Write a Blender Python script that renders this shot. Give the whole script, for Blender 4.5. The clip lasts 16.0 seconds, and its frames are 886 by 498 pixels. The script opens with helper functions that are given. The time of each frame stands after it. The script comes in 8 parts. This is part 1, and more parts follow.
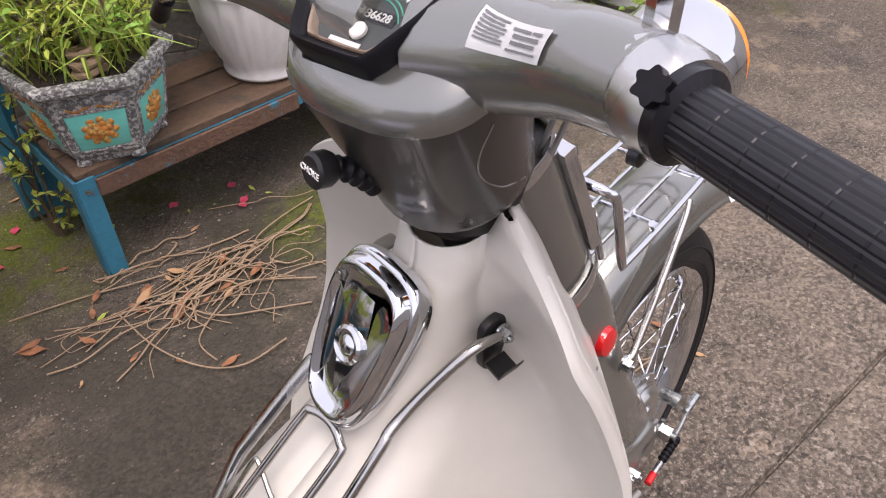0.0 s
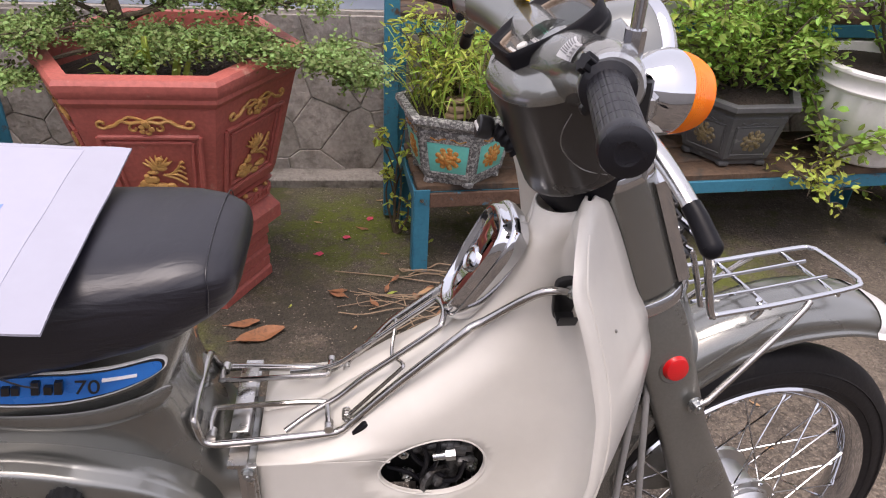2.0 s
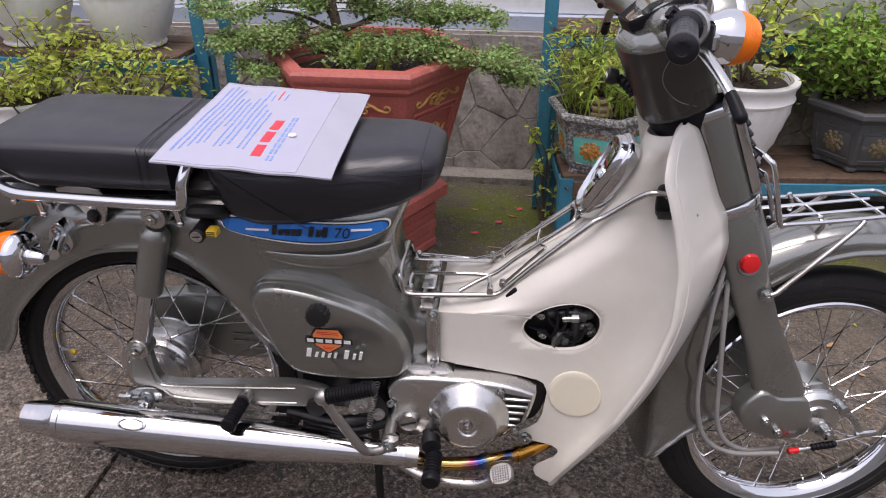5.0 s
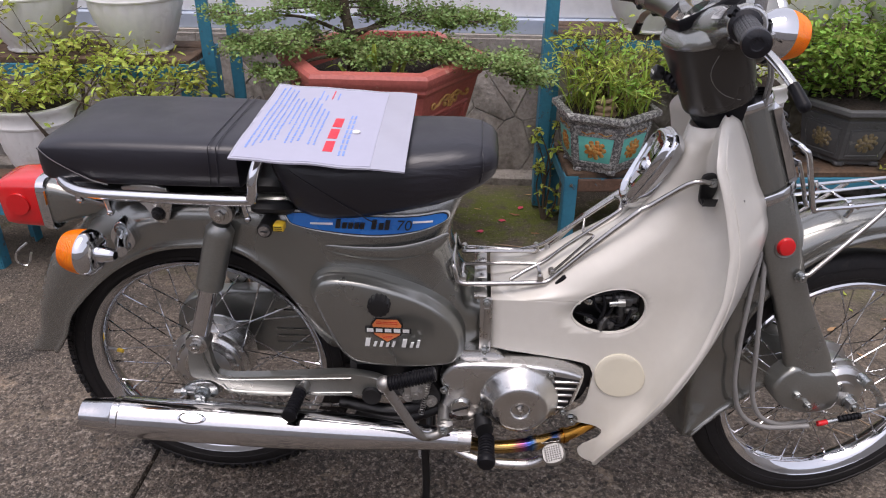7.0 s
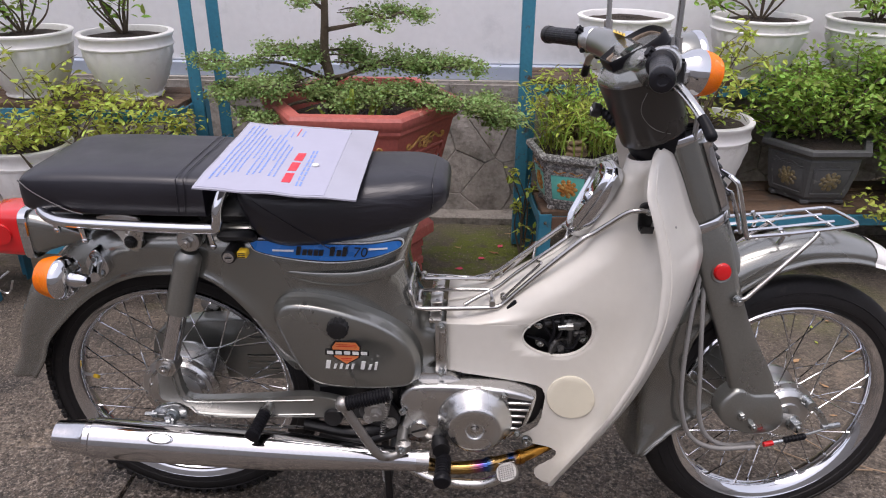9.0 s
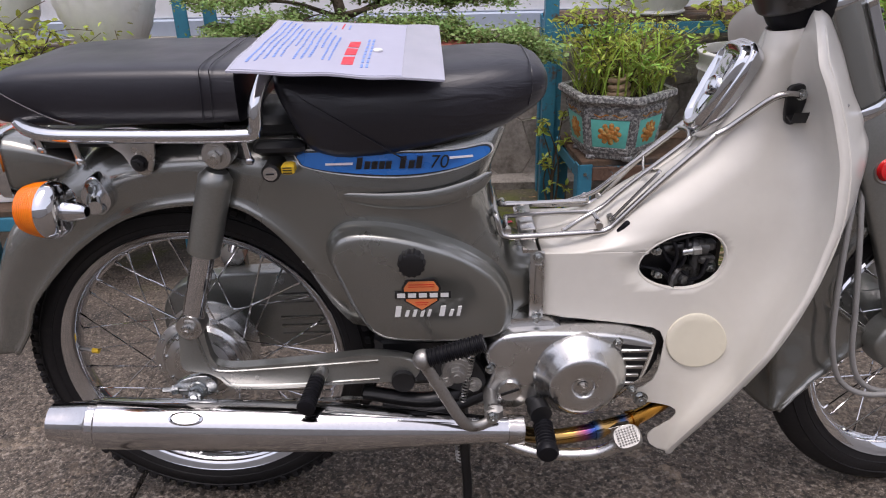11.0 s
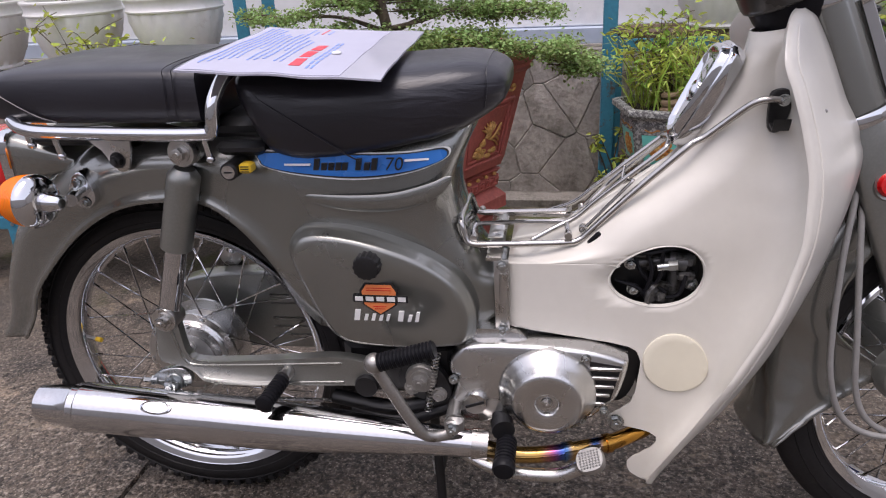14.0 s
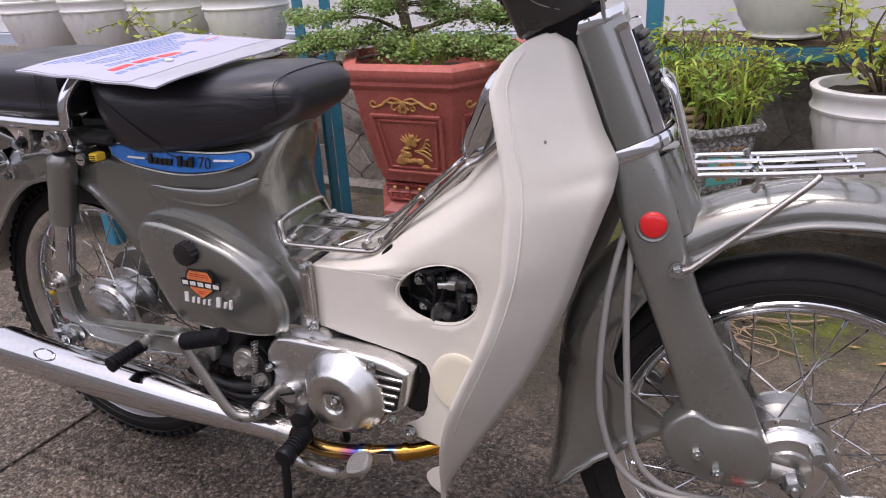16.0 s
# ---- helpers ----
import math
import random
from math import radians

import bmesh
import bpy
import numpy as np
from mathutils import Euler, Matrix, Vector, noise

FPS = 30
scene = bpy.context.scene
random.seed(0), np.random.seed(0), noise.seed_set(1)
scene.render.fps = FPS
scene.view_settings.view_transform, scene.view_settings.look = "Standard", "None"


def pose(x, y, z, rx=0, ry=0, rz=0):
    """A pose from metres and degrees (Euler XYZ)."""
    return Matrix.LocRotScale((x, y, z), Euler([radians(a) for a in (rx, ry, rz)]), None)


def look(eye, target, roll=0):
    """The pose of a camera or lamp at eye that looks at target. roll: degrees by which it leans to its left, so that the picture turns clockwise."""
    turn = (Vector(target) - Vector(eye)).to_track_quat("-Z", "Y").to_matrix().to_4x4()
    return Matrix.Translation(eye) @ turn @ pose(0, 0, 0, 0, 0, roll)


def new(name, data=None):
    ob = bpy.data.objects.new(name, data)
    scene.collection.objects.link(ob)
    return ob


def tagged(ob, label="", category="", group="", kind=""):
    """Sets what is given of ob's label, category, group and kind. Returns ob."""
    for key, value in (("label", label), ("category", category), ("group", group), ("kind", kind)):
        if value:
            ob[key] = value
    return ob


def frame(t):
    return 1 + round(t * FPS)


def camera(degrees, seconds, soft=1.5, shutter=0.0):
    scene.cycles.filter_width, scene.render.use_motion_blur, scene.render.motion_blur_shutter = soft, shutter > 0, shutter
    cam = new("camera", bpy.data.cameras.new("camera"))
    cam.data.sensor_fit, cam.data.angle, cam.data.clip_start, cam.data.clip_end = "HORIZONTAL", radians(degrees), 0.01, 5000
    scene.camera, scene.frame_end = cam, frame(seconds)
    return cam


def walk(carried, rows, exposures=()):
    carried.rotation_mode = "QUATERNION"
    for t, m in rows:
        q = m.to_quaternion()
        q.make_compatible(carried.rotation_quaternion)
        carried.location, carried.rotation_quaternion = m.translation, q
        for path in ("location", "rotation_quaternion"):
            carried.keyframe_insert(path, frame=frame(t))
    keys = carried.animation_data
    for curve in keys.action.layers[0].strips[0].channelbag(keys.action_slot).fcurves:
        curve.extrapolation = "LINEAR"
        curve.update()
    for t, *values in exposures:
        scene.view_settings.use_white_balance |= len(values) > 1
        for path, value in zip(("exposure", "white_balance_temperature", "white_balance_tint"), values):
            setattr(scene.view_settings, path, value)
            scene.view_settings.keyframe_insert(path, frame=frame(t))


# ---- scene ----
cam = camera(62.1, 16.0, 1.1)
PATH = [
    (0, (0.594, -0.323, 1.134), (1.552, 0.809, -0.207), 0.4),
    (0.5, (0.562, -0.447, 1.14), (1.373, 0.862, -0.136), 0.9),
    (1, (0.549, -0.545, 1.166), (1.19, 0.921, -0.034), 1.9),
    (1.5, (0.592, -0.61, 1.155), (1.013, 0.987, 0.029), 2.7),
    (2, (0.656, -0.691, 1.157), (0.868, 0.987, 0.089), 3.2),
    (2.5, (0.635, -0.748, 1.157), (0.714, 0.961, 0.12), 2.8),
    (3, (0.533, -0.819, 1.147), (0.547, 0.901, 0.127), 2.7),
    (3.5, (0.497, -0.888, 1.135), (0.449, 0.836, 0.121), 2.4),
    (4, (0.567, -0.979, 1.146), (0.465, 0.747, 0.142), 1.8),
    (4.5, (0.651, -1.069, 1.163), (0.505, 0.662, 0.171), 1.1),
    (5, (0.638, -1.106, 1.176), (0.463, 0.627, 0.193), 0.2),
    (5.2, (0.602, -1.122, 1.179), (0.427, 0.611, 0.198), -0.0),
    (7.3, (0.49, -1.178, 1.18), (0.421, 0.575, 0.219), 0.8),
    (7.5, (0.494, -1.173, 1.182), (0.423, 0.587, 0.234), 1.0),
    (8, (0.573, -1.225, 1.197), (0.485, 0.556, 0.291), 0.8),
    (8.2, (0.621, -1.259, 1.202), (0.525, 0.53, 0.313), 0.7),
    (10.3, (0.488, -1.225, 1.064), (0.441, 0.588, 0.22), -1.1),
    (10.5, (0.484, -1.173, 1.034), (0.452, 0.639, 0.189), -1.1),
    (11, (0.39, -1.065, 0.947), (0.373, 0.746, 0.098), -1.4),
    (11.5, (0.281, -0.996, 0.893), (0.281, 0.817, 0.048), -1.7),
    (12, (0.266, -0.976, 0.875), (0.265, 0.841, 0.04), -2.0),
    (12.5, (0.315, -0.996, 0.879), (0.283, 0.827, 0.057), -2.3),
    (13, (0.4, -1.023, 0.896), (0.295, 0.803, 0.087), -2.6),
    (13.5, (0.51, -1.034, 0.905), (0.302, 0.789, 0.109), -2.9),
    (14, (0.605, -1.044, 0.912), (0.283, 0.767, 0.127), -3.0),
    (14.5, (0.706, -1.008, 0.911), (0.252, 0.778, 0.133), -3.1),
    (15, (0.848, -0.949, 0.896), (0.269, 0.802, 0.121), -3.2),
    (15.5, (0.976, -0.92, 0.91), (0.278, 0.787, 0.138), -3.3),
    (16, (1.155, -0.908, 0.918), (0.336, 0.743, 0.141), -3.4),
]
walk(cam, [(t, look(eye, target, roll)) for t, eye, target, roll in PATH],
     [(0, 1.24, 6700, 22), (1.2, 1.22, 6700, 22), (2, 1.10, 6700, 22), (4.5, 0.82, 6500, 21.5), (8, 0.82, 6450, 20), (13, 0.92, 6400, 20.5), (16, 1.0, 6500, 23)])

# ---------- world and light ----------
world = bpy.data.worlds.new("overcast")
scene.world = world
world.use_nodes = True
wn = world.node_tree.nodes
sky = wn.new("ShaderNodeTexSky")
sky.sky_type, sky.sun_disc = "NISHITA", False
sky.sun_elevation, sky.sun_rotation = radians(62), radians(200)
sky.dust_density, sky.air_density = 3.0, 1.0
grey_sky = wn.new("ShaderNodeMix")
grey_sky.data_type = "RGBA"
grey_sky.inputs[0].default_value = 0.55
grey_sky.inputs[7].default_value = (9.0, 9.2, 9.6, 1)
world.node_tree.links.new(sky.outputs[0], grey_sky.inputs[6])
world.node_tree.links.new(grey_sky.outputs[2], wn["Background"].inputs[0])
wn["Background"].inputs[1].default_value = 0.09
sun = new("sun", bpy.data.lights.new("sun", "SUN"))
sun.data.energy, sun.data.angle, sun.data.color = 1.1, radians(35), (1.0, 0.96, 0.9)
sun.matrix_world = look((0, 0, 6), (0.55, 1.1, 0))


# ---------- geometry helpers ----------
def vec(p):
    return Vector(p)


def spline(pts, n=6):
    """A smooth line through the points, n steps a span."""
    p = [vec(q) for q in pts]
    p = [p[0] * 2 - p[1]] + p + [p[-1] * 2 - p[-2]]
    out = []
    for i in range(1, len(p) - 2):
        a, b, c, d = p[i - 1:i + 3]
        for k in range(n):
            t = k / n
            out.append(0.5 * (2 * b + (c - a) * t + (2 * a - 5 * b + 4 * c - d) * t * t + (3 * b - a - 3 * c + d) * t ** 3))
    return out + [p[-2]]


def lerp_table(rows, x):
    """Reads a table of (x, values...) by smooth interpolation."""
    if x <= rows[0][0]:
        return rows[0][1:]
    for a, b in zip(rows, rows[1:]):
        if x <= b[0]:
            t = (x - a[0]) / (b[0] - a[0])
            t = t * t * (3 - 2 * t) * 0.5 + t * 0.5
            return [u + (w - u) * t for u, w in zip(a[1:], b[1:])]
    return rows[-1][1:]


class Geo:
    """Collects vertices and faces of one mesh."""

    def __init__(self):
        self.v, self.f = [], []

    def add(self, verts, faces, m=None):
        k = len(self.v)
        self.v += [tuple(m @ vec(p)) if m is not None else tuple(p) for p in verts]
        self.f += [tuple(i + k for i in f) for f in faces]
        return self

    def loft(self, rings, cap=True, loop=True, round_trip=False, m=None):
        n = len(rings[0])
        verts = [p for r in rings for p in r]
        faces = []
        last = len(rings) if round_trip else len(rings) - 1
        for i in range(last):
            a, b = i * n, ((i + 1) % len(rings)) * n
            for j in range(n if loop else n - 1):
                k = (j + 1) % n
                faces.append((a + j, a + k, b + k, b + j))
        if cap and loop and not round_trip:
            faces.append(tuple(range(n - 1, -1, -1)))
            faces.append(tuple(range((len(rings) - 1) * n, len(rings) * n)))
        return self.add(verts, faces, m)

    def tube(self, pts, r, seg=10, smooth=0, closed=False, flat=1.0, m=None):
        p = spline(pts, smooth) if smooth else [vec(q) for q in pts]
        n = len(p)
        rad = r if callable(r) else (lambda t: r)
        rings, up = [], None
        for i, q in enumerate(p):
            if closed:
                d = p[(i + 1) % n] - p[i - 1]
            else:
                d = p[min(i + 1, n - 1)] - p[max(i - 1, 0)]
            d.normalize()
            if up is None:
                up = Vector((0, 1, 0)) if abs(d.y) < 0.9 else Vector((0, 0, 1))
            side = d.cross(up)
            if side.length < 1e-6:
                side = d.orthogonal()
            side.normalize()
            up = side.cross(d).normalized()
            w = rad(i / max(n - 1, 1))
            rings.append([q + side * (w * math.cos(a)) + up * (w * flat * math.sin(a)) for a in (math.tau * k / seg for k in range(seg))])
        return self.loft(rings, cap=not closed, round_trip=closed, m=m)

    def rev(self, profile, seg=32, m=None, closed=False):
        """Turns (radius, along) about the y axis."""
        rings = [[(r * math.cos(a), h, r * math.sin(a)) for a in (math.tau * k / seg for k in range(seg))] for r, h in profile]
        return self.loft(rings, cap=not closed, round_trip=closed, m=m)

    def prism(self, outline, y0, y1, bevel=0.0, m=None):
        """An outline in x and z, from y0 to y1, its edge rounded at y0."""
        cx, cz = sum(p[0] for p in outline) / len(outline), sum(p[1] for p in outline) / len(outline)
        size = max(max(abs(p[0] - cx) for p in outline), max(abs(p[1] - cz) for p in outline))

        def ring(y, inset):
            k = 1 - inset / size
            return [(cx + (x - cx) * k, y, cz + (z - cz) * k) for x, z in outline]
        s = 1 if y1 > y0 else -1
        rings = [ring(y0, bevel), ring(y0 + s * bevel * 0.3, bevel * 0.3), ring(y0 + s * bevel, 0), ring(y1, 0)] if bevel else [ring(y0, 0), ring(y1, 0)]
        return self.loft(rings, m=m)

    def box(self, c, s, b=0.0, m=None):
        x, y, z = (k / 2 for k in s)
        b = min(b, x * 0.9, y * 0.9, z * 0.9)
        rings = []
        for h, i in ((-z, b), (-z + b, 0), (z - b, 0), (z, b)) if b else ((-z, 0), (z, 0)):
            u, w = x - i, y - i
            k = b if b else 0
            ring = [(u, -w + k), (u, w - k), (u - k, w), (-u + k, w), (-u, w - k), (-u, -w + k), (-u + k, -w), (u - k, -w)] if b else [(x, -y), (x, y), (-x, y), (-x, -y)]
            rings.append([(c[0] + p, c[1] + q, c[2] + h) for p, q in ring])
        return self.loft(rings, m=m)

    def ball(self, c, r, seg=12, m=None):
        rx, ry, rz = r if isinstance(r, tuple) else (r, r, r)
        rings = []
        rows = seg // 2
        for i in range(rows + 1):
            a = math.pi * (i + 0.02) / (rows + 0.04) - math.pi / 2
            rings.append([(c[0] + rx * math.cos(a) * math.cos(t), c[1] + ry * math.cos(a) * math.sin(t), c[2] + rz * math.sin(a)) for t in (math.tau * k / seg for k in range(seg))])
        return self.loft(rings, m=m)

    def mirror(self):
        """Adds the other side, y turned over."""
        k = len(self.v)
        self.v += [(x, -y, z) for x, y, z in self.v]
        self.f += [tuple(i + k for i in reversed(f)) for f in self.f[:]]
        return self

    def moved(self, m):
        self.v = [tuple(m @ vec(p)) for p in self.v]
        return self


def mesh_of(name, g, material, angle=38, fix=True):
    me = bpy.data.meshes.new(name)
    me.from_pydata(g.v, [], g.f)
    if fix:
        bm = bmesh.new()
        bm.from_mesh(me)
        bmesh.ops.recalc_face_normals(bm, faces=bm.faces)
        bm.to_mesh(me)
        bm.free()
    me.shade_smooth()
    me.set_sharp_from_angle(angle=radians(angle))
    me.materials.append(material)
    return me


def part(name, g, material, parent=None, label="", angle=38, fix=True, kind=""):
    """One mesh object, a part of its thing."""
    ob = new(name, mesh_of(name, g, material, angle, fix))
    if parent is not None:
        ob.parent = parent
    return tagged(ob, label, kind=kind)


def thing(name, label, category, group="", kind="", at=(0, 0, 0)):
    """An Empty at the thing's base that its parts hang from."""
    ob = new(name)
    ob.empty_display_size = 0.05
    ob.location = at
    return tagged(ob, label, category, group, kind)


def circle(r, n, cx=0.0, cz=0.0, a0=0.0):
    return [(cx + r * math.cos(a0 + math.tau * k / n), cz + r * math.sin(a0 + math.tau * k / n)) for k in range(n)]


def smooth_outline(pts, n=4):
    """A closed smooth outline through (x, z) points."""
    p = [Vector((x, z)) for x, z in pts]
    out, k = [], len(pts)
    for i in range(k):
        a, b, c, d = p[i - 1], p[i], p[(i + 1) % k], p[(i + 2) % k]
        for j in range(n):
            t = j / n
            q = 0.5 * (2 * b + (c - a) * t + (2 * a - 5 * b + 4 * c - d) * t * t + (3 * b - a - 3 * c + d) * t ** 3)
            out.append((q.x, q.y))
    return out


# ---------- materials ----------
def material(name, color, rough=0.5, metal=0.0, coat=0.0, vary=0.12, scale=6.0, fine=90.0, bump=0.05, second=None, mask=(0.55, 0.7), rvary=0.1, sss=0.0, spec=0.5, trans=0.0, island=0.0, each=0.0):
    """A surface with coarse and fine variation; second: a colour for stains and wear."""
    m = bpy.data.materials.new(name)
    m.use_nodes = True
    n, l = m.node_tree.nodes, m.node_tree.links
    p = n["Principled BSDF"]
    co = n.new("ShaderNodeTexCoord")
    info = n.new("ShaderNodeObjectInfo")
    shift = n.new("ShaderNodeVectorMath")
    shift.operation = "ADD"
    wide = n.new("ShaderNodeMath")
    wide.operation = "MULTIPLY"
    wide.inputs[1].default_value = 37.0
    l.new(info.outputs["Random"], wide.inputs[0])
    l.new(co.outputs["Object"], shift.inputs[0])
    l.new(wide.outputs[0], shift.inputs[1])
    n1, n2 = n.new("ShaderNodeTexNoise"), n.new("ShaderNodeTexNoise")
    n1.inputs["Scale"].default_value, n1.inputs["Detail"].default_value = scale, 5
    n2.inputs["Scale"].default_value, n2.inputs["Detail"].default_value = fine, 4
    for k in (n1, n2):
        l.new(shift.outputs[0], k.inputs["Vector"])
    both = n.new("ShaderNodeMath")
    both.operation = "ADD"
    l.new(n1.outputs[0], both.inputs[0])
    l.new(n2.outputs[0], both.inputs[1])
    ramp = n.new("ShaderNodeMapRange")
    ramp.inputs[1].default_value, ramp.inputs[2].default_value = 0.6, 1.4
    ramp.inputs[3].default_value, ramp.inputs[4].default_value = 1 - vary, 1 + vary
    l.new(both.outputs[0], ramp.inputs[0])
    tone = n.new("ShaderNodeVectorMath")
    tone.operation = "SCALE"
    tone.inputs[0].default_value = color[:3]
    l.new(ramp.outputs[0], tone.inputs["Scale"])
    out = tone.outputs[0]
    if each:
        own, lit = n.new("ShaderNodeMapRange"), n.new("ShaderNodeVectorMath")
        own.inputs[3].default_value, own.inputs[4].default_value = 1 - each, 1 + each
        lit.operation = "SCALE"
        l.new(info.outputs["Random"], own.inputs[0])
        l.new(out, lit.inputs[0])
        l.new(own.outputs[0], lit.inputs["Scale"])
        out = lit.outputs[0]
    if island:
        geo = n.new("ShaderNodeNewGeometry")
        hsv = n.new("ShaderNodeHueSaturation")
        mr = n.new("ShaderNodeMapRange")
        mr.inputs[3].default_value, mr.inputs[4].default_value = 1 - island, 1 + island
        l.new(geo.outputs["Random Per Island"], mr.inputs[0])
        l.new(mr.outputs[0], hsv.inputs["Value"])
        mh = n.new("ShaderNodeMapRange")
        mh.inputs[3].default_value, mh.inputs[4].default_value = 0.5 - island * 0.07, 0.5 + island * 0.05
        l.new(geo.outputs["Random Per Island"], mh.inputs[0])
        l.new(mh.outputs[0], hsv.inputs["Hue"])
        l.new(out, hsv.inputs["Color"])
        out = hsv.outputs[0]
    if second:
        n3 = n.new("ShaderNodeTexNoise")
        n3.inputs["Scale"].default_value, n3.inputs["Detail"].default_value, n3.inputs["Roughness"].default_value = scale * 2.3, 8, 0.65
        l.new(shift.outputs[0], n3.inputs["Vector"])
        mk = n.new("ShaderNodeMapRange")
        mk.inputs[1].default_value, mk.inputs[2].default_value = mask
        l.new(n3.outputs[0], mk.inputs[0])
        mx = n.new("ShaderNodeMix")
        mx.data_type = "RGBA"
        mx.inputs[7].default_value = (*second[:3], 1)
        l.new(mk.outputs[0], mx.inputs[0])
        l.new(out, mx.inputs[6])
        out = mx.outputs[2]
    l.new(out, p.inputs["Base Color"])
    rr = n.new("ShaderNodeMapRange")
    rr.inputs[1].default_value, rr.inputs[2].default_value = 0.3, 0.7
    rr.inputs[3].default_value, rr.inputs[4].default_value = max(rough - rvary, 0.02), min(rough + rvary, 1)
    l.new(n1.outputs[0], rr.inputs[0])
    l.new(rr.outputs[0], p.inputs["Roughness"])
    p.inputs["Metallic"].default_value = metal
    p.inputs["Coat Weight"].default_value = coat
    p.inputs["Coat Roughness"].default_value = 0.03
    p.inputs["Specular IOR Level"].default_value = spec
    p.inputs["Transmission Weight"].default_value = trans
    if sss:
        p.inputs["Subsurface Weight"].default_value = sss
        p.inputs["Subsurface Radius"].default_value = (0.01, 0.008, 0.004)
    if bump:
        bp = n.new("ShaderNodeBump")
        bp.inputs["Strength"].default_value, bp.inputs["Distance"].default_value = min(bump * 4, 1.0), bump * 0.02
        l.new(both.outputs[0], bp.inputs["Height"])
        l.new(bp.outputs[0], p.inputs["Normal"])
    return m


def creased(m):
    """Adds soft creases to a stretched vinyl cover."""
    n, l = m.node_tree.nodes, m.node_tree.links
    co, mp, wob = n.new("ShaderNodeTexCoord"), n.new("ShaderNodeMapping"), n.new("ShaderNodeTexNoise")
    mp.inputs["Rotation"].default_value = (0, radians(35), 0)
    mp.inputs["Scale"].default_value = (14, 10, 75)
    wob.inputs["Scale"].default_value, wob.inputs["Detail"].default_value, wob.inputs["Distortion"].default_value = 1.0, 3, 0.9
    l.new(co.outputs["Object"], mp.inputs[0])
    l.new(mp.outputs[0], wob.inputs["Vector"])
    area, mr = n.new("ShaderNodeTexNoise"), n.new("ShaderNodeMapRange")
    area.inputs["Scale"].default_value = 7.0
    l.new(co.outputs["Object"], area.inputs["Vector"])
    mr.inputs[1].default_value, mr.inputs[2].default_value, mr.inputs[3].default_value, mr.inputs[4].default_value = 0.42, 0.62, 0.12, 0.80
    l.new(area.outputs[0], mr.inputs[0])
    b = n.new("ShaderNodeBump")
    b.inputs["Distance"].default_value = 0.0022
    l.new(mr.outputs[0], b.inputs["Strength"])
    l.new(wob.outputs[0], b.inputs["Height"])
    p = n["Principled BSDF"]
    l.new(p.inputs["Normal"].links[0].from_socket, b.inputs["Normal"])
    l.new(b.outputs[0], p.inputs["Normal"])
    return m


PAINT = material("grey_paint", (0.252, 0.256, 0.238), 0.27, 0.80, 1.0, 0.05, 4, 900, 0.0, rvary=0.04)
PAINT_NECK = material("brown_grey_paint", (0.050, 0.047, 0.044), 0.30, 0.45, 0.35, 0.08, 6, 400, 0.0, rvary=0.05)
PAINT_DULL = material("grey_paint_worn", (0.252, 0.256, 0.238), 0.33, 0.75, 0.8, 0.10, 9, 300, 0.01, (0.22, 0.21, 0.19), (0.69, 0.74))
CREAM = material("cream_plastic", (0.65, 0.626, 0.568), 0.36, 0.0, 0.25, 0.03, 3, 60, 0.0, (0.60, 0.56, 0.47), (0.62, 0.85), rvary=0.05)
CREAM_DISC = material("yellowed_plastic", (0.68, 0.64, 0.52), 0.4, 0.0, 0.1, 0.03, 5, 60, 0.0)
CHROME = material("chrome", (0.66, 0.67, 0.69), 0.06, 1.0, 0.0, 0.03, 8, 60, 0.0, rvary=0.03)
MUFFLER = material("streaked_chrome", (0.60, 0.60, 0.61), 0.10, 1.0, 0.0, 0.07, 9, 140, 0.004, (0.40, 0.34, 0.29), (0.62, 0.80), rvary=0.05)
CHROME_WORN = material("worn_chrome", (0.47, 0.455, 0.435), 0.2, 1.0, 0.0, 0.08, 30, 200, 0.01, (0.30, 0.22, 0.15), (0.68, 0.76))
STEEL = material("brushed_steel", (0.55, 0.54, 0.52), 0.3, 1.0, 0.0, 0.08, 40, 300, 0.01)
ALLOY = material("cast_alloy", (0.60, 0.60, 0.59), 0.27, 1.0, 0.0, 0.05, 12, 500, 0.02, rvary=0.07)
ALLOY_DULL = material("dull_alloy", (0.38, 0.37, 0.35), 0.45, 0.9, 0.0, 0.14, 25, 300, 0.06, (0.16, 0.14, 0.12), (0.6, 0.7))
ZINC = material("zinc_bolt", (0.46, 0.48, 0.48), 0.28, 1.0, 0.0, 0.1, 60, 300, 0.02)
VINYL = creased(material("black_vinyl", (0.012, 0.0115, 0.017), 0.36, 0.0, 0.0, 0.15, 14, 420, 0.035, rvary=0.06, spec=0.62))
RUBBER = material("black_rubber", (0.008, 0.008, 0.010), 0.42, 0.0, 0.0, 0.2, 20, 200, 0.05, spec=0.17)
TYRE = material("tyre_rubber", (0.014, 0.013, 0.0135), 0.6, 0.0, 0.0, 0.25, 12, 150, 0.08, (0.045, 0.038, 0.03), (0.62, 0.8), spec=0.3)
BLACK = material("black_metal", (0.009, 0.009, 0.010), 0.4, 0.0, 0.0, 0.2, 20, 200, 0.03)
ENGINE = material("oily_engine", (0.10, 0.10, 0.10), 0.45, 0.7, 0.0, 0.3, 25, 150, 0.05, (0.02, 0.018, 0.016), (0.5, 0.62))
ORANGE = material("orange_lens", (0.86, 0.235, 0.008), 0.14, 0.0, 0.5, 0.05, 20, 100, 0.0, sss=0.35)
RED_LENS = material("red_lens", (0.62, 0.012, 0.014), 0.13, 0.0, 0.6, 0.05, 20, 100, 0.0, sss=0.25)
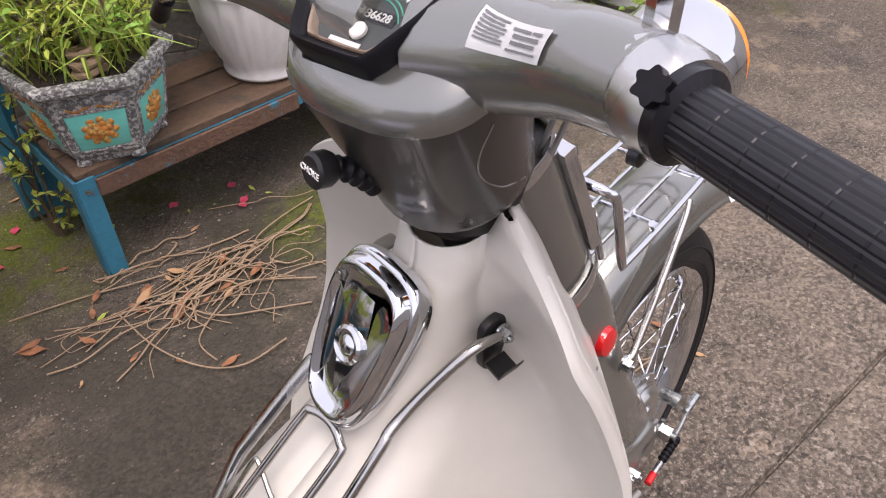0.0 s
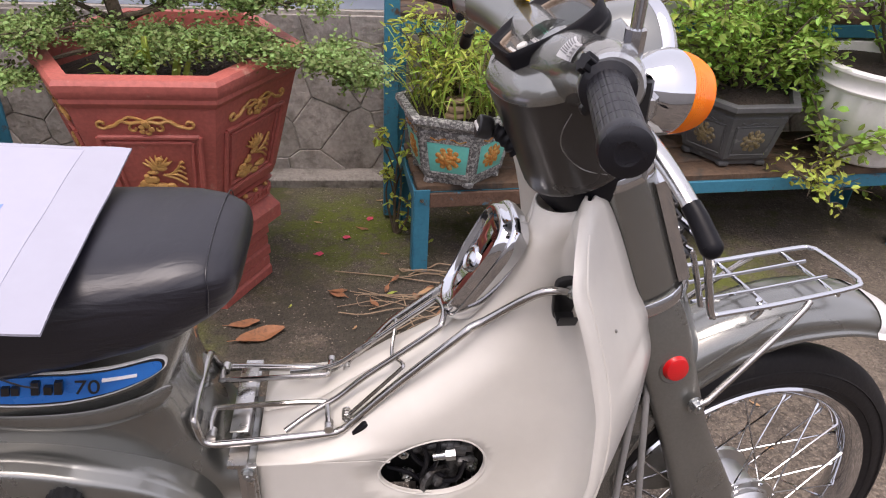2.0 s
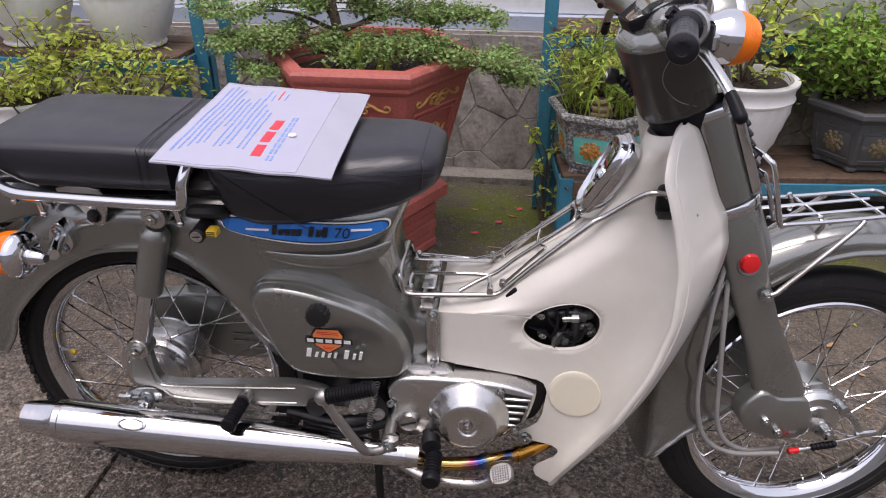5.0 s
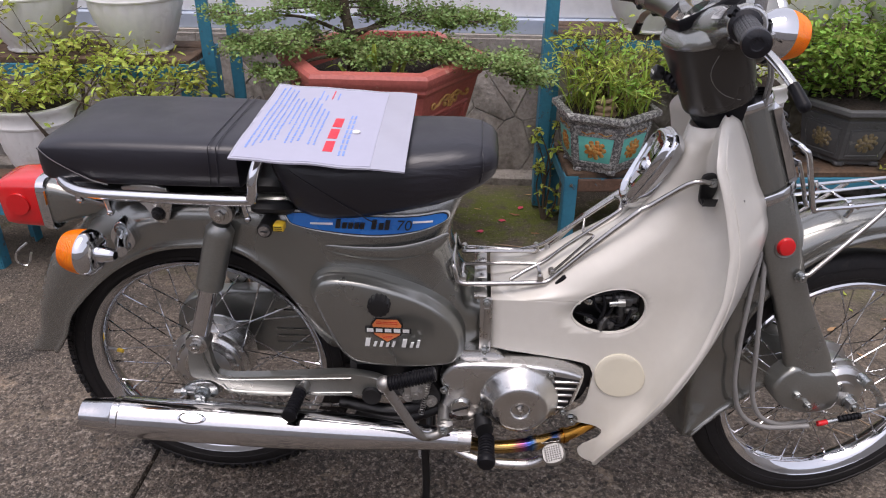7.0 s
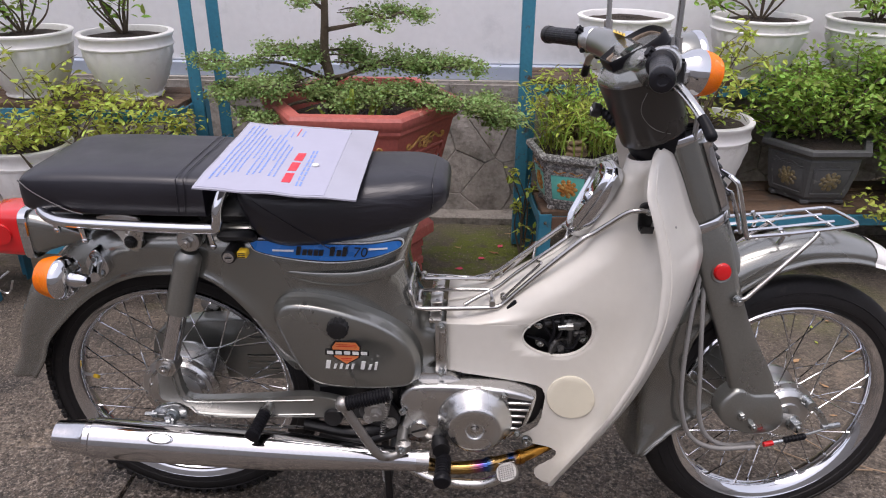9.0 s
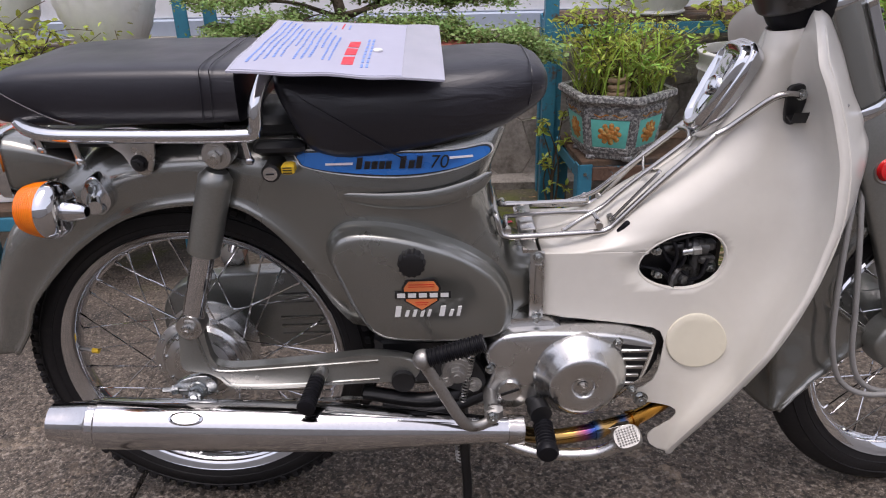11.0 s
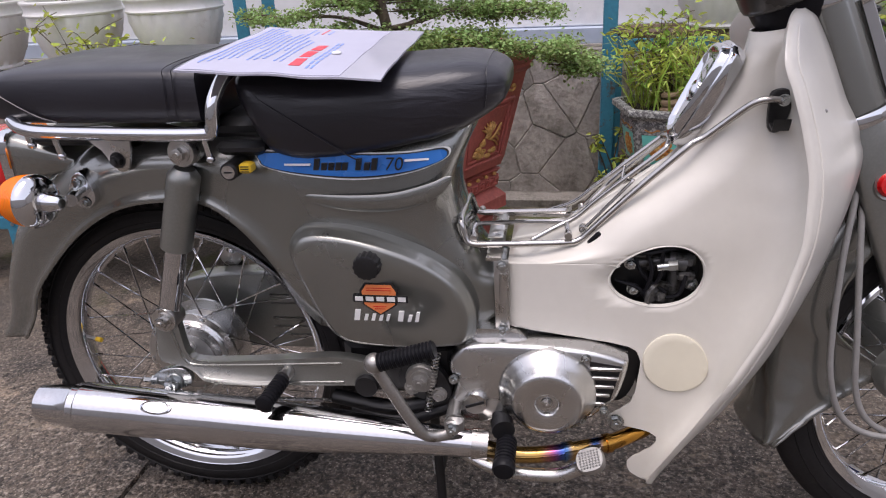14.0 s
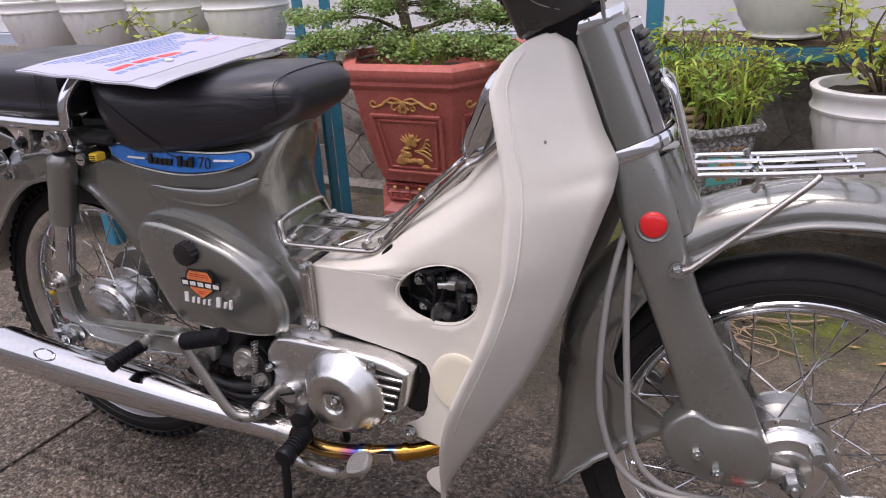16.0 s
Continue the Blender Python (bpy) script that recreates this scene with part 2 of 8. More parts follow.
BLUE = material("blue_decal", (0.013, 0.15, 0.50), 0.25, 0.0, 0.4, 0.05, 20, 100, 0.0)
WHITE = material("white_print", (0.75, 0.75, 0.73), 0.35, 0.0, 0.2, 0.03, 20, 100, 0.0)
INK = material("black_print", (0.012, 0.012, 0.013), 0.35, 0.0, 0.1, 0.05, 20, 100, 0.0)
ORANGE_PRINT = material("orange_print", (0.75, 0.22, 0.07), 0.35, 0.0, 0.3, 0.05, 20, 100, 0.0)
YELLOW = material("yellow_label", (0.80, 0.52, 0.03), 0.4, 0.0, 0.1, 0.05, 20, 100, 0.0)
CABLE = material("grey_cable", (0.26, 0.255, 0.245), 0.45, 0.0, 0.0, 0.1, 20, 200, 0.02)


def thin_clear(name, tint=(1, 1, 1), gloss=0.03):
    """A thin clear cover: see-through, with a glossy face."""
    m = bpy.data.materials.new(name)
    m.use_nodes = True
    n, l = m.node_tree.nodes, m.node_tree.links
    n.remove(n["Principled BSDF"])
    see, shine, edge, mix = n.new("ShaderNodeBsdfTransparent"), n.new("ShaderNodeBsdfGlossy"), n.new("ShaderNodeFresnel"), n.new("ShaderNodeMixShader")
    see.inputs[0].default_value = (*tint, 1)
    shine.inputs["Roughness"].default_value = gloss
    edge.inputs[0].default_value = 1.45
    l.new(edge.outputs[0], mix.inputs[0])
    l.new(see.outputs[0], mix.inputs[1])
    l.new(shine.outputs[0], mix.inputs[2])
    l.new(mix.outputs[0], n["Material Output"].inputs[0])
    return m


CLEAR = thin_clear("clear_cover")
GRIP = material("grip_rubber", (0.009, 0.009, 0.012), 0.34, 0.0, 0.0, 0.2, 20, 200, 0.03, spec=0.4)
AGED_PLASTIC = material("aged_plastic", (0.24, 0.18, 0.13), 0.5, 0.0, 0.0, 0.2, 40, 200, 0.02, (0.13, 0.08, 0.05), (0.5, 0.65))


def blued(name):
    """Heat-tinted pipe: bands of straw, purple and blue along x."""
    m = material(name, (0.5, 0.3, 0.12), 0.16, 1.0, 0.0, 0.05, 8, 60, 0.0)
    n, l = m.node_tree.nodes, m.node_tree.links
    co, sep, ramp = n.new("ShaderNodeTexCoord"), n.new("ShaderNodeSeparateXYZ"), n.new("ShaderNodeValToRGB")
    mr, wob, add = n.new("ShaderNodeMapRange"), n.new("ShaderNodeTexNoise"), n.new("ShaderNodeMath")
    wob.inputs["Scale"].default_value = 25
    add.operation = "MULTIPLY_ADD"
    add.inputs[1].default_value = 0.02
    l.new(co.outputs["Object"], sep.inputs[0])
    l.new(co.outputs["Object"], wob.inputs["Vector"])
    l.new(wob.outputs[0], add.inputs[0])
    l.new(sep.outputs[0], add.inputs[2])
    mr.inputs[1].default_value, mr.inputs[2].default_value = 0.0, 0.26
    l.new(add.outputs[0], mr.inputs[0])
    l.new(mr.outputs[0], ramp.inputs[0])
    stops = [(0.0, (0.34, 0.25, 0.13)), (0.20, (0.50, 0.33, 0.12)), (0.34, (0.52, 0.32, 0.09)), (0.40, (0.36, 0.10, 0.20)), (0.44, (0.06, 0.10, 0.38)), (0.475, (0.10, 0.22, 0.42)), (0.51, (0.50, 0.32, 0.12)), (0.60, (0.48, 0.28, 0.08)),
             (0.635, (0.06, 0.14, 0.36)), (0.665, (0.08, 0.14, 0.34)), (0.70, (0.46, 0.24, 0.05)), (1.0, (0.36, 0.18, 0.03))]
    els = ramp.color_ramp.elements
    els[0].position, els[0].color = stops[0][0], (*stops[0][1], 1)
    els[1].position, els[1].color = stops[-1][0], (*stops[-1][1], 1)
    for pos, c in stops[1:-1]:
        e = els.new(pos)
        e.color = (*c, 1)
    l.new(ramp.outputs[0], n["Principled BSDF"].inputs["Base Color"])
    return m


TITAN = blued("heat_tinted_steel")

# ---------- the motorcycle ----------
AXIS = Vector((0.90, 0, 0.82))
STEER = Matrix.Translation(AXIS) @ Matrix.Rotation(radians(10), 4, Vector((-0.383, 0, 0.924))) @ Matrix.Translation(-AXIS)
bike = thing("motorcycle", "grey and cream step-through motorcycle with chrome exhaust on its centre stand", "motorcycle", at=(0.5, 0, -0.025))
BASE = Matrix.Translation((-0.5, 0, 0.025))


def bp(name, g, mat, parent=None, label="", angle=38):
    """A part of the motorcycle; under a part, one level deeper."""
    if parent is None:
        ob = part(name, g.moved(BASE), mat, bike, label, angle)
    else:
        ob = part(name, g.moved(BASE), mat, parent, label, angle)
    return ob


def half_ring(a, b, w, n=9, lip=0.0, top=0.42):
    """Half of a shell's cross-section from the crown a to the edge b, w wide, on the side of -y."""
    a, b = vec(a), vec(b)
    out = []
    for k in range(n + 1):
        v = k / n
        y = w * math.sqrt(max(0.0, 1 - (1 - min(v / top, 1)) ** 2))
        if v > 0.85:
            y += lip * (v - 0.85) / 0.15
        p = a.lerp(b, v)
        out.append((p.x, -y, p.z))
    return out


def full_ring(a, b, w, **k):
    h = half_ring(a, b, w, **k)
    return [(x, -y, z) for x, y, z in reversed(h[1:])] + h


def bolt(g, c, r=0.008, h=0.008, m=None):
    """A hexagon bolt head that faces -y, with its washer."""
    x, y, z = c
    g.prism(circle(r * 1.35, 16, x, z), y + h * 0.1, y + h * 0.35, m=m)
    g.prism(circle(r, 6, x, z, 0.3), y - h * 0.7, y + h * 0.3, r * 0.15, m=m)
    g.prism(circle(r * 0.45, 10, x, z), y - h, y, m=m)


# rear body shell with the wheel arch
SHELL = [((-0.380, 0.302), (-0.304, 0.308), 0.062), ((-0.352, 0.345), (-0.274, 0.352), 0.063), ((-0.331, 0.42), (-0.248, 0.405), 0.068), ((-0.290, 0.508), (-0.178, 0.478), 0.074), ((-0.236, 0.557), (-0.118, 0.524), 0.082),
         ((-0.178, 0.606), (-0.056, 0.556), 0.089), ((-0.095, 0.652), (0.012, 0.570), 0.095), ((0.02, 0.668), (0.084, 0.570), 0.099), ((0.14, 0.678), (0.136, 0.537), 0.102),
         ((0.27, 0.69), (0.183, 0.476), 0.102), ((0.39, 0.698), (0.215, 0.411), 0.098), ((0.485, 0.692), (0.255, 0.365), 0.093), ((0.462, 0.622), (0.33, 0.352), 0.090),
         ((0.455, 0.575), (0.41, 0.352), 0.086), ((0.463, 0.53), (0.475, 0.36), 0.080), ((0.484, 0.478), (0.50, 0.38), 0.076), ((0.53, 0.458), (0.535, 0.40), 0.070)]
g = Geo()
dense = []
for k in range(len(SHELL) - 1):
    for j in range(4):
        i0, i1, i2, i3 = max(k - 1, 0), k, k + 1, min(k + 2, len(SHELL) - 1)
        t = j / 4

        def cr(f):
            a, b, c, d = (f(SHELL[i]) for i in (i0, i1, i2, i3))
            return 0.5 * (2 * b + (c - a) * t + (2 * a - 5 * b + 4 * c - d) * t * t + (3 * b - a - 3 * c + d) * t ** 3)
        dense.append((cr(lambda s: s[0][0]), cr(lambda s: s[0][1]), cr(lambda s: s[1][0]), cr(lambda s: s[1][1]), cr(lambda s: s[2])))
dense.append((*SHELL[-1][0], *SHELL[-1][1], SHELL[-1][2]))
g.loft([full_ring((a, 0, b), (c, 0, d), w, n=14, lip=0.008 if i < 44 else 0.0, top=0.5) for i, (a, b, c, d, w) in enumerate(dense)], cap=False, loop=False)
body = bp("frame_body", g, PAINT, None, "grey painted pressed-steel body and rear fender")
sol = body.modifiers.new("thickness", "SOLIDIFY")
sol.thickness, sol.offset = 0.004, -1
# pressed swage along the flank under the seat
g = Geo()
g.tube([(0.235, -0.100, 0.580), (0.30, -0.103, 0.572), (0.37, -0.101, 0.573), (0.425, -0.095, 0.588), (0.452, -0.088, 0.606)], lambda t: 0.001 + 0.012 * math.sin(math.pi * t) ** 0.5, 10, 6, flat=0.22)
bp("flank_swage", g, PAINT, body)
g = Geo()
g.box((-0.05, 0, 0.655), (0.30, 0.13, 0.02), 0.008)
g.box((0.14, 0, 0.672), (0.12, 0.15, 0.03), 0.01)
bp("seat_tray", g, BLACK)

# tail cone, tail lamp
g = Geo()
rings = []
for x, zc, h, w in ((-0.252, 0.615, 0.044, 0.050), (-0.236, 0.616, 0.040, 0.050), (-0.20, 0.616, 0.028, 0.047), (-0.165, 0.611, 0.018, 0.042), (-0.13, 0.600, 0.012, 0.036)):
    rings.append([(x, w * math.copysign(abs(math.cos(a)) ** 0.45, math.cos(a)), zc + h * math.copysign(abs(math.sin(a)) ** 0.45, math.sin(a))) for a in (math.tau * k / 28 for k in range(28))])
g.loft(rings)
bp("tail_lamp_bracket", g, PAINT)
lampy = Geo()
rings = []
for x, s in ((-0.262, 1.0), (-0.285, 1.0), (-0.32, 0.97), (-0.338, 0.92), (-0.345, 0.78)):
    rings.append([(x, 0.050 * s * math.copysign(abs(math.cos(a)) ** 0.4, math.cos(a)), 0.614 + 0.047 * s * math.copysign(abs(math.sin(a)) ** 0.4, math.sin(a))) for a in (math.tau * k / 28 for k in range(28))])
lampy.loft(rings)
tail = bp("tail_lamp", lampy, RED_LENS, None, "red tail lamp lens with a chrome rim")
g = Geo()
g.loft([[(x, 0.055 * s * math.copysign(abs(math.cos(a)) ** 0.4, math.cos(a)), 0.614 + 0.051 * s * math.copysign(abs(math.sin(a)) ** 0.4, math.sin(a))) for a in (math.tau * k / 28 for k in range(28))] for x, s in ((-0.25, 0.97), (-0.252, 1.0), (-0.266, 1.0), (-0.268, 0.97))])
bp("tail_lamp_rim", g, CHROME, tail)
g = Geo()
g.rev([(0.020, -0.0535), (0.019, -0.0508), (0.020, -0.048)], 20, Matrix.Translation((-0.305, 0, 0.618)))
bp("side_reflector", g, RED_LENS, tail)
g = Geo()
g.tube([(-0.318, -0.04, 0.535), (-0.335, -0.05, 0.52), (-0.34, -0.05, 0.50), (-0.325, -0.045, 0.49), (-0.315, -0.04, 0.515)], 0.002, 6, 4)
bp("plate_hook", g, STEEL)


def wheel(name, c, rim_r, tyre_r, tyre_w, hub_r, hub_w, phase, m=None, block=True):
    """Spoked wheel about c: rim, tyre, hub and each spoke."""
    m = (Matrix.Identity(4) if m is None else m) @ Matrix.Translation(c)
    g = Geo()
    hw = tyre_w * 0.40
    prof = [(rim_r, -hw), (rim_r - 0.003, -hw - 0.003), (rim_r - 0.007, -hw), (rim_r - 0.013, -hw * 0.93), (rim_r - 0.021, -hw * 0.55), (rim_r - 0.026, 0), (rim_r - 0.021, hw * 0.55), (rim_r - 0.013, hw * 0.93), (rim_r - 0.007, hw), (rim_r - 0.003, hw + 0.003), (rim_r, hw), (rim_r - 0.004, hw * 0.8), (rim_r - 0.01, 0), (rim_r - 0.004, -hw * 0.8)]
    g.rev(prof, 84, m, closed=True)
    rim = bp(name, g, CHROME, None, "chrome rim and wire-spoked wheel with a black tyre")
    g = Geo()
    tw, th = tyre_w / 2, tyre_r - rim_r
    prof = []
    for k in range(20):
        a = math.pi * 1.16 * (k / 19) - math.pi * 0.08
        prof.append((rim_r + 0.002 + th * max(0.0, math.sin(a)) ** 0.8 * 0.985 if 0 < a < math.pi else rim_r - 0.003, -tw * math.copysign(abs(math.cos(a)) ** 0.8, math.cos(a)) if 0 < a < math.pi else -tw * 0.74 * math.copysign(1, math.cos(a))))
    g.rev(prof, 96, m, closed=True)
    bp("tyre", g, TYRE, rim, "black rubber tyre")
    g = Geo()
    n = 72 if block else 0
    for k in range(n):
        a = math.tau * k / n
        for s in (-1, 1):
            r = Matrix.Rotation(-a, 4, "Y")
            g.box((tyre_r - 0.004, s * tw * 0.48, 0), (0.010, tw * 0.40, 0.015), 0.002, m @ r @ Matrix.Rotation(s * 0.35, 4, "X"))
            g.box((tyre_r - 0.011, s * tw * 0.83, 0.009), (0.012, tw * 0.18, 0.013), 0.002, m @ r)
    for s in (-0.34, 0.0, 0.34) if not block else (0.0,):
        g.rev([(tyre_r - 0.003 - abs(s) * 0.012, tw * (s - 0.10)), (tyre_r + 0.001 - abs(s) * 0.012, tw * (s - 0.07)), (tyre_r + 0.001 - abs(s) * 0.012, tw * (s + 0.07)), (tyre_r - 0.003 - abs(s) * 0.012, tw * (s + 0.10))], 96, m, closed=True)
    bp("tread", g, TYRE, rim)
    g = Geo()
    for s in (-1, 1):
        for rr in (rim_r + 0.010, rim_r + 0.030):
            g.rev([(rr - 0.0012, s * tw * 0.93), (rr, s * (tw * 0.93 + 0.002)), (rr + 0.0012, s * tw * 0.93), (rr, s * tw * 0.90)], 72, m, closed=True)
    bp("sidewall_line", g, TYRE, rim)
    g = Geo()
    g.rev([(0.02, -hub_w * 0.62), (0.045, -hub_w * 0.6), (hub_r * 0.80, -hub_w * 0.52), (hub_r * 0.86, -hub_w * 0.44), (hub_r, -hub_w * 0.42), (hub_r, -hub_w * 0.34), (hub_r * 0.82, -hub_w * 0.28), (hub_r * 0.80, hub_w * 0.28), (hub_r, hub_w * 0.34), (hub_r, hub_w * 0.42), (hub_r * 0.5, hub_w * 0.5)], 48, m)
    bp("hub", g, ALLOY, rim, "cast alloy hub with spoke flanges")
    for k in range(36):
        g = Geo()
        side = -1 if k % 2 else 1
        a = math.tau * (k + 0.5) / 36 + phase
        lean = 0.55 * (1 if (k // 2) % 2 else -1)
        p = Vector((hub_r * 0.94 * math.cos(a + lean), side * hub_w * 0.38, hub_r * 0.94 * math.sin(a + lean)))
        q = Vector(((rim_r - 0.022) * math.cos(a), side * 0.006, (rim_r - 0.022) * math.sin(a)))
        d = (q - p)
        g.tube([p, q], 0.0015, 6, m=m)
        g.tube([q - d * 0.07, q], 0.0028, 6, m=m)
        g.ball(p + Vector((0, side * 0.003, 0)), 0.0035, 6, m)
        bp("spoke", g, CHROME, rim)
    return rim, m


rear, mr = wheel("rear_wheel", (-0.023, 0, 0.264), 0.238, 0.289, 0.066, 0.081, 0.070, 0.05)
g = Geo()
g.tube([(-0.236, -0.008, 0.280), (-0.214, -0.012, 0.278)], 0.003, 8)
bp("valve", g, STEEL, rear)
g = Geo()
g.tube([(-0.215, -0.012, 0.278), (-0.204, -0.014, 0.2772)], 0.0042, 8)
bp("valve_cap", g, YELLOW, rear, "small yellow valve cap")
front, mf = wheel("front_wheel", (1.195, 0, 0.258), 0.226, 0.280, 0.060, 0.066, 0.088, 0.0, STEER, block=False)

# swing arm, chain case, shock absorbers
for s in (-1, 1):
    F = Matrix.Identity(4) if s < 0 else Matrix.Scale(-1, 4, (0, 1, 0))
    g = Geo()
    arm = smooth_outline([(-0.019, 0.322), (-0.004, 0.313), (0.018, 0.309), (0.036, 0.298), (0.054, 0.281), (0.116, 0.278), (0.195, 0.283), (0.300, 0.288), (0.338, 0.296), (0.335, 0.325), (0.274, 0.337), (0.213, 0.332), (0.151, 0.326), (0.089, 0.321), (0.045, 0.321), (0.030, 0.334), (0.025, 0.364), (0.022, 0.402), (0.008, 0.414), (-0.008, 0.402), (-0.015, 0.365)], 4)
    g.prism(arm, -0.134, -0.116, 0.005, F)
    swing = bp("swing_arm", g, PAINT_DULL, None, "grey painted pressed-steel swing arm")
    g = Geo()
    g.tube([(0.012, -0.1335, 0.385), (0.018, -0.1335, 0.350), (0.026, -0.1335, 0.322), (0.045, -0.1335, 0.313), (0.12, -0.1335, 0.316), (0.28, -0.1335, 0.327)], 0.0028, 6, 5, m=F)
    g.tube([(0.040, -0.1335, 0.302), (0.060, -0.1335, 0.288), (0.15, -0.1335, 0.287), (0.28, -0.1335, 0.294)], 0.0028, 6, 5, m=F)
    bp("swing_arm_rib", g, PAINT, swing)
    g = Geo()
    bolt(g, (0.0, -0.140, 0.281), 0.011, 0.016, F)
    g.prism(smooth_outline([(-0.040, 0.281), (-0.018, 0.300), (0.016, 0.304), (0.030, 0.289), (0.020, 0.270), (-0.018, 0.268)], 3), -0.133, -0.124, 0.002, F)
    g.tube([(-0.055, -0.130, 0.278), (0.0, -0.130, 0.280)], 0.004, 8, m=F)
    g.tube([(-0.04, -0.130, 0.2785), (-0.03, -0.130, 0.279)], 0.008, 6, m=F)
    bp("axle_nut", g, ZINC, swing, "zinc axle nut and chain adjuster")
    g = Geo()
    top, bot = Vector((0.086, -0.118, 0.654)), Vector((0.006, -0.120, 0.392))
    d = bot - top
    g.tube([top + d * 0.10, top + d * 0.14, top + d * 0.17, top + d * 0.54, top + d * 0.56], lambda t: 0.015 if t < 0.2 else 0.0235, 20, m=F)
    shock = bp("shock_absorber", g, PAINT_DULL, None, "grey shrouded rear shock absorber with a chrome lower tube")
    g = Geo()
    g.tube([top + d * 0.5, top + d * 0.97], 0.0165, 18, m=F)
    bp("lower_tube", g, CHROME, shock)
    for c in (top, bot):
        g = Geo()
        g.rev([(0.019, -0.018), (0.021, -0.014), (0.021, 0.012), (0.017, 0.014)], 24, F @ Matrix.Translation(c))
        bolt(g, (c.x, c.y - 0.022, c.z), 0.010, 0.012, F)
        bp("mounting_eye", g, STEEL, shock)
g = Geo()
case = smooth_outline([(-0.09, 0.235), (0.10, 0.228), (0.34, 0.24), (0.40, 0.30), (0.38, 0.36), (0.28, 0.375), (0.08, 0.378), (-0.07, 0.36), (-0.12, 0.30)], 5)
g.prism(case, 0.066, 0.105, 0.01)
chain = bp("chain_case", g, PAINT_DULL, None, "grey painted full chain case")
for z in (0.255, 0.272, 0.289, 0.318, 0.335):
    g = Geo()
    g.tube([(0.09, 0.066, z), (0.34, 0.066, z + 0.004)], 0.0035, 6)
    bp("pressed_rib", g, PAINT, chain)

# rear brake drum: stepped plate with a groove, rivets round the flange
g = Geo()
g.rev([(0.006, -0.047), (0.026, -0.046), (0.046, -0.042), (0.050, -0.039), (0.0515, -0.034), (0.054, -0.034), (0.056, -0.038), (0.064, -0.0375), (0.067, -0.034), (0.067, -0.020), (0.02, -0.018)], 48, Matrix.Translation((-0.023, 0, 0.264)))
plate = bp("brake_plate", g, ALLOY, rear, "stepped alloy brake plate")
for k in range(18):
    an = math.tau * (k + 0.25) / 18
    rr_, yy_ = (0.0745, -0.0285) if k % 2 else (0.060, -0.0385)
    g = Geo()
    g.rev([(0.0030, yy_ + 0.002), (0.0030, yy_ - 0.0012), (0.0018, yy_ - 0.0020)], 10, Matrix.Translation((-0.023 + rr_ * math.cos(an), 0, 0.264 + rr_ * math.sin(an))))
    bp("hub_rivet", g, ZINC, rear)

# seats
def seat(name, rows, label, seg=28, power=0.55):
    """A cushion: rows of x, bottom, top, half-width, overhang of the crown."""
    g = Geo()
    rings = []
    x0, x1 = rows[0][0], rows[-1][0]
    n = 26
    for k in range(n + 1):
        t = k / n
        x = x0 + (x1 - x0) * (0.5 - 0.5 * math.cos(math.pi * t))
        zb, zt, w = lerp_table(rows, x)
        e = min(1.0, max(0.06, (4 * t * (1 - t) * 4) ** 0.5)) if 0 < t < 1 else 0.05
        w, mid = w * (0.55 + 0.45 * e), (zb + zt) / 2
        h = (zt - zb) / 2 * (0.35 + 0.65 * e)
        rings.append([(x, w * math.copysign(abs(math.cos(a)) ** power, math.cos(a)), mid + h * math.copysign(abs(math.sin(a)) ** (power * (1.0 if math.sin(a) > 0 else 0.6)), math.sin(a))) for a in (math.tau * j / seg for j in range(seg))])
    g.loft(rings)
    return bp(name, g, VINYL, None, label, 60)


pillion = seat("pillion_seat", [(-0.212, 0.704, 0.746, 0.104), (-0.196, 0.696, 0.763, 0.121), (-0.16, 0.692, 0.769, 0.129), (-0.08, 0.690, 0.771, 0.130), (0.05, 0.690, 0.770, 0.130), (0.125, 0.690, 0.768, 0.128)], "black vinyl pillion seat pad", power=0.34)
g = Geo()
g.tube([(-0.200, -0.119, 0.752), (-0.175, -0.1275, 0.735), (-0.125, -0.1315, 0.708), (-0.092, -0.131, 0.697)], 0.0014, 6, 5)
bp("piping", g, VINYL, pillion)
for x in (0.075, 0.088):
    g = Geo()
    g.tube([(x, -0.1315, 0.70), (x + 0.003, -0.1305, 0.752), (x + 0.004, -0.118, 0.7685), (x + 0.004, 0.0, 0.7705), (x + 0.004, 0.118, 0.7685), (x + 0.003, 0.1305, 0.752)], 0.0007, 6, 5)
    bp("piping", g, VINYL, pillion)
saddle = seat("rider_seat", [(0.160, 0.736, 0.752, 0.10), (0.174, 0.704, 0.756, 0.112), (0.190, 0.662, 0.758, 0.119), (0.212, 0.634, 0.758, 0.124), (0.25, 0.626, 0.757, 0.127), (0.30, 0.630, 0.756, 0.127), (0.36, 0.641, 0.756, 0.123), (0.42, 0.652, 0.759, 0.114), (0.465, 0.664, 0.761, 0.104), (0.500, 0.683, 0.757, 0.092), (0.520, 0.698, 0.748, 0.080), (0.530, 0.712, 0.738, 0.066)], "black vinyl rider seat with creased sides", power=0.62)
g = Geo()
g.tube([(0.184, -0.108, 0.738), (0.204, -0.1205, 0.722), (0.246, -0.1268, 0.697), (0.290, -0.1273, 0.668), (0.322, -0.1253, 0.646), (0.336, -0.121, 0.638)], 0.0010, 6, 5)
bp("piping", g, VINYL, saddle)
g = Geo()
g.tube([(0.500, -0.090, 0.700), (0.504, -0.0925, 0.725), (0.503, -0.080, 0.750), (0.502, 0, 0.7565), (0.503, 0.080, 0.750), (0.504, 0.0925, 0.725)], 0.0008, 6, 5)
bp("piping", g, VINYL, saddle)

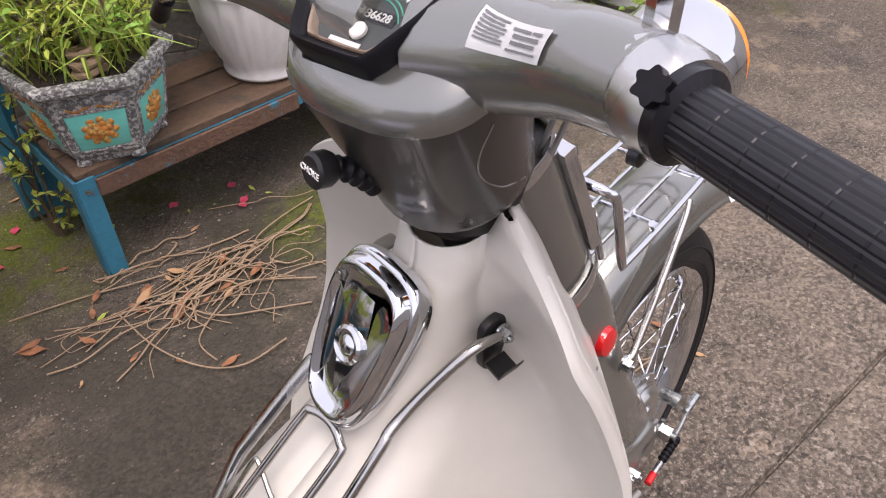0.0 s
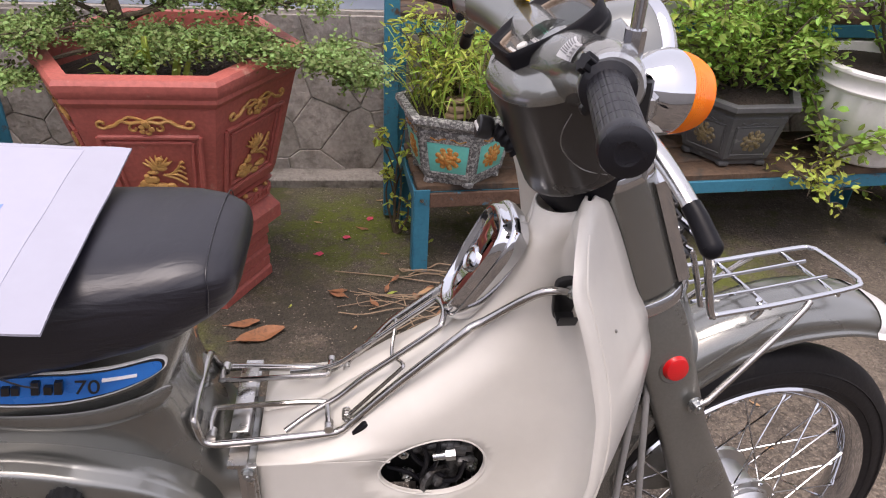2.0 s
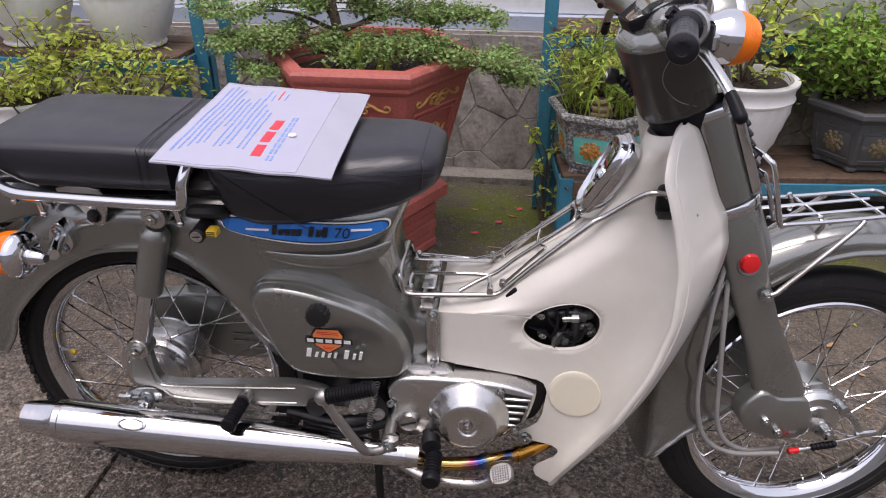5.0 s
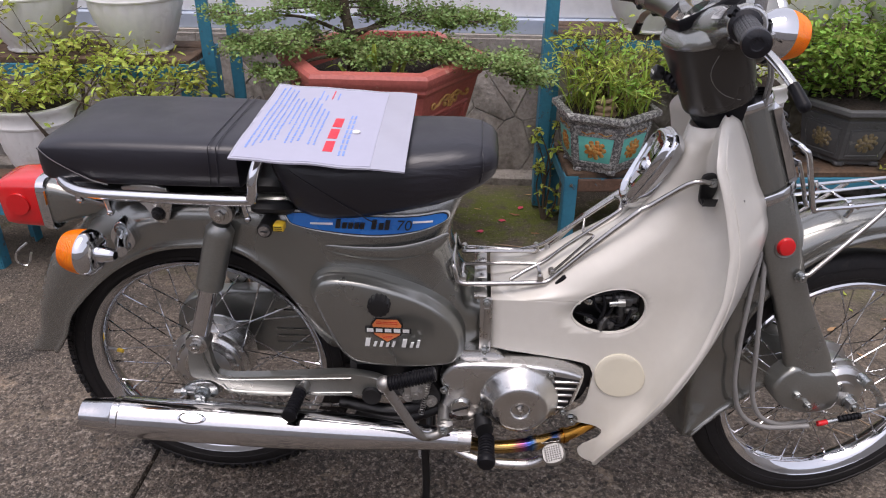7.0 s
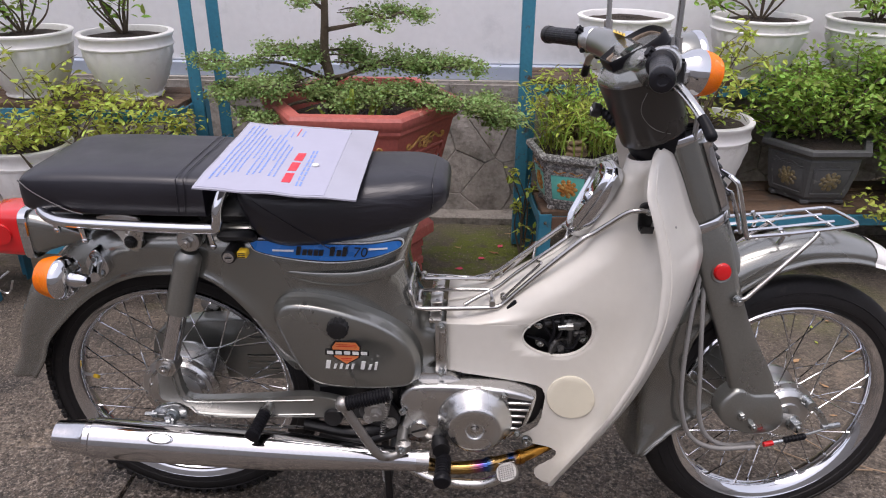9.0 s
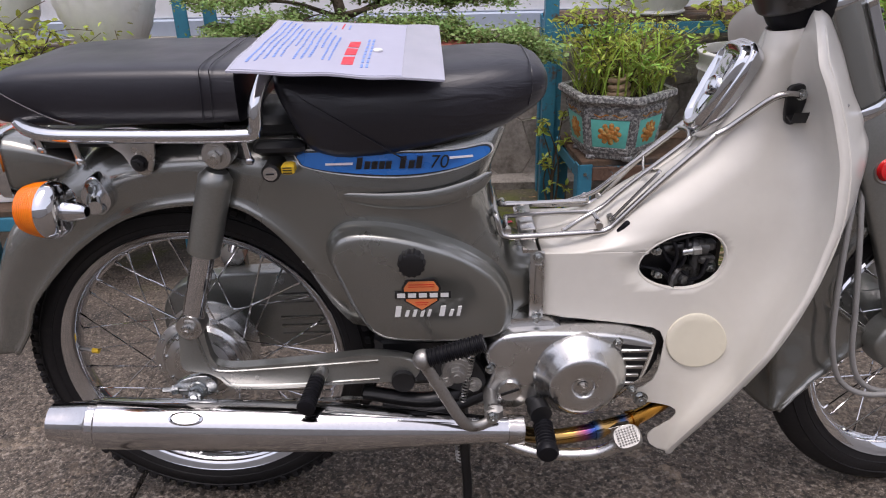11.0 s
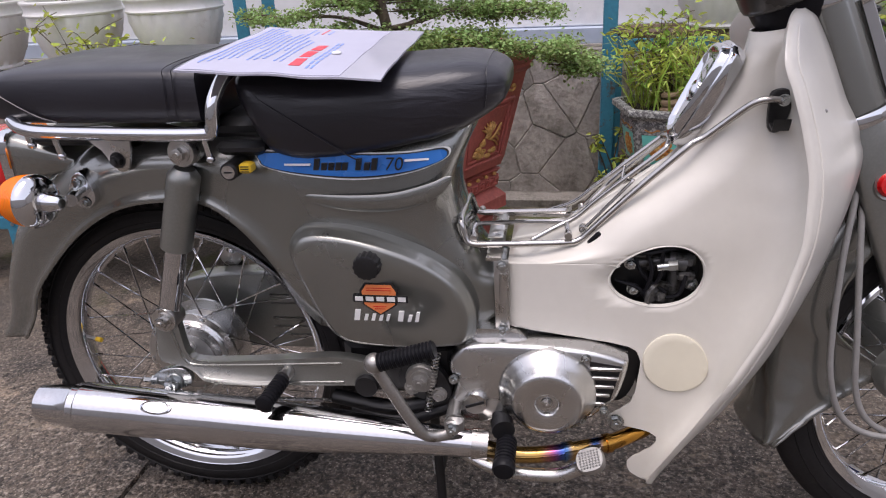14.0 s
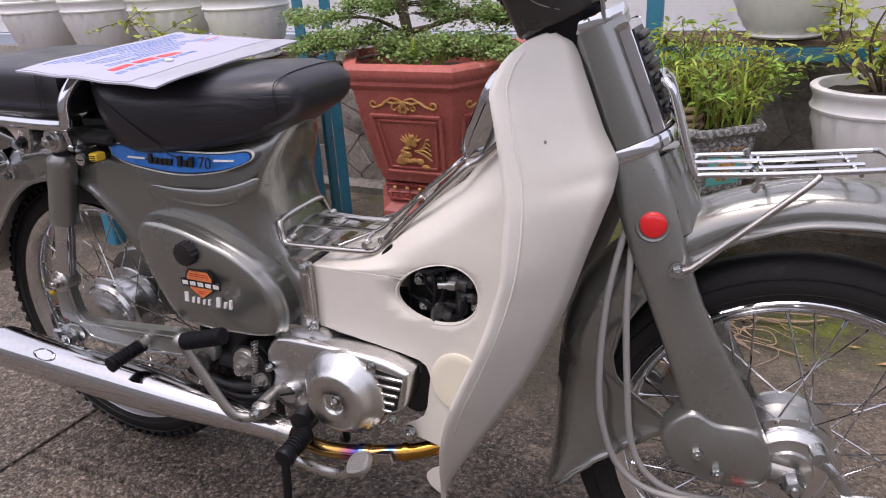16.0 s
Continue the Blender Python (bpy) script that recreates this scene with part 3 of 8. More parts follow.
# grab rail and brackets
g = Geo()
g.tube([(0.172, -0.085, 0.768), (0.158, -0.12, 0.752), (0.148, -0.143, 0.722), (0.143, -0.146, 0.69), (0.12, -0.146, 0.683), (-0.05, -0.146, 0.686), (-0.13, -0.143, 0.690), (-0.172, -0.118, 0.700), (-0.190, -0.06, 0.706), (-0.192, 0, 0.708)], 0.0095, 12, 5)
g.mirror()
rail = bp("grab_rail", g, CHROME, None, "chrome grab rail round the pillion seat")
for x, y, z, l in ((-0.10, -0.135, 0.680, 0.03), (0.125, -0.138, 0.676, 0.03), (-0.155, -0.12, 0.69, 0.028)):
    g = Geo()
    g.tube([(x, y, z), (x + 0.004, y + 0.002, z - l)], 0.0045, 10)
    g.ball((x + 0.004, y + 0.002, z - l), 0.0065, 10)
    bp("rail_stud", g, CHROME, rail)
g = Geo()
g.prism(smooth_outline([(-0.085, 0.682), (-0.01, 0.682), (-0.012, 0.632), (-0.024, 0.618), (-0.040, 0.626), (-0.052, 0.650)], 3), -0.106, -0.101, 0.001)
bp("seat_bracket", g, STEEL, rail, "bolted steel rail bracket")
g = Geo()
bolt(g, (-0.030, -0.108, 0.636), 0.009, 0.01)
bp("rail_bolt", g, BLACK, rail)

# steering and seat lock on the flank
g = Geo()
g.box((0.165, -0.108, 0.655), (0.07, 0.03, 0.018), 0.006)
g.tube([(0.157, -0.10, 0.631), (0.157, -0.146, 0.631)], 0.0125, 18)
lock = bp("helmet_lock", g, BLACK, None, "black key lock with a chrome face")
g = Geo()
g.rev([(0.0095, -0.149), (0.0095, -0.145)], 18, Matrix.Translation((0.157, 0, 0.631)))
bp("lock_face", g, CHROME, lock)
g = Geo()
g.box((0.157, -0.1495, 0.631), (0.011, 0.001, 0.0022))
bp("keyhole", g, BLACK, lock)
g = Geo()
g.box((0.179, -0.134, 0.634), (0.017, 0.02, 0.013), 0.002)
tag = bp("warning_label", g, YELLOW, lock, "yellow warning label")
g = Geo()
for k in range(3):
    g.box((0.179, -0.1445, 0.6375 - k * 0.0035), (0.012, 0.001, 0.0012))
bp("label_print", g, INK, lock)

# blue flank decal with its white and black border
def leaf_outline(k):
    pts = [(0.192, 0.651), (0.186, 0.637), (0.198, 0.627), (0.245, 0.617), (0.32, 0.611), (0.39, 0.617), (0.43, 0.627), (0.452, 0.639), (0.446, 0.651), (0.40, 0.647), (0.30, 0.647)]
    cx, cz = 0.32, 0.633
    return smooth_outline([(cx + (x - cx) * (1 - k * 0.017), cz + (z - cz) * (1 - k * 0.11)) for x, z in pts], 4)


def on_flank(outline, lift):
    """Lays a flat outline on the flank of the body."""
    return [(x, -(0.1025 - 0.30 * max(0.0, x - 0.36) ** 1.25) - 0.0055 - lift - 0.010 * max(0.0, 0.655 - z) / 0.04 + 0.012 * max(0.0, (x - 0.40) / 0.05) * 0.2, z) for x, z in outline]


for k, (mat, nm) in enumerate(((WHITE, "decal_edge"), (INK, "decal_line"), (BLUE, "decal"))):
    g = Geo()
    a, b = on_flank(leaf_outline(k), 0.0008 * k), on_flank(leaf_outline(k), 0.0008 * k - 0.003)
    g.loft([a, b])
    bp(nm, g, mat, body, "blue leaf-shaped decal with a white border" if k == 2 else "")
for x0, x1, z in ((0.225, 0.262, 0.632), (0.393, 0.425, 0.636)):
    g = Geo()
    g.loft([on_flank([(x0, z - 0.0012), (x1, z - 0.0012), (x1, z + 0.0012), (x0, z + 0.0012)], 0.0035), on_flank([(x0, z - 0.0012), (x1, z - 0.0012), (x1, z + 0.0012), (x0, z + 0.0012)], 0.0)])
    bp("decal_stripe", g, WHITE, body)


def letters(text, size, mat, m, name="lettering", parent=None, label="", shear=0.0):
    """Raised flat writing with the built-in font, as a mesh."""
    cu = bpy.data.curves.new("text", "FONT")
    cu.body, cu.size, cu.extrude, cu.align_x, cu.align_y, cu.shear = text, size, 0.0004, "CENTER", "CENTER", shear
    tmp = new("text", cu)
    me = bpy.data.meshes.new_from_object(tmp.evaluated_get(bpy.context.evaluated_depsgraph_get()))
    bpy.data.objects.remove(tmp)
    me.transform(m)
    me.materials.clear()
    me.materials.append(mat)
    ob = new(name, me)
    ob.parent = parent
    return tagged(ob, label)


UP = Matrix.Rotation(radians(90), 4, "X")
letters("70", 0.026, INK, BASE @ Matrix.Translation((0.378, -0.1165, 0.632)) @ UP, "decal_number", body, "black number 70", 0.2)
for x, h in ((0.270, 0.016), (0.281, 0.010), (0.291, 0.010), (0.301, 0.010), (0.310, 0.010), (0.329, 0.016), (0.341, 0.010), (0.351, 0.016)):
    g = Geo()
    g.prism([(x - 0.0045, 0.624), (x + 0.0030, 0.624), (x + 0.0030 + h * 0.2, 0.624 + h), (x - 0.0045 + h * 0.2, 0.624 + h)], -0.1165, -0.112)
    bp("decal_bar", g, INK, body)

# side cover
cover_line = smooth_outline([(0.214, 0.500), (0.222, 0.527), (0.248, 0.541), (0.30, 0.538), (0.36, 0.522), (0.42, 0.494), (0.465, 0.455), (0.484, 0.408), (0.478, 0.366), (0.455, 0.352), (0.38, 0.350), (0.30, 0.356), (0.268, 0.372), (0.245, 0.41), (0.226, 0.46)], 5)


def cover_ring(k, y):
    cx, cz = 0.345, 0.445
    return [(cx + (x - cx) * k, y + 0.010 * max(0.0, (x - 0.36) / 0.12), cz + (z - cz) * k) for x, z in cover_line]


g = Geo()
g.loft([cover_ring(k, y) for k, y in ((1.0, -0.085), (1.0, -0.112), (0.99, -0.117), (0.965, -0.121), (0.955, -0.1225), (0.93, -0.131), (0.90, -0.1355), (0.84, -0.1375), (0.6, -0.1395), (0.3, -0.140), (0.08, -0.1402))])
cover = bp("side_cover", g, PAINT, None, "grey side cover with a pressed border", 55)
g = Geo()
g.prism([(0.337 + (0.0190 + 0.0008 * math.cos(14 * a)) * math.cos(a), 0.495 + (0.0190 + 0.0008 * math.cos(14 * a)) * math.sin(a)) for a in (math.tau * k / 112 for k in range(112))], -0.155, -0.137, 0.004)
bp("cover_knob", g, BLACK, cover, "black plastic knob")
for k, (mat, s, nm) in enumerate(((INK, 1.12, "badge_edge"), (ORANGE_PRINT, 1.0, "badge"))):
    g = Geo()
    pts = [(0.349 + x * s, 0.441 + z * s) for x, z in ((-0.018, 0.023), (0.018, 0.023), (0.025, 0.012), (0.022, -0.008), (0.0, -0.023), (-0.022, -0.008), (-0.025, 0.012))]
    g.prism(pts, -0.1412 - 0.0006 * k, -0.138)
    bp(nm, g, mat, cover, "orange shield badge" if k else "")
for dz in (0.018, 0.0145, -0.011, -0.0145):
    g = Geo()
    g.box((0.349, -0.1420, 0.441 + dz), (0.036 if dz > 0 else 0.030 + dz, 0.0008, 0.0008))
    bp("badge_line", g, RED_LENS, cover)
g = Geo()
g.box((0.351, -0.1424, 0.4425), (0.080, 0.001, 0.0115), 0.0004)
bp("badge_bar", g, INK, cover)
for k in range(5):
    g = Geo()
    g.box((0.351 + (k - 2) * 0.0155, -0.1431, 0.4425), (0.0115, 0.001, 0.0072), 0.0004)
    bp("badge_mark", g, WHITE, cover)
for x, w, h in ((0.314, 0.013, 0.017), (0.327, 0.008, 0.010), (0.338, 0.008, 0.011), (0.349, 0.008, 0.010), (0.359, 0.007, 0.010), (0.378, 0.012, 0.016), (0.391, 0.008, 0.010), (0.402, 0.008, 0.015)):
    g = Geo()
    z, w = 0.4085, w * 0.62
    g.prism([(x - w / 2 - 0.001, z - 0.002), (x + w / 2 - 0.001, z - 0.002), (x + w / 2 + 0.002, z - 0.002 + h), (x - w / 2 + 0.002, z - 0.002 + h)], -0.1412, -0.138)
    bp("name_bar", g, WHITE, cover)

# rear indicators
for s in (-1, 1):
    F = Matrix.Identity(4) if s < 0 else Matrix.Scale(-1, 4, (0, 1, 0))
    T = F @ Matrix.Translation((-0.116, -0.176, 0.597)) @ Matrix.Rotation(radians(80), 4, "Z") @ Matrix.Diagonal((1.1, 0.86, 1.1, 1))
    g = Geo()
    g.rev([(0.0060, -0.046), (0.0090, -0.042), (0.0125, -0.022), (0.0130, -0.012), (0.022, -0.010), (0.0305, -0.004), (0.0345, 0.004), (0.0345, 0.012), (0.031, 0.013)], 36, T)
    ind = bp("rear_indicator", g, CHROME, None, "chrome rear indicator with an orange lens")
    g = Geo()
    ribs = [(0.0325, 0.009), (0.0332, 0.012)]
    for k in range(11):
        r = 0.0328 - 0.0052 * (k / 10) ** 2.2
        ribs += [(r, 0.0135 + k * 0.0036), (r + 0.0009, 0.0147 + k * 0.0036), (r, 0.0159 + k * 0.0036)]
    g.rev(ribs + [(0.022, 0.056), (0.01, 0.057)], 36, T)
    bp("lens", g, ORANGE, ind, "ribbed orange lens")
    g = Geo()
    g.prism(smooth_outline([(-0.099, 0.618), (-0.087, 0.600), (-0.082, 0.577), (-0.096, 0.560), (-0.114, 0.564), (-0.124, 0.584), (-0.115, 0.608)], 3), -0.104, -0.080, 0.004, F)
    g.tube([(-0.102, -0.095, 0.590), (-0.094, -0.125, 0.592), (-0.080, -0.155, 0.595), (-0.074, -0.168, 0.596)], lambda t: 0.0115 - 0.0025 * t, 12, 3, m=F)
    bp("indicator_stem", g, CHROME, ind)
    g = Geo()
    bolt(g, (-0.101, -0.108, 0.604), 0.008, 0.008, F)
    bolt(g, (-0.098, -0.108, 0.570), 0.006, 0.006, F)
    bp("stem_bolt", g, ZINC, ind)

# ---------- leg shield ----------
LIP = [(0.128, 0.736, -0.117), (0.150, 0.742, -0.126), (0.180, 0.750, -0.141), (0.233, 0.764, -0.168), (0.315, 0.789, -0.204), (0.396, 0.82, -0.223), (0.464, 0.850, -0.221), (0.519, 0.868, -0.212), (0.572, 0.879, -0.205), (0.628, 0.880, -0.193), (0.682, 0.871, -0.178), (0.730, 0.858, -0.163), (0.762, 0.849, -0.147), (0.783, 0.853, -0.126), (0.796, 0.860, -0.102), (0.805, 0.869, -0.075), (0.809, 0.879, -0.052)]
EDGE = [(0.128, 0.739, -0.112), (0.184, 0.763, -0.128), (0.242, 0.795, -0.148), (0.301, 0.831, -0.156), (0.375, 0.877, -0.148), (0.441, 0.909, -0.136), (0.505, 0.935, -0.125), (0.560, 0.952, -0.115), (0.608, 0.967, -0.098), (0.638, 0.974, -0.078), (0.653, 0.974, -0.060), (0.70, 0.953, -0.052), (0.76, 0.928, -0.044), (0.79, 0.914, -0.036), (0.802, 0.905, -0.037), (0.809, 0.891, -0.045)]
REAR = [(0.128, 0.732), (0.133, 0.720), (0.140, 0.711), (0.150, 0.707), (0.157, 0.707), (0.165, 0.713), (0.176, 0.728), (0.187, 0.741), (0.198, 0.7475), (0.206, 0.747), (0.212, 0.738), (0.216, 0.724), (0.219, 0.708), (0.222, 0.692), (0.226, 0.680), (0.232, 0.675), (0.238, 0.676), (0.244, 0.684), (0.250, 0.695), (0.262, 0.708), (0.281, 0.714), (0.327, 0.719), (0.343, 0.713), (0.350, 0.702), (0.355, 0.68), (0.361, 0.640), (0.368, 0.590), (0.372, 0.560), (0.378, 0.530), (0.478, 0.527)]
SPINE = [(0.4785, 0.532), (0.484, 0.561), (0.497, 0.596), (0.517, 0.624), (0.537, 0.651), (0.562, 0.690), (0.585, 0.722), (0.610, 0.753), (0.637, 0.772), (0.66, 0.783), (0.70, 0.803), (0.74, 0.822), (0.777, 0.838), (0.809, 0.841)]
FLANK = [(0.12, -0.110), (0.20, -0.106), (0.30, -0.099), (0.36, -0.092), (0.44, -0.089), (0.50, -0.087), (0.58, -0.072), (0.64, -0.053), (0.69, -0.040), (0.74, -0.040), (0.775, -0.042), (0.809, -0.034)]
ROUND = [(0.478, 0.060), (0.490, 0.085), (0.505, 0.095), (0.53, 0.092), (0.57, 0.085), (0.64, 0.076), (0.68, 0.066), (0.71, 0.054), (0.74, 0.038), (0.765, 0.028), (0.785, 0.026), (0.809, 0.034)]
BULGE = [(0.12, 0.0), (0.18, 0.020), (0.22, 0.055), (0.30, 0.110), (0.40, 0.100), (0.56, 0.085), (0.64, 0.066), (0.70, 0.050), (0.755, 0.034), (0.785, 0.012), (0.809, 0.004)]
FLARE = [(0.12, 2.7), (0.52, 2.7), (0.60, 2.2), (0.68, 1.6), (0.76, 1.25), (0.82, 1.15)]

SPREAD = [(0.12, 0.040), (0.20, 0.062), (0.28, 0.090), (0.36, 0.115), (0.82, 0.115)]


def curve_table(rows, x):
    """Reads a table of (x, values...) along a smooth curve."""
    x = max(rows[0][0], min(rows[-1][0], x))
    i = next((k for k in range(len(rows) - 2) if x <= rows[k + 1][0]), len(rows) - 2)
    a, b = rows[i], rows[i + 1]
    h = b[0] - a[0]
    t = (x - a[0]) / h
    out = []
    for k in range(1, len(a)):
        step = (b[k] - a[k]) / h
        before = (a[k] - rows[i - 1][k]) / (a[0] - rows[i - 1][0]) if i else step
        after = (rows[i + 2][k] - b[k]) / (rows[i + 2][0] - b[0]) if i + 2 < len(rows) else step
        m0 = 0.0 if before * step <= 0 else 2 * before * step / (before + step)
        m1 = 0.0 if after * step <= 0 else 2 * after * step / (after + step)
        out.append(a[k] * (1 + 2 * t) * (1 - t) ** 2 + m0 * h * t * (1 - t) ** 2 + b[k] * t * t * (3 - 2 * t) + m1 * h * t * t * (t - 1))
    return out


def resample(pts, n):
    """n + 1 points at even steps along a line."""
    run = [0.0]
    for a, b in zip(pts, pts[1:]):
        run.append(run[-1] + math.hypot(b[0] - a[0], b[1] - a[1]))
    out = []
    for k in range(n + 1):
        d = run[-1] * k / n
        i = max(1, min(len(run) - 1, next((q for q, r in enumerate(run) if r >= d), len(run) - 1)))
        t = (d - run[i - 1]) / max(run[i] - run[i - 1], 1e-9)
        out.append((pts[i - 1][0] + (pts[i][0] - pts[i - 1][0]) * t, pts[i - 1][1] + (pts[i][1] - pts[i - 1][1]) * t))
    return out


CROWN, FACE, FLAT, TURN = 12, 40, 12, 8


def shield_row(z):
    """The right half of the shield at one height: the crown from the spine, the outer face, the lip and the front."""
    (xl, yl), (xf, yf), (yp,) = curve_table(LIP, z), curve_table(EDGE, z), curve_table(FLANK, z)
    (bulge,), (flare,) = curve_table(BULGE, z), curve_table(FLARE, z)
    x0 = xl - curve_table(SPREAD, z)[0]
    if z > 0.478:
        (xs,), (run,) = curve_table(SPINE, z), curve_table(ROUND, z)
        start = xs + run
        gap = start + 0.008 - x0
        x0 += (gap + math.sqrt(gap * gap + 0.0001)) / 2
        crown = [(xs + run * (1 - math.cos(a)), yp * math.sin(a)) for a in (math.pi / 2 * k / CROWN for k in range(CROWN))]
    else:
        (start,) = lerp_table(REAR, z)
        start = min(start, xl - 0.003)
        crown = [(start, yp * k / CROWN) for k in range(CROWN)]

    def curl(t):
        return (x0 * (1 - t) ** 2 + 2 * (xl + bulge) * t * (1 - t) + xl * t * t, yp + (yl - yp) * t ** flare)
    first = next(k / 200 for k in range(200) if curl(k / 200)[0] > start + 0.001 or k > 120)
    split = max(0.12, first + 0.02)
    near = [(start, curl(first)[1] if first else yp)] + [curl(first + (split - first) * k / 5) for k in range(6)]
    face = resample(near, FLAT) + resample([curl(split + (1 - split) * k / 40) for k in range(41)], FACE - FLAT)[1:]
    lip = [(xl - 0.001, yl - 0.003), (xl + 0.003, yl - 0.0055), (xl + 0.008, yl - 0.004)]
    front = [(lip[-1][0] + (xf - lip[-1][0]) * u, lip[-1][1] + (yf - lip[-1][1]) * u ** 1.12) for u in (0.2, 0.4, 0.6, 0.8, 1.0)]
    out = []
    for j, (x, y) in enumerate(crown + face + lip + front):
        # the upper rows dip towards the steering head
        k = max(0.0, 1 - j / (CROWN + FACE * 0.75))
        k = k * k * (3 - 2 * k)
        dip = max(0.0, z - 0.70) / 0.109
        out.append((x, y, z - 0.032 * k * dip))
    return out


def shield_y(x, z):
    """The shield's outer face at x and z, behind the lip."""
    r = shield_row(z)[CROWN:]
    for a, b in zip(r, r[1:]):
        if a[0] <= x <= b[0]:
            return a[1] + (b[1] - a[1]) * (x - a[0]) / max(b[0] - a[0], 1e-6)
    far = max(r)
    return far[1] - 0.5 * (x - far[0]) if x > far[0] else r[0][1]


HX, HZ, HA, HB = 0.734, 0.460, 0.063, 0.044


def oval(x, z):
    """Below 1 inside the egg-shaped inspection hole."""
    u = (x - HX) / HA
    return u * u + ((z - HZ - 0.006 * u) / (HB * (1 + 0.16 * max(-1.0, min(1.0, u))))) ** 2


zs, z = [0.478, 0.4785], 0.1285
while z < 0.809:
    zs.append(z)
    z += 0.003 if 0.470 < z < 0.540 or z < 0.26 or 0.335 < z < 0.38 else (0.0012 if z > 0.79 else 0.0025 if z > 0.74 else 0.006)
zs = sorted(zs + [0.809])
rows = [[(x, y, 0.478 if z == 0.4785 else h) for x, y, h in shield_row(z)] for z in zs]
n = len(rows[0])
for s in (-1, 1):
    g = Geo()
    verts = [(x, y * -s + (0.012 * max(0.0, min(1.0, (j - CROWN) / FACE)) * max(0.0, min(1.0, (z - 0.5) / 0.2)) if s > 0 else 0.0), z) for r in rows for j, (x, y, z) in enumerate(r)]
    faces = []
    cut = set()
    for i in range(len(rows) - 1):
        for j in range(n - 1):
            if (j < CROWN and zs[i] < 0.478) or (j >= CROWN and zs[i] == 0.478):
                continue
            q = (i * n + j, i * n + j + 1, (i + 1) * n + j + 1, (i + 1) * n + j)
            if s < 0 and any(oval(verts[k][0], verts[k][2]) < 1.0 for k in q) and j < n - TURN:
                cut.update(q)
                continue
            faces.append(q)
    # the curled part runs on without a seam past the crown's foot
    low, high = zs.index(0.478) * n, zs.index(0.4785) * n
    faces = [tuple(low + k - high if CROWN + FLAT <= k - high < n else k for k in f) for f in faces]
    cut = set(low + k - high if CROWN + FLAT <= k - high < n else k for k in cut)
    used = set(k for f in faces for k in f)
    for k in cut & used:
        x, y, z = verts[k]
        f = 1 / math.sqrt(oval(x, z))
        verts[k] = (HX + (x - HX) * f, y, HZ + (z - HZ) * f)
    order = {k: i for i, k in enumerate(sorted(used))}
    verts, faces = [verts[k] for k in sorted(used)], [tuple(order[k] for k in f) for f in faces]
    g.add(verts, faces)
    ob = bp("leg_shield", g, CREAM, None, "cream plastic leg shield with a flared wing", 75)
    sol = ob.modifiers.new("thickness", "SOLIDIFY")
    sol.thickness, sol.offset = 0.003, -1
    if s < 0:
        shield = ob
for s in (-1, 1):
    g = Geo()
    line = []
    for z in (0.32, 0.38, 0.44, 0.50, 0.56, 0.62, 0.67, 0.71, 0.74, 0.76, 0.778, 0.788, 0.795):
        a, b = shield_row(z)[-6], shield_row(z)[-5]
        line.append((a[0] + (b[0] - a[0]) * 0.55, -s * (a[1] + (b[1] - a[1]) * 0.55), z))
    g.tube(line, 0.0016, 8, 4)
    bp("shield_bead", g, CREAM, shield)
chip = min(shield_row(0.701)[-6:], key=lambda p: abs(p[0] - 0.904))
g = Geo()
g.ball((chip[0], chip[1] - 0.0003, 0.701), (0.0022, 0.0012, 0.0026), 10)
bp("chip_mark", g, ALLOY_DULL, shield, "small dark chip in the wing")
g = Geo()
rim_rings = []
for k, dy in ((1.055, 0.0006), (1.035, -0.0006), (1.012, -0.0008), (1.0, 0.0002), (0.985, 0.006)):
    ring = []
    for i in range(56):
        a = math.tau * i / 56
        u = math.cos(a)
        x, z = HX + HA * k * u, HZ + 0.006 * u + HB * (1 + 0.16 * u) * k * math.sin(a)
        ring.append((x, shield_y(x, z) + dy, z))
    rim_rings.append(ring)
g.loft(rim_rings, cap=False)
bp("hole_rim", g, CREAM, shield, "", 75)
g = Geo()
disc = []
for k, dy in ((1.0, 0.008), (1.0, -0.0030), (0.97, -0.0042), (0.75, -0.0044), (0.5, -0.0044), (0.25, -0.0044), (0.03, -0.0044)):
    disc.append([(x, shield_y(x, z) + dy, z) for x, z in circle(0.0445 * k, 48, 0.766, 0.330)])
g.loft(disc)
bp("blanking_disc", g, CREAM_DISC, shield, "round yellowed plastic blanking disc", 40)
for c in ((0.566, -0.092, 0.350), (0.687, -0.114, 0.232)):
    g = Geo()
    bolt(g, c, 0.009, 0.010)
    bp("shield_bolt", g, ZINC, shield)
# chrome strip at the rear edge with its bolts
g = Geo()
g.prism([(0.509, 0.372), (0.530, 0.372), (0.529, 0.484), (0.508, 0.484)], -0.097, -0.090, 0.002)
g.tube([(0.521, -0.097, 0.40), (0.521, -0.097, 0.465)], 0.0055, 10, flat=0.6)
strip = bp("shield_strip", g, STEEL, None, "steel fixing strip with screws")
for z in (0.478, 0.374):
    g = Geo()
    bolt(g, (0.520, -0.100, z), 0.006, 0.008)
    bp("strip_bolt", g, ZINC, strip)
g = Geo()
g.prism([(0.497, 0.484), (0.519, 0.484), (0.519, 0.489), (0.497, 0.489)], -0.097, 0.085)
bp("carrier_bracket", g, STEEL, strip)

# emblem on the steering column cover
E_M = Matrix.Translation((0.789, 0.005, 0.695)) @ Matrix.Rotation(radians(-90), 4, "Z") @ Matrix.Rotation(radians(-27), 4, "X") @ Matrix.Diagonal((0.95, 0.78, 0.93, 1))


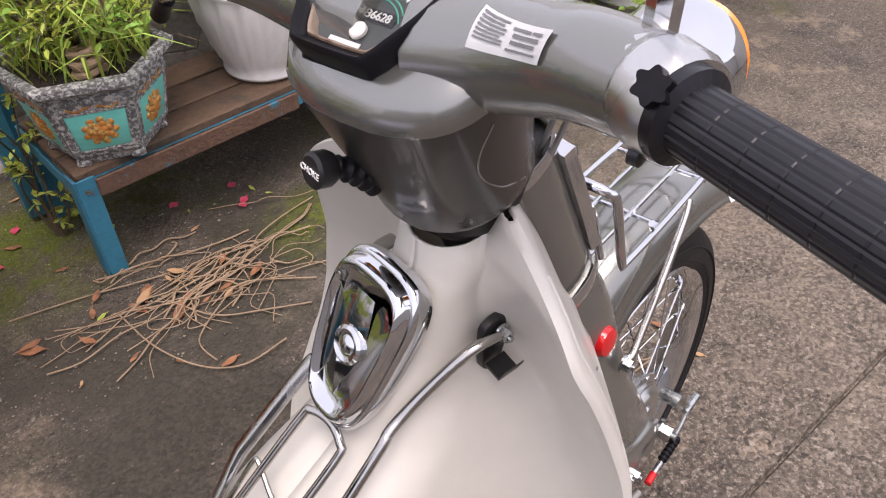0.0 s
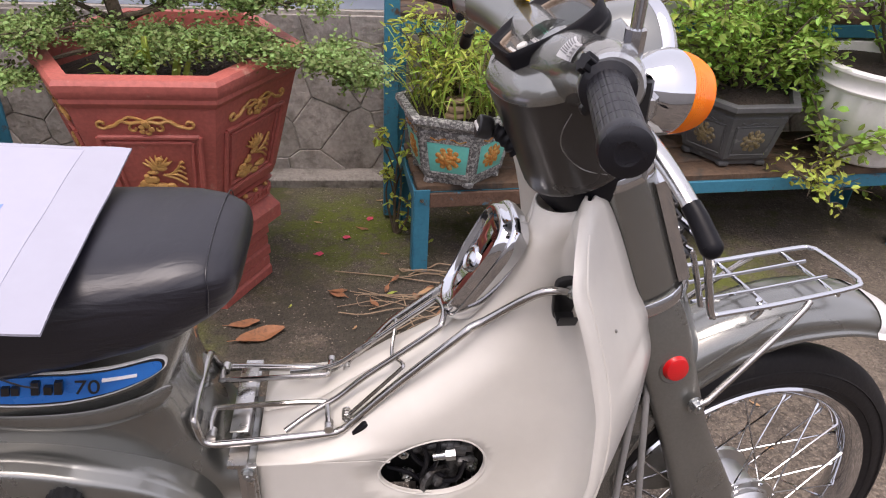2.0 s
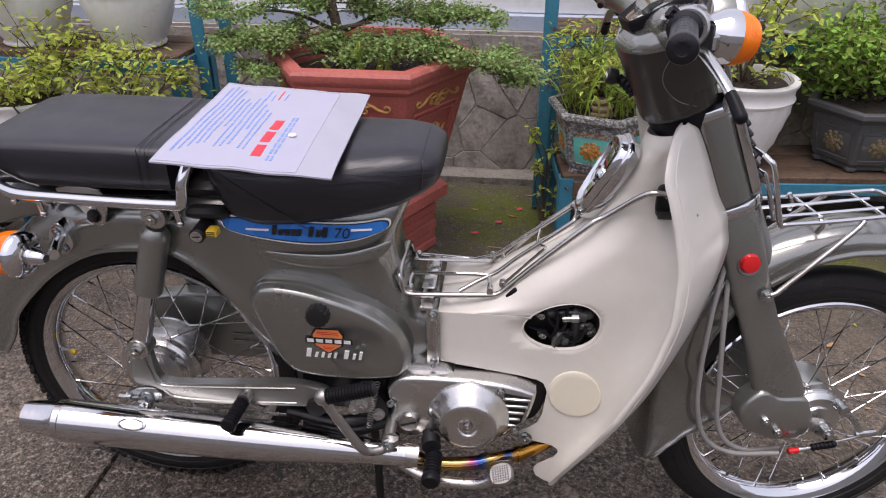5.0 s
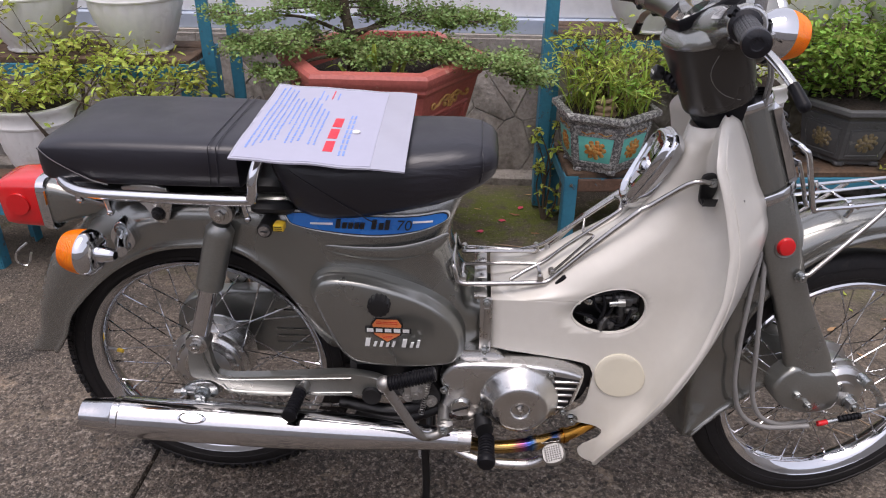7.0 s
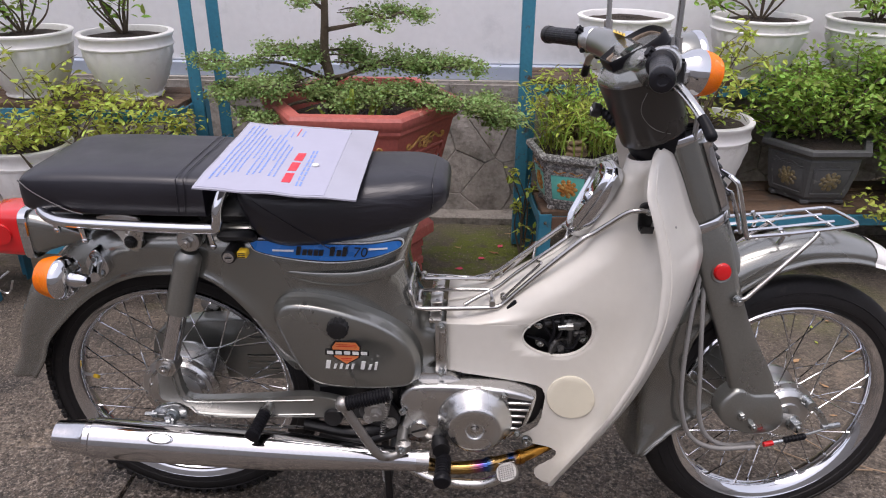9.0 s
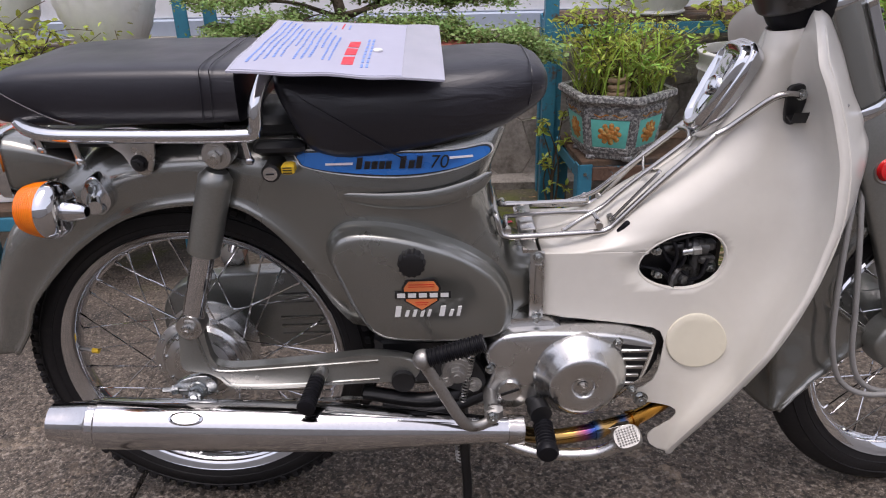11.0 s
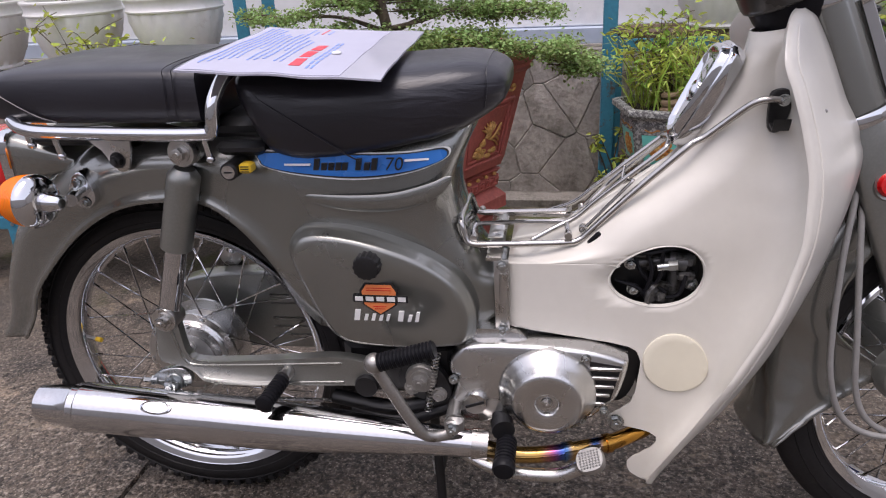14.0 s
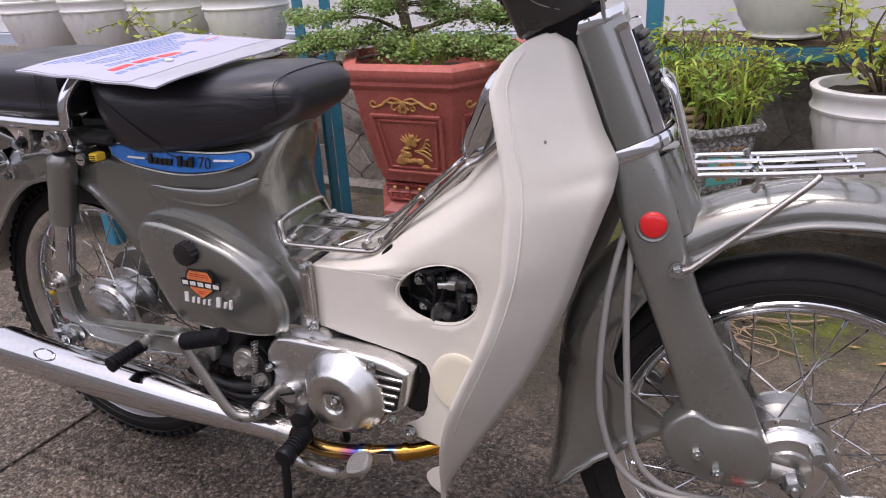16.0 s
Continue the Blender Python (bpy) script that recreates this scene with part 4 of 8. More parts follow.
def emblem_ring(k, y):
    pts = smooth_outline([(0.0, 0.074), (0.024, 0.072), (0.038, 0.062), (0.043, 0.040), (0.040, 0.0), (0.034, -0.040), (0.026, -0.063), (0.014, -0.073), (0.0, -0.075), (-0.014, -0.073), (-0.026, -0.063), (-0.034, -0.040), (-0.040, 0.0), (-0.043, 0.040), (-0.038, 0.062), (-0.024, 0.072)], 5)
    return [(x * k, y, z * k) for x, z in pts]


g = Geo()
g.loft([emblem_ring(k, y) for k, y in ((1.04, 0.02), (1.10, 0.006), (1.10, -0.004), (1.06, -0.008), (1.02, -0.008), (1.00, -0.012), (0.97, -0.019), (0.92, -0.022), (0.86, -0.020), (0.80, -0.0135), (0.55, -0.0145), (0.2, -0.015))], m=E_M)
emb = bp("shield_emblem", g, CHROME, None, "rounded chrome emblem with a faceted face and round centre", 65)
g = Geo()
g.add([(-0.016, -0.015, 0.012), (0.016, -0.015, 0.012), (0.011, -0.018, 0.05), (-0.011, -0.018, 0.05), (0, -0.0225, 0.03)], [(0, 1, 4), (1, 2, 4), (2, 3, 4), (3, 0, 4)], E_M)
bp("emblem_facet", g, CHROME, emb)
g = Geo()
g.add([(-0.012, -0.015, -0.012), (0.012, -0.015, -0.012), (0.002, -0.0165, -0.05), (0, -0.021, -0.03)], [(0, 1, 3), (1, 2, 3), (2, 0, 3)], E_M)
bp("emblem_facet", g, CHROME, emb)
g = Geo()
g.rev([(0.017, -0.013), (0.017, -0.019), (0.014, -0.0215), (0.011, -0.019), (0.009, -0.019), (0.006, -0.022), (0.002, -0.023)], 28, E_M)
bp("emblem_cap", g, CHROME, emb)

# hooks on both sides
for s in (-1, 1):
    F = (Matrix.Identity(4) if s < 0 else Matrix.Scale(-1, 4, (0, 1, 0))) @ Matrix.Translation((0.878, -0.056, 0.699)) @ Matrix.Scale(0.74, 4) @ Matrix.Translation((-0.872, 0.084, -0.699))
    g = Geo()
    g.prism(smooth_outline([(0.854, 0.712), (0.878, 0.716), (0.889, 0.700), (0.880, 0.655), (0.868, 0.640), (0.853, 0.648), (0.850, 0.69)], 3), -0.084, -0.074, 0.003, F)
    g.loft([[(0.853 + dx, -0.086 - dy, 0.655 + dz) for dx, dz in ((0, 0), (0.028, 0), (0.028, 0.004), (0, 0.004))] for dy, dz in ((0.0, 0.0),)] + [[(0.853 + dx, -0.086 - 0.022, 0.650 + dz) for dx, dz in ((0, 0), (0.028, 0), (0.028, 0.004), (0, 0.004))], [(0.853 + dx, -0.086 - 0.030, 0.668 + dz) for dx, dz in ((0, 0), (0.028, 0), (0.028, 0.004), (0, 0.004))]], m=F)
    hook = bp("bag_hook", g, BLACK, None, "black plastic bag hook")
    g = Geo()
    bolt(g, (0.872, -0.092, 0.699), 0.008, 0.012, F)
    bp("hook_bolt", g, ZINC, hook)

# ---------- centre luggage carrier ----------
CY = Matrix.Translation((0, -0.006, 0))
g = Geo()
g.tube([(0.880, -0.056, 0.698), (0.862, -0.054, 0.700), (0.842, -0.050, 0.694), (0.812, -0.041, 0.667), (0.790, -0.037, 0.648), (0.775, -0.038, 0.640), (0.762, -0.041, 0.630), (0.693, -0.046, 0.566), (0.640, -0.052, 0.514), (0.626, -0.055, 0.503), (0.605, -0.058, 0.500), (0.50, -0.066, 0.499), (0.474, -0.066, 0.500), (0.466, -0.064, 0.508), (0.461, -0.060, 0.526), (0.459, -0.05, 0.532), (0.459, 0.0, 0.534)], 0.0050, 10, 5, m=CY)
g.mirror()
g.v = [(x, (y - 0.006) * (1 + 0.6 * max(0.0, min(1.0, (x - 0.62) / 0.07))) - 0.006 if k >= len(g.v) // 2 else y, z) for k, (x, y, z) in enumerate(g.v)]
carrier = bp("centre_carrier", g, CHROME_WORN, None, "chrome rod luggage carrier over the step-through")
for sy in (-1, 1):
    g = Geo()
    g.tube([(0.612, sy * 0.058, 0.512), (0.611, sy * 0.050, 0.517), (0.609, sy * 0.030, 0.519), (0.604, sy * 0.024, 0.519), (0.56, sy * 0.023, 0.518), (0.484, sy * 0.024, 0.515), (0.477, sy * 0.028, 0.514), (0.475, sy * 0.045, 0.512), (0.476, sy * 0.062, 0.504)], 0.0036, 8, 4, m=CY)
    bp("deck_rod", g, CHROME_WORN, carrier)
    for x, z in ((0.612, 0.514), (0.477, 0.508)):
        g = Geo()
        g.tube([(x, sy * 0.050, z - 0.002), (x, sy * 0.064, z - 0.002)], 0.0055, 10, m=CY)
        bp("rod_clip", g, STEEL, carrier)
    g = Geo()
    g.tube([(0.632 + 0.0045 * math.cos(i * 0.8), sy * (0.036 + 0.0005 * i), 0.517 + 0.0045 * math.sin(i * 0.8)) for i in range(34)], 0.0011, 5, m=CY)
    bp("coil_spring", g, STEEL, carrier)
g = Geo()
g.tube([(0.560, -0.052, 0.501), (0.590, -0.034, 0.512), (0.623, -0.024, 0.527), (0.657, -0.021, 0.557), (0.734, -0.021, 0.621), (0.744, -0.016, 0.631), (0.748, 0.004, 0.635), (0.743, 0.024, 0.633), (0.733, 0.029, 0.624), (0.656, 0.030, 0.560), (0.622, 0.032, 0.531), (0.590, 0.038, 0.516), (0.560, 0.052, 0.501)], 0.0038, 10, 4, m=CY)
bp("hairpin_rod", g, CHROME_WORN, carrier)
g = Geo()
g.tube([(0.632, -0.046, 0.515), (0.660, -0.045, 0.546), (0.693, -0.043, 0.582), (0.699, -0.040, 0.588), (0.694, -0.024, 0.582), (0.688, -0.008, 0.574), (0.688, 0.008, 0.576), (0.693, 0.032, 0.590), (0.693, 0.040, 0.592), (0.684, 0.043, 0.580), (0.660, 0.045, 0.550), (0.632, 0.046, 0.518)], 0.0024, 8, 4, m=CY)
bp("spring_bail", g, CHROME_WORN, carrier, "sprung wire bail across the carrier")
g = Geo()
g.box((0.508, -0.006, 0.506), (0.022, 0.112, 0.003), 0.001)
bp("carrier_plate", g, STEEL, carrier)
g = Geo()
g.box((0.648, -0.064, 0.508), (0.024, 0.010, 0.007), 0.002, Matrix.Translation((0.648, 0, 0.508)) @ Matrix.Rotation(radians(-45), 4, "Y") @ Matrix.Translation((-0.648, 0, -0.508)))
bp("rubber_pad", g, RUBBER, carrier)

# ---------- engine ----------
g = Geo()
g.tube([(0.60, -0.07, 0.30), (0.60, 0.08, 0.30)], 0.075, 24)
g.box((0.56, 0, 0.29), (0.24, 0.16, 0.12), 0.02)
engine = bp("engine", g, ENGINE, None, "cast alloy single-cylinder engine, oily and dusty")
case_line = smooth_outline([(0.440, 0.322), (0.455, 0.350), (0.48, 0.362), (0.56, 0.364), (0.645, 0.358), (0.692, 0.346), (0.700, 0.335), (0.688, 0.285), (0.672, 0.268), (0.645, 0.240), (0.60, 0.222), (0.545, 0.232), (0.515, 0.243), (0.490, 0.228), (0.455, 0.232), (0.442, 0.262), (0.450, 0.292)], 4)
g = Geo()
g.prism(case_line, -0.126, -0.07, 0.010)
side = bp("clutch_case", g, ALLOY, engine, "polished alloy clutch case", 45)
g = Geo()
g.loft([[(x, y, z) for x, z in smooth_outline([(0.438, 0.352), (0.462, 0.374), (0.505, 0.378), (0.545, 0.372), (0.565, 0.352), (0.55, 0.34), (0.48, 0.345)], 4)] for y in (-0.104, -0.06)])
bp("crankcase_top", g, ALLOY, engine)
# black sheet standing in for the shaded gap between shield and clutch case
g = Geo()
g.loft([[(x, y, z) for x, z in smooth_outline([(0.53, 0.345), (0.56, 0.370), (0.66, 0.364), (0.716, 0.352), (0.712, 0.280), (0.68, 0.25), (0.60, 0.30)], 4)] for y in (-0.083, -0.06)])
bp("crankcase_side", g, BLACK, engine)
g = Geo()
g.rev([(0.073, -0.12), (0.072, -0.128), (0.069, -0.133), (0.062, -0.139), (0.056, -0.147), (0.0515, -0.155), (0.0490, -0.1585), (0.0455, -0.1605), (0.040, -0.1612), (0.0190, -0.1616), (0.0165, -0.1600), (0.0150, -0.1555), (0.005, -0.1555)], 56, Matrix.Translation((0.586, 0, 0.289)))
bp("clutch_cover", g, ALLOY, engine, "round polished clutch cover", 50)
g = Geo()
bolt(g, (0.586, -0.159, 0.290), 0.006, 0.006)
bp("clutch_screw", g, STEEL, engine)
for x, z in ((0.640, 0.349), (0.636, 0.246), (0.668, 0.262), (0.618, 0.233), (0.448, 0.305)):
    g = Geo()
    bolt(g, (x, -0.130, z), 0.0055, 0.007)
    bp("case_screw", g, ZINC, engine)
g = Geo()
g.rev([(0.017, -0.133), (0.018, -0.130), (0.018, -0.12)], 28, Matrix.Translation((0.479, 0, 0.265)))
cap = bp("filler_cap", g, ALLOY, engine)
g = Geo()
g.box((0.479, -0.1335, 0.265), (0.030, 0.002, 0.004), m=Matrix.Translation((0.479, 0, 0.265)) @ Matrix.Rotation(radians(-20), 4, "Y") @ Matrix.Translation((-0.479, 0, -0.265)))
bp("cap_slot", g, BLACK, engine)
g = Geo()
g.prism([(0.645, 0.344), (0.690, 0.337), (0.676, 0.280), (0.650, 0.262)], -0.1275, -0.124)
bp("louvre_recess", g, BLACK, engine)
for k in range(5):
    g = Geo()
    z = 0.333 - k * 0.0145
    g.box((0.668 - k * 0.003, -0.129, z), (0.048 - k * 0.0055, 0.005, 0.0062), 0.0015)
    bp("louvre_slat", g, ALLOY, engine)
# cylinder, carburettor and wiring behind the inspection hole
g = Geo()
for k in range(9):
    g.box((0.72 + k * 0.012, 0, 0.335 + k * 0.002), (0.005, 0.13, 0.13), 0.004)
bp("cylinder_fins", g, ENGINE, engine)
# plain black box behind the carburettor and hoses
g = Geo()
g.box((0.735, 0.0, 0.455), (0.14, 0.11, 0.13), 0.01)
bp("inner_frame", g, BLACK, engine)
g = Geo()
g.tube([(0.70, -0.062, 0.470), (0.755, -0.064, 0.476)], 0.009, 12)
g.tube([(0.752, -0.064, 0.476), (0.776, -0.066, 0.473)], 0.013, 14)
g.tube([(0.762, -0.062, 0.462), (0.760, -0.062, 0.425)], 0.010, 12)
bp("carburettor", g, ENGINE, engine)
for pts in ([(0.70, -0.065, 0.50), (0.715, -0.072, 0.46), (0.75, -0.074, 0.43)], [(0.71, -0.068, 0.42), (0.738, -0.078, 0.452), (0.742, -0.075, 0.50)], [(0.735, -0.07, 0.42), (0.765, -0.08, 0.43), (0.775, -0.078, 0.46)], [(0.68, -0.068, 0.445), (0.71, -0.076, 0.438), (0.73, -0.072, 0.41)], [(0.69, -0.07, 0.49), (0.72, -0.078, 0.492), (0.76, -0.074, 0.50)], [(0.715, -0.07, 0.50), (0.728, -0.079, 0.47), (0.722, -0.076, 0.43)]):
    g = Geo()
    g.tube(pts, 0.0030, 8, 6)
    bp("hose", g, RUBBER, engine)
g = Geo()
g.rev([(0.022, 0.006), (0.024, 0.0), (0.022, -0.005), (0.019, -0.004), (0.018, 0.0), (0.008, 0.001), (0.007, -0.006), (0.002, -0.007)], 32, Matrix.Translation((0.742, -0.074, 0.424)) @ Matrix.Rotation(radians(25), 4, "Z"))
bp("flywheel_rim", g, ENGINE, engine)
for c, q in (((0.772, -0.068, 0.478), (0.030, 0.016, 0.018)), ((0.775, -0.070, 0.456), (0.026, 0.018, 0.014)), ((0.712, -0.066, 0.488), (0.034, 0.014, 0.016)), ((0.728, -0.064, 0.470), (0.018, 0.014, 0.020))):
    g = Geo()
    g.box(c, q, 0.004)
    bp("engine_block", g, ENGINE, engine)
g = Geo()
g.tube([(0.735, -0.080, 0.472), (0.750, -0.080, 0.474)], 0.0055, 14)
g.tube([(0.750, -0.080, 0.474), (0.762, -0.080, 0.475)], 0.0075, 6)
bp("throttle_nut", g, ZINC, engine)
for c in ((0.705, -0.07, 0.432), (0.700, -0.07, 0.472), (0.785, -0.066, 0.44)):
    g = Geo()
    bolt(g, c, 0.007, 0.010)
    bp("engine_bolt", g, ZINC, engine)

# ---------- exhaust ----------
g = Geo()
A, B_ = Vector((-0.205, -0.182, 0.262)), Vector((0.478, -0.150, 0.206))


def along(t):
    return A.lerp(B_, t)


rings = [(0.0, 0.0245), (0.0, 0.027), (0.035, 0.030), (0.08, 0.0335), (0.085, 0.0355), (0.10, 0.0355), (0.105, 0.0385), (0.50, 0.0385), (0.62, 0.037), (0.76, 0.030), (0.90, 0.0235), (1.0, 0.0205)]
d = (B_ - A).normalized()
u = d.cross(Vector((0, 1, 0))).normalized()
w = u.cross(d)
g.loft([[along(t) + (u * math.cos(a) + w * math.sin(a)) * r for a in (math.tau * k / 40 for k in range(40))] for t, r in rings])
muffler = bp("muffler", g, MUFFLER, None, "long chrome exhaust muffler with a tapered tail", 30)
g = Geo()
g.loft([[along(t) + (u * math.cos(a) + w * math.sin(a)) * r for a in (math.tau * k / 32 for k in range(32))] for t, r in ((-0.002, 0.024), (-0.002, 0.021), (0.05, 0.020))], cap=True)
bp("tail_pipe_hole", g, BLACK, muffler)


def on_muffler(t, deg, lift=0.0):
    a = radians(deg)
    return along(t) + (u * math.cos(a) + w * math.sin(a)) * (0.0385 + lift)


up_turn = math.degrees(math.atan2(w.z, u.z))
out_turn = up_turn + (40 if (u * math.cos(radians(up_turn + 40)) + w * math.sin(radians(up_turn + 40))).y < 0 else -40)
g = Geo()
g.loft([[on_muffler(0.295 + 0.036 * k * math.cos(a), out_turn + 15 * k * math.sin(a), h) for a in (math.tau * i / 28 for i in range(28))] for k, h in ((1.06, -0.001), (1.0, 0.0022), (0.88, 0.0030), (0.80, 0.0014), (0.3, 0.0012))])
bp("muffler_mount", g, CHROME, muffler, "oval pressed mounting tab")
g = Geo()
g.tube([along(0.995), along(1.03)], 0.0235, 24)
bp("exhaust_clamp", g, CHROME_WORN, muffler)
g = Geo()
g.tube([(0.478, -0.150, 0.204), (0.52, -0.148, 0.192), (0.557, -0.145, 0.187), (0.61, -0.138, 0.191), (0.642, -0.128, 0.193), (0.679, -0.112, 0.193), (0.712, -0.094, 0.197), (0.741, -0.076, 0.206), (0.763, -0.050, 0.235), (0.77, -0.03, 0.28)], 0.0125, 18, 6)
header = bp("exhaust_header", g, TITAN, None, "heat-tinted exhaust header pipe, gold and blue")
g = Geo()
g.prism([(0.634, 0.182), (0.668, 0.190), (0.665, 0.207), (0.631, 0.199)], -0.143, -0.134, 0.001)
bp("heat_plate", g, CHROME_WORN, header)
for p, q in (((0.610, -0.138, 0.191), (0.625, -0.1335, 0.192)), ((0.672, -0.1152, 0.193), (0.680, -0.1115, 0.193))):
    g = Geo()
    g.tube([p, q], 0.0150, 18)
    bp("header_clamp", g, TITAN, header)

# ---------- pegs, pedals, kick starter, stand ----------
for s in (-1, 1):
    F = Matrix.Identity(4) if s < 0 else Matrix.Scale(-1, 4, (0, 1, 0))
    g = Geo()
    g.tube([(0.505, -0.10, 0.236), (0.52, -0.145, 0.245)], 0.010, 12, m=F)
    g.tube([(0.520, -0.145, 0.245), (0.524, -0.165, 0.244)], 0.017, 16, m=F)
    peg = bp("foot_peg", g, BLACK, None, "ribbed black rubber rider foot peg")
    g = Geo()
    prof = []
    for k in range(8):
        y = -0.160 - k * 0.0064
        prof += [(0.0130, y), (0.0152, y - 0.0012), (0.0152, y - 0.0040), (0.0130, y - 0.0052)]
    g.rev(prof, 26, F @ Matrix.Translation((0.528, 0, 0.233)) @ Matrix.Rotation(radians(4), 4, "X"))
    g.rev([(0.0150, -0.208), (0.0165, -0.211), (0.0165, -0.219), (0.014, -0.223), (0.006, -0.224)], 26, F @ Matrix.Translation((0.528, 0, 0.233)) @ Matrix.Rotation(radians(4), 4, "X"))
    bp("peg_rubber", g, RUBBER, peg)
    g = Geo()
    g.tube([(0.195, -0.125, 0.310), (0.19, -0.150, 0.308)], 0.011, 12, m=F)
    pil = bp("pillion_peg", g, STEEL, None, "ribbed black rubber pillion foot peg")
    g = Geo()
    prof = []
    for k in range(9):
        y = -0.142 - k * 0.0068
        prof += [(0.0105, y), (0.0125, y - 0.0012), (0.0125, y - 0.0042), (0.0105, y - 0.0054)]
    prof += [(0.0135, -0.204), (0.0135, -0.210), (0.008, -0.212)]
    g.rev(prof, 22, F @ Matrix.Translation((0.205, 0, 0.315)) @ Matrix.Rotation(radians(-7), 4, "Z") @ Matrix.Rotation(radians(5), 4, "X"))
    bp("peg_rubber", g, RUBBER, pil)
g = Geo()
g.tube([(0.46, -0.15, 0.190), (0.50, -0.172, 0.185), (0.54, -0.185, 0.186), (0.60, -0.192, 0.192), (0.63, -0.195, 0.208), (0.640, -0.197, 0.222)], 0.0095, 12, 5)
pedal = bp("brake_pedal", g, STEEL, None, "chromed brake pedal with a knurled pad")
PM = Matrix.Translation((0.648, -0.198, 0.226)) @ Matrix.Rotation(radians(-22), 4, "Y") @ Matrix.Rotation(radians(24), 4, "X")
g = Geo()
g.loft([[(0.0205 * q * math.copysign(abs(math.cos(a)) ** 0.7, math.cos(a)), 0.0190 * q * math.copysign(abs(math.sin(a)) ** 0.8, math.sin(a)), h) for a in (math.tau * k / 28 for k in range(28))] for q, h in ((0.86, -0.006), (1.0, -0.003), (1.0, 0.003), (0.92, 0.006))], m=PM)
bp("pedal_pad", g, ALLOY_DULL, pedal)
g = Geo()
for i in range(7):
    for j in range(7):
        g.add([(-0.002, 0, 0), (0, -0.002, 0), (0.002, 0, 0), (0, 0.002, 0), (0, 0, 0.0022)], [(0, 1, 4), (1, 2, 4), (2, 3, 4), (3, 0, 4)], PM @ Matrix.Translation(((i - 3) * 0.0043, (j - 3) * 0.0040, 0.006)))
tagged(bp("knurling", g, ALLOY_DULL, pedal), kind="stuff")
g = Geo()
g.tube([(0.448, -0.10, 0.258), (0.448, -0.172, 0.254)], 0.0105, 14)
g.box((0.452, -0.165, 0.252), (0.028, 0.022, 0.026), 0.006)
g.tube([(0.455, -0.168, 0.246), (0.435, -0.176, 0.238), (0.415, -0.184, 0.242), (0.400, -0.190, 0.262), (0.375, -0.196, 0.315), (0.352, -0.199, 0.362)], 0.0085, 12, 5, flat=0.8)
g.ball((0.350, -0.200, 0.372), 0.015, 14)
kick = bp("kick_starter", g, ALLOY_DULL, None, "alloy kick starter lever with a folded rubber pedal")
g = Geo()
a, b = Vector((0.358, -0.202, 0.375)), Vector((0.436, -0.200, 0.398))
ridge = []
for k in range(60):
    ridge.append(a.lerp(b, k / 59))
g.tube(ridge, lambda t: 0.0115 + 0.002 * (1 if int(t * 59) % 4 < 2 else 0), 16)
bp("kick_rubber", g, RUBBER, kick)
g = Geo()
bolt(g, (0.450, -0.180, 0.252), 0.007, 0.01)
bp("kick_bolt", g, ZINC, kick)
g = Geo()
g.rev([(0.017, -0.142), (0.018, -0.138), (0.018, -0.12)], 24, Matrix.Translation((0.316, 0, 0.292)))
bp("pivot_cap", g, BLACK)
g = Geo()
g.prism(smooth_outline([(0.362, 0.292), (0.372, 0.322), (0.398, 0.330), (0.425, 0.316), (0.442, 0.285), (0.436, 0.262), (0.41, 0.258), (0.38, 0.268)], 3), -0.122, -0.108, 0.004)
plate = bp("pivot_plate", g, BLACK)
for x, z in ((0.383, 0.284), (0.424, 0.274)):
    g = Geo()
    bolt(g, (x, -0.126, z), 0.009, 0.010)
    bp("plate_bolt", g, ALLOY_DULL, plate)
g = Geo()
bolt(g, (0.398, -0.135, 0.302), 0.012, 0.014)
g.rev([(0.022, -0.130), (0.024, -0.126), (0.024, -0.10)], 24, Matrix.Translation((0.398, 0, 0.302)))
bp("swing_pivot", g, ALLOY_DULL)
g = Geo()
for z, x0, x1 in ((0.245, 0.25, 0.46), (0.225, 0.28, 0.45)):
    g.tube([(x0, -0.10, z), ((x0 + x1) / 2, -0.11, z - 0.008), (x1, -0.10, z + 0.02)], 0.012, 12, 5)
g.box((0.36, -0.04, 0.30), (0.18, 0.12, 0.10), 0.015)
bp("step_bracket", g, BLACK)
g = Geo()
hel = [(0.424 - 0.018 * (k / 150), -0.125 + 0.0005 * 0, 0.345 - 0.10 * k / 150) for k in range(151)]
g.tube([(p[0] + 0.0055 * math.cos(i * 0.75), p[1] + 0.0055 * math.sin(i * 0.75), p[2]) for i, p in enumerate(hel)], 0.0012, 5)
bp("brake_spring", g, STEEL)
for s in (-1, 1):
    g = Geo()
    g.tube([(0.40, s * 0.06, 0.22), (0.41, s * 0.085, 0.10), (0.412, s * 0.10, 0.0), (0.395, s * 0.112, -0.018)], 0.008, 12, 5)
    bp("stand_leg", g, BLACK)
g = Geo()
g.tube([(0.41, -0.085, 0.10), (0.41, 0.085, 0.10)], 0.009, 10)
bp("stand_bar", g, BLACK)
g = Geo()
g.tube([(0.392 + 0.007 * math.cos(i * 0.7) + i * 0.00006, -0.055 + 0.007 * math.sin(i * 0.7), 0.205 - 0.14 * i / 170) for i in range(171)], 0.0016, 5)
bp("stand_spring", g, STEEL)
g = Geo()
g.tube([(-0.03, -0.075, 0.215), (0.10, -0.105, 0.235), (0.30, -0.10, 0.235), (0.44, -0.09, 0.215)], 0.0035, 8, 5)
bp("brake_rod", g, STEEL)

# ---------- head cover (fixed) ----------
DN = Vector((0.383, 0, -0.924))


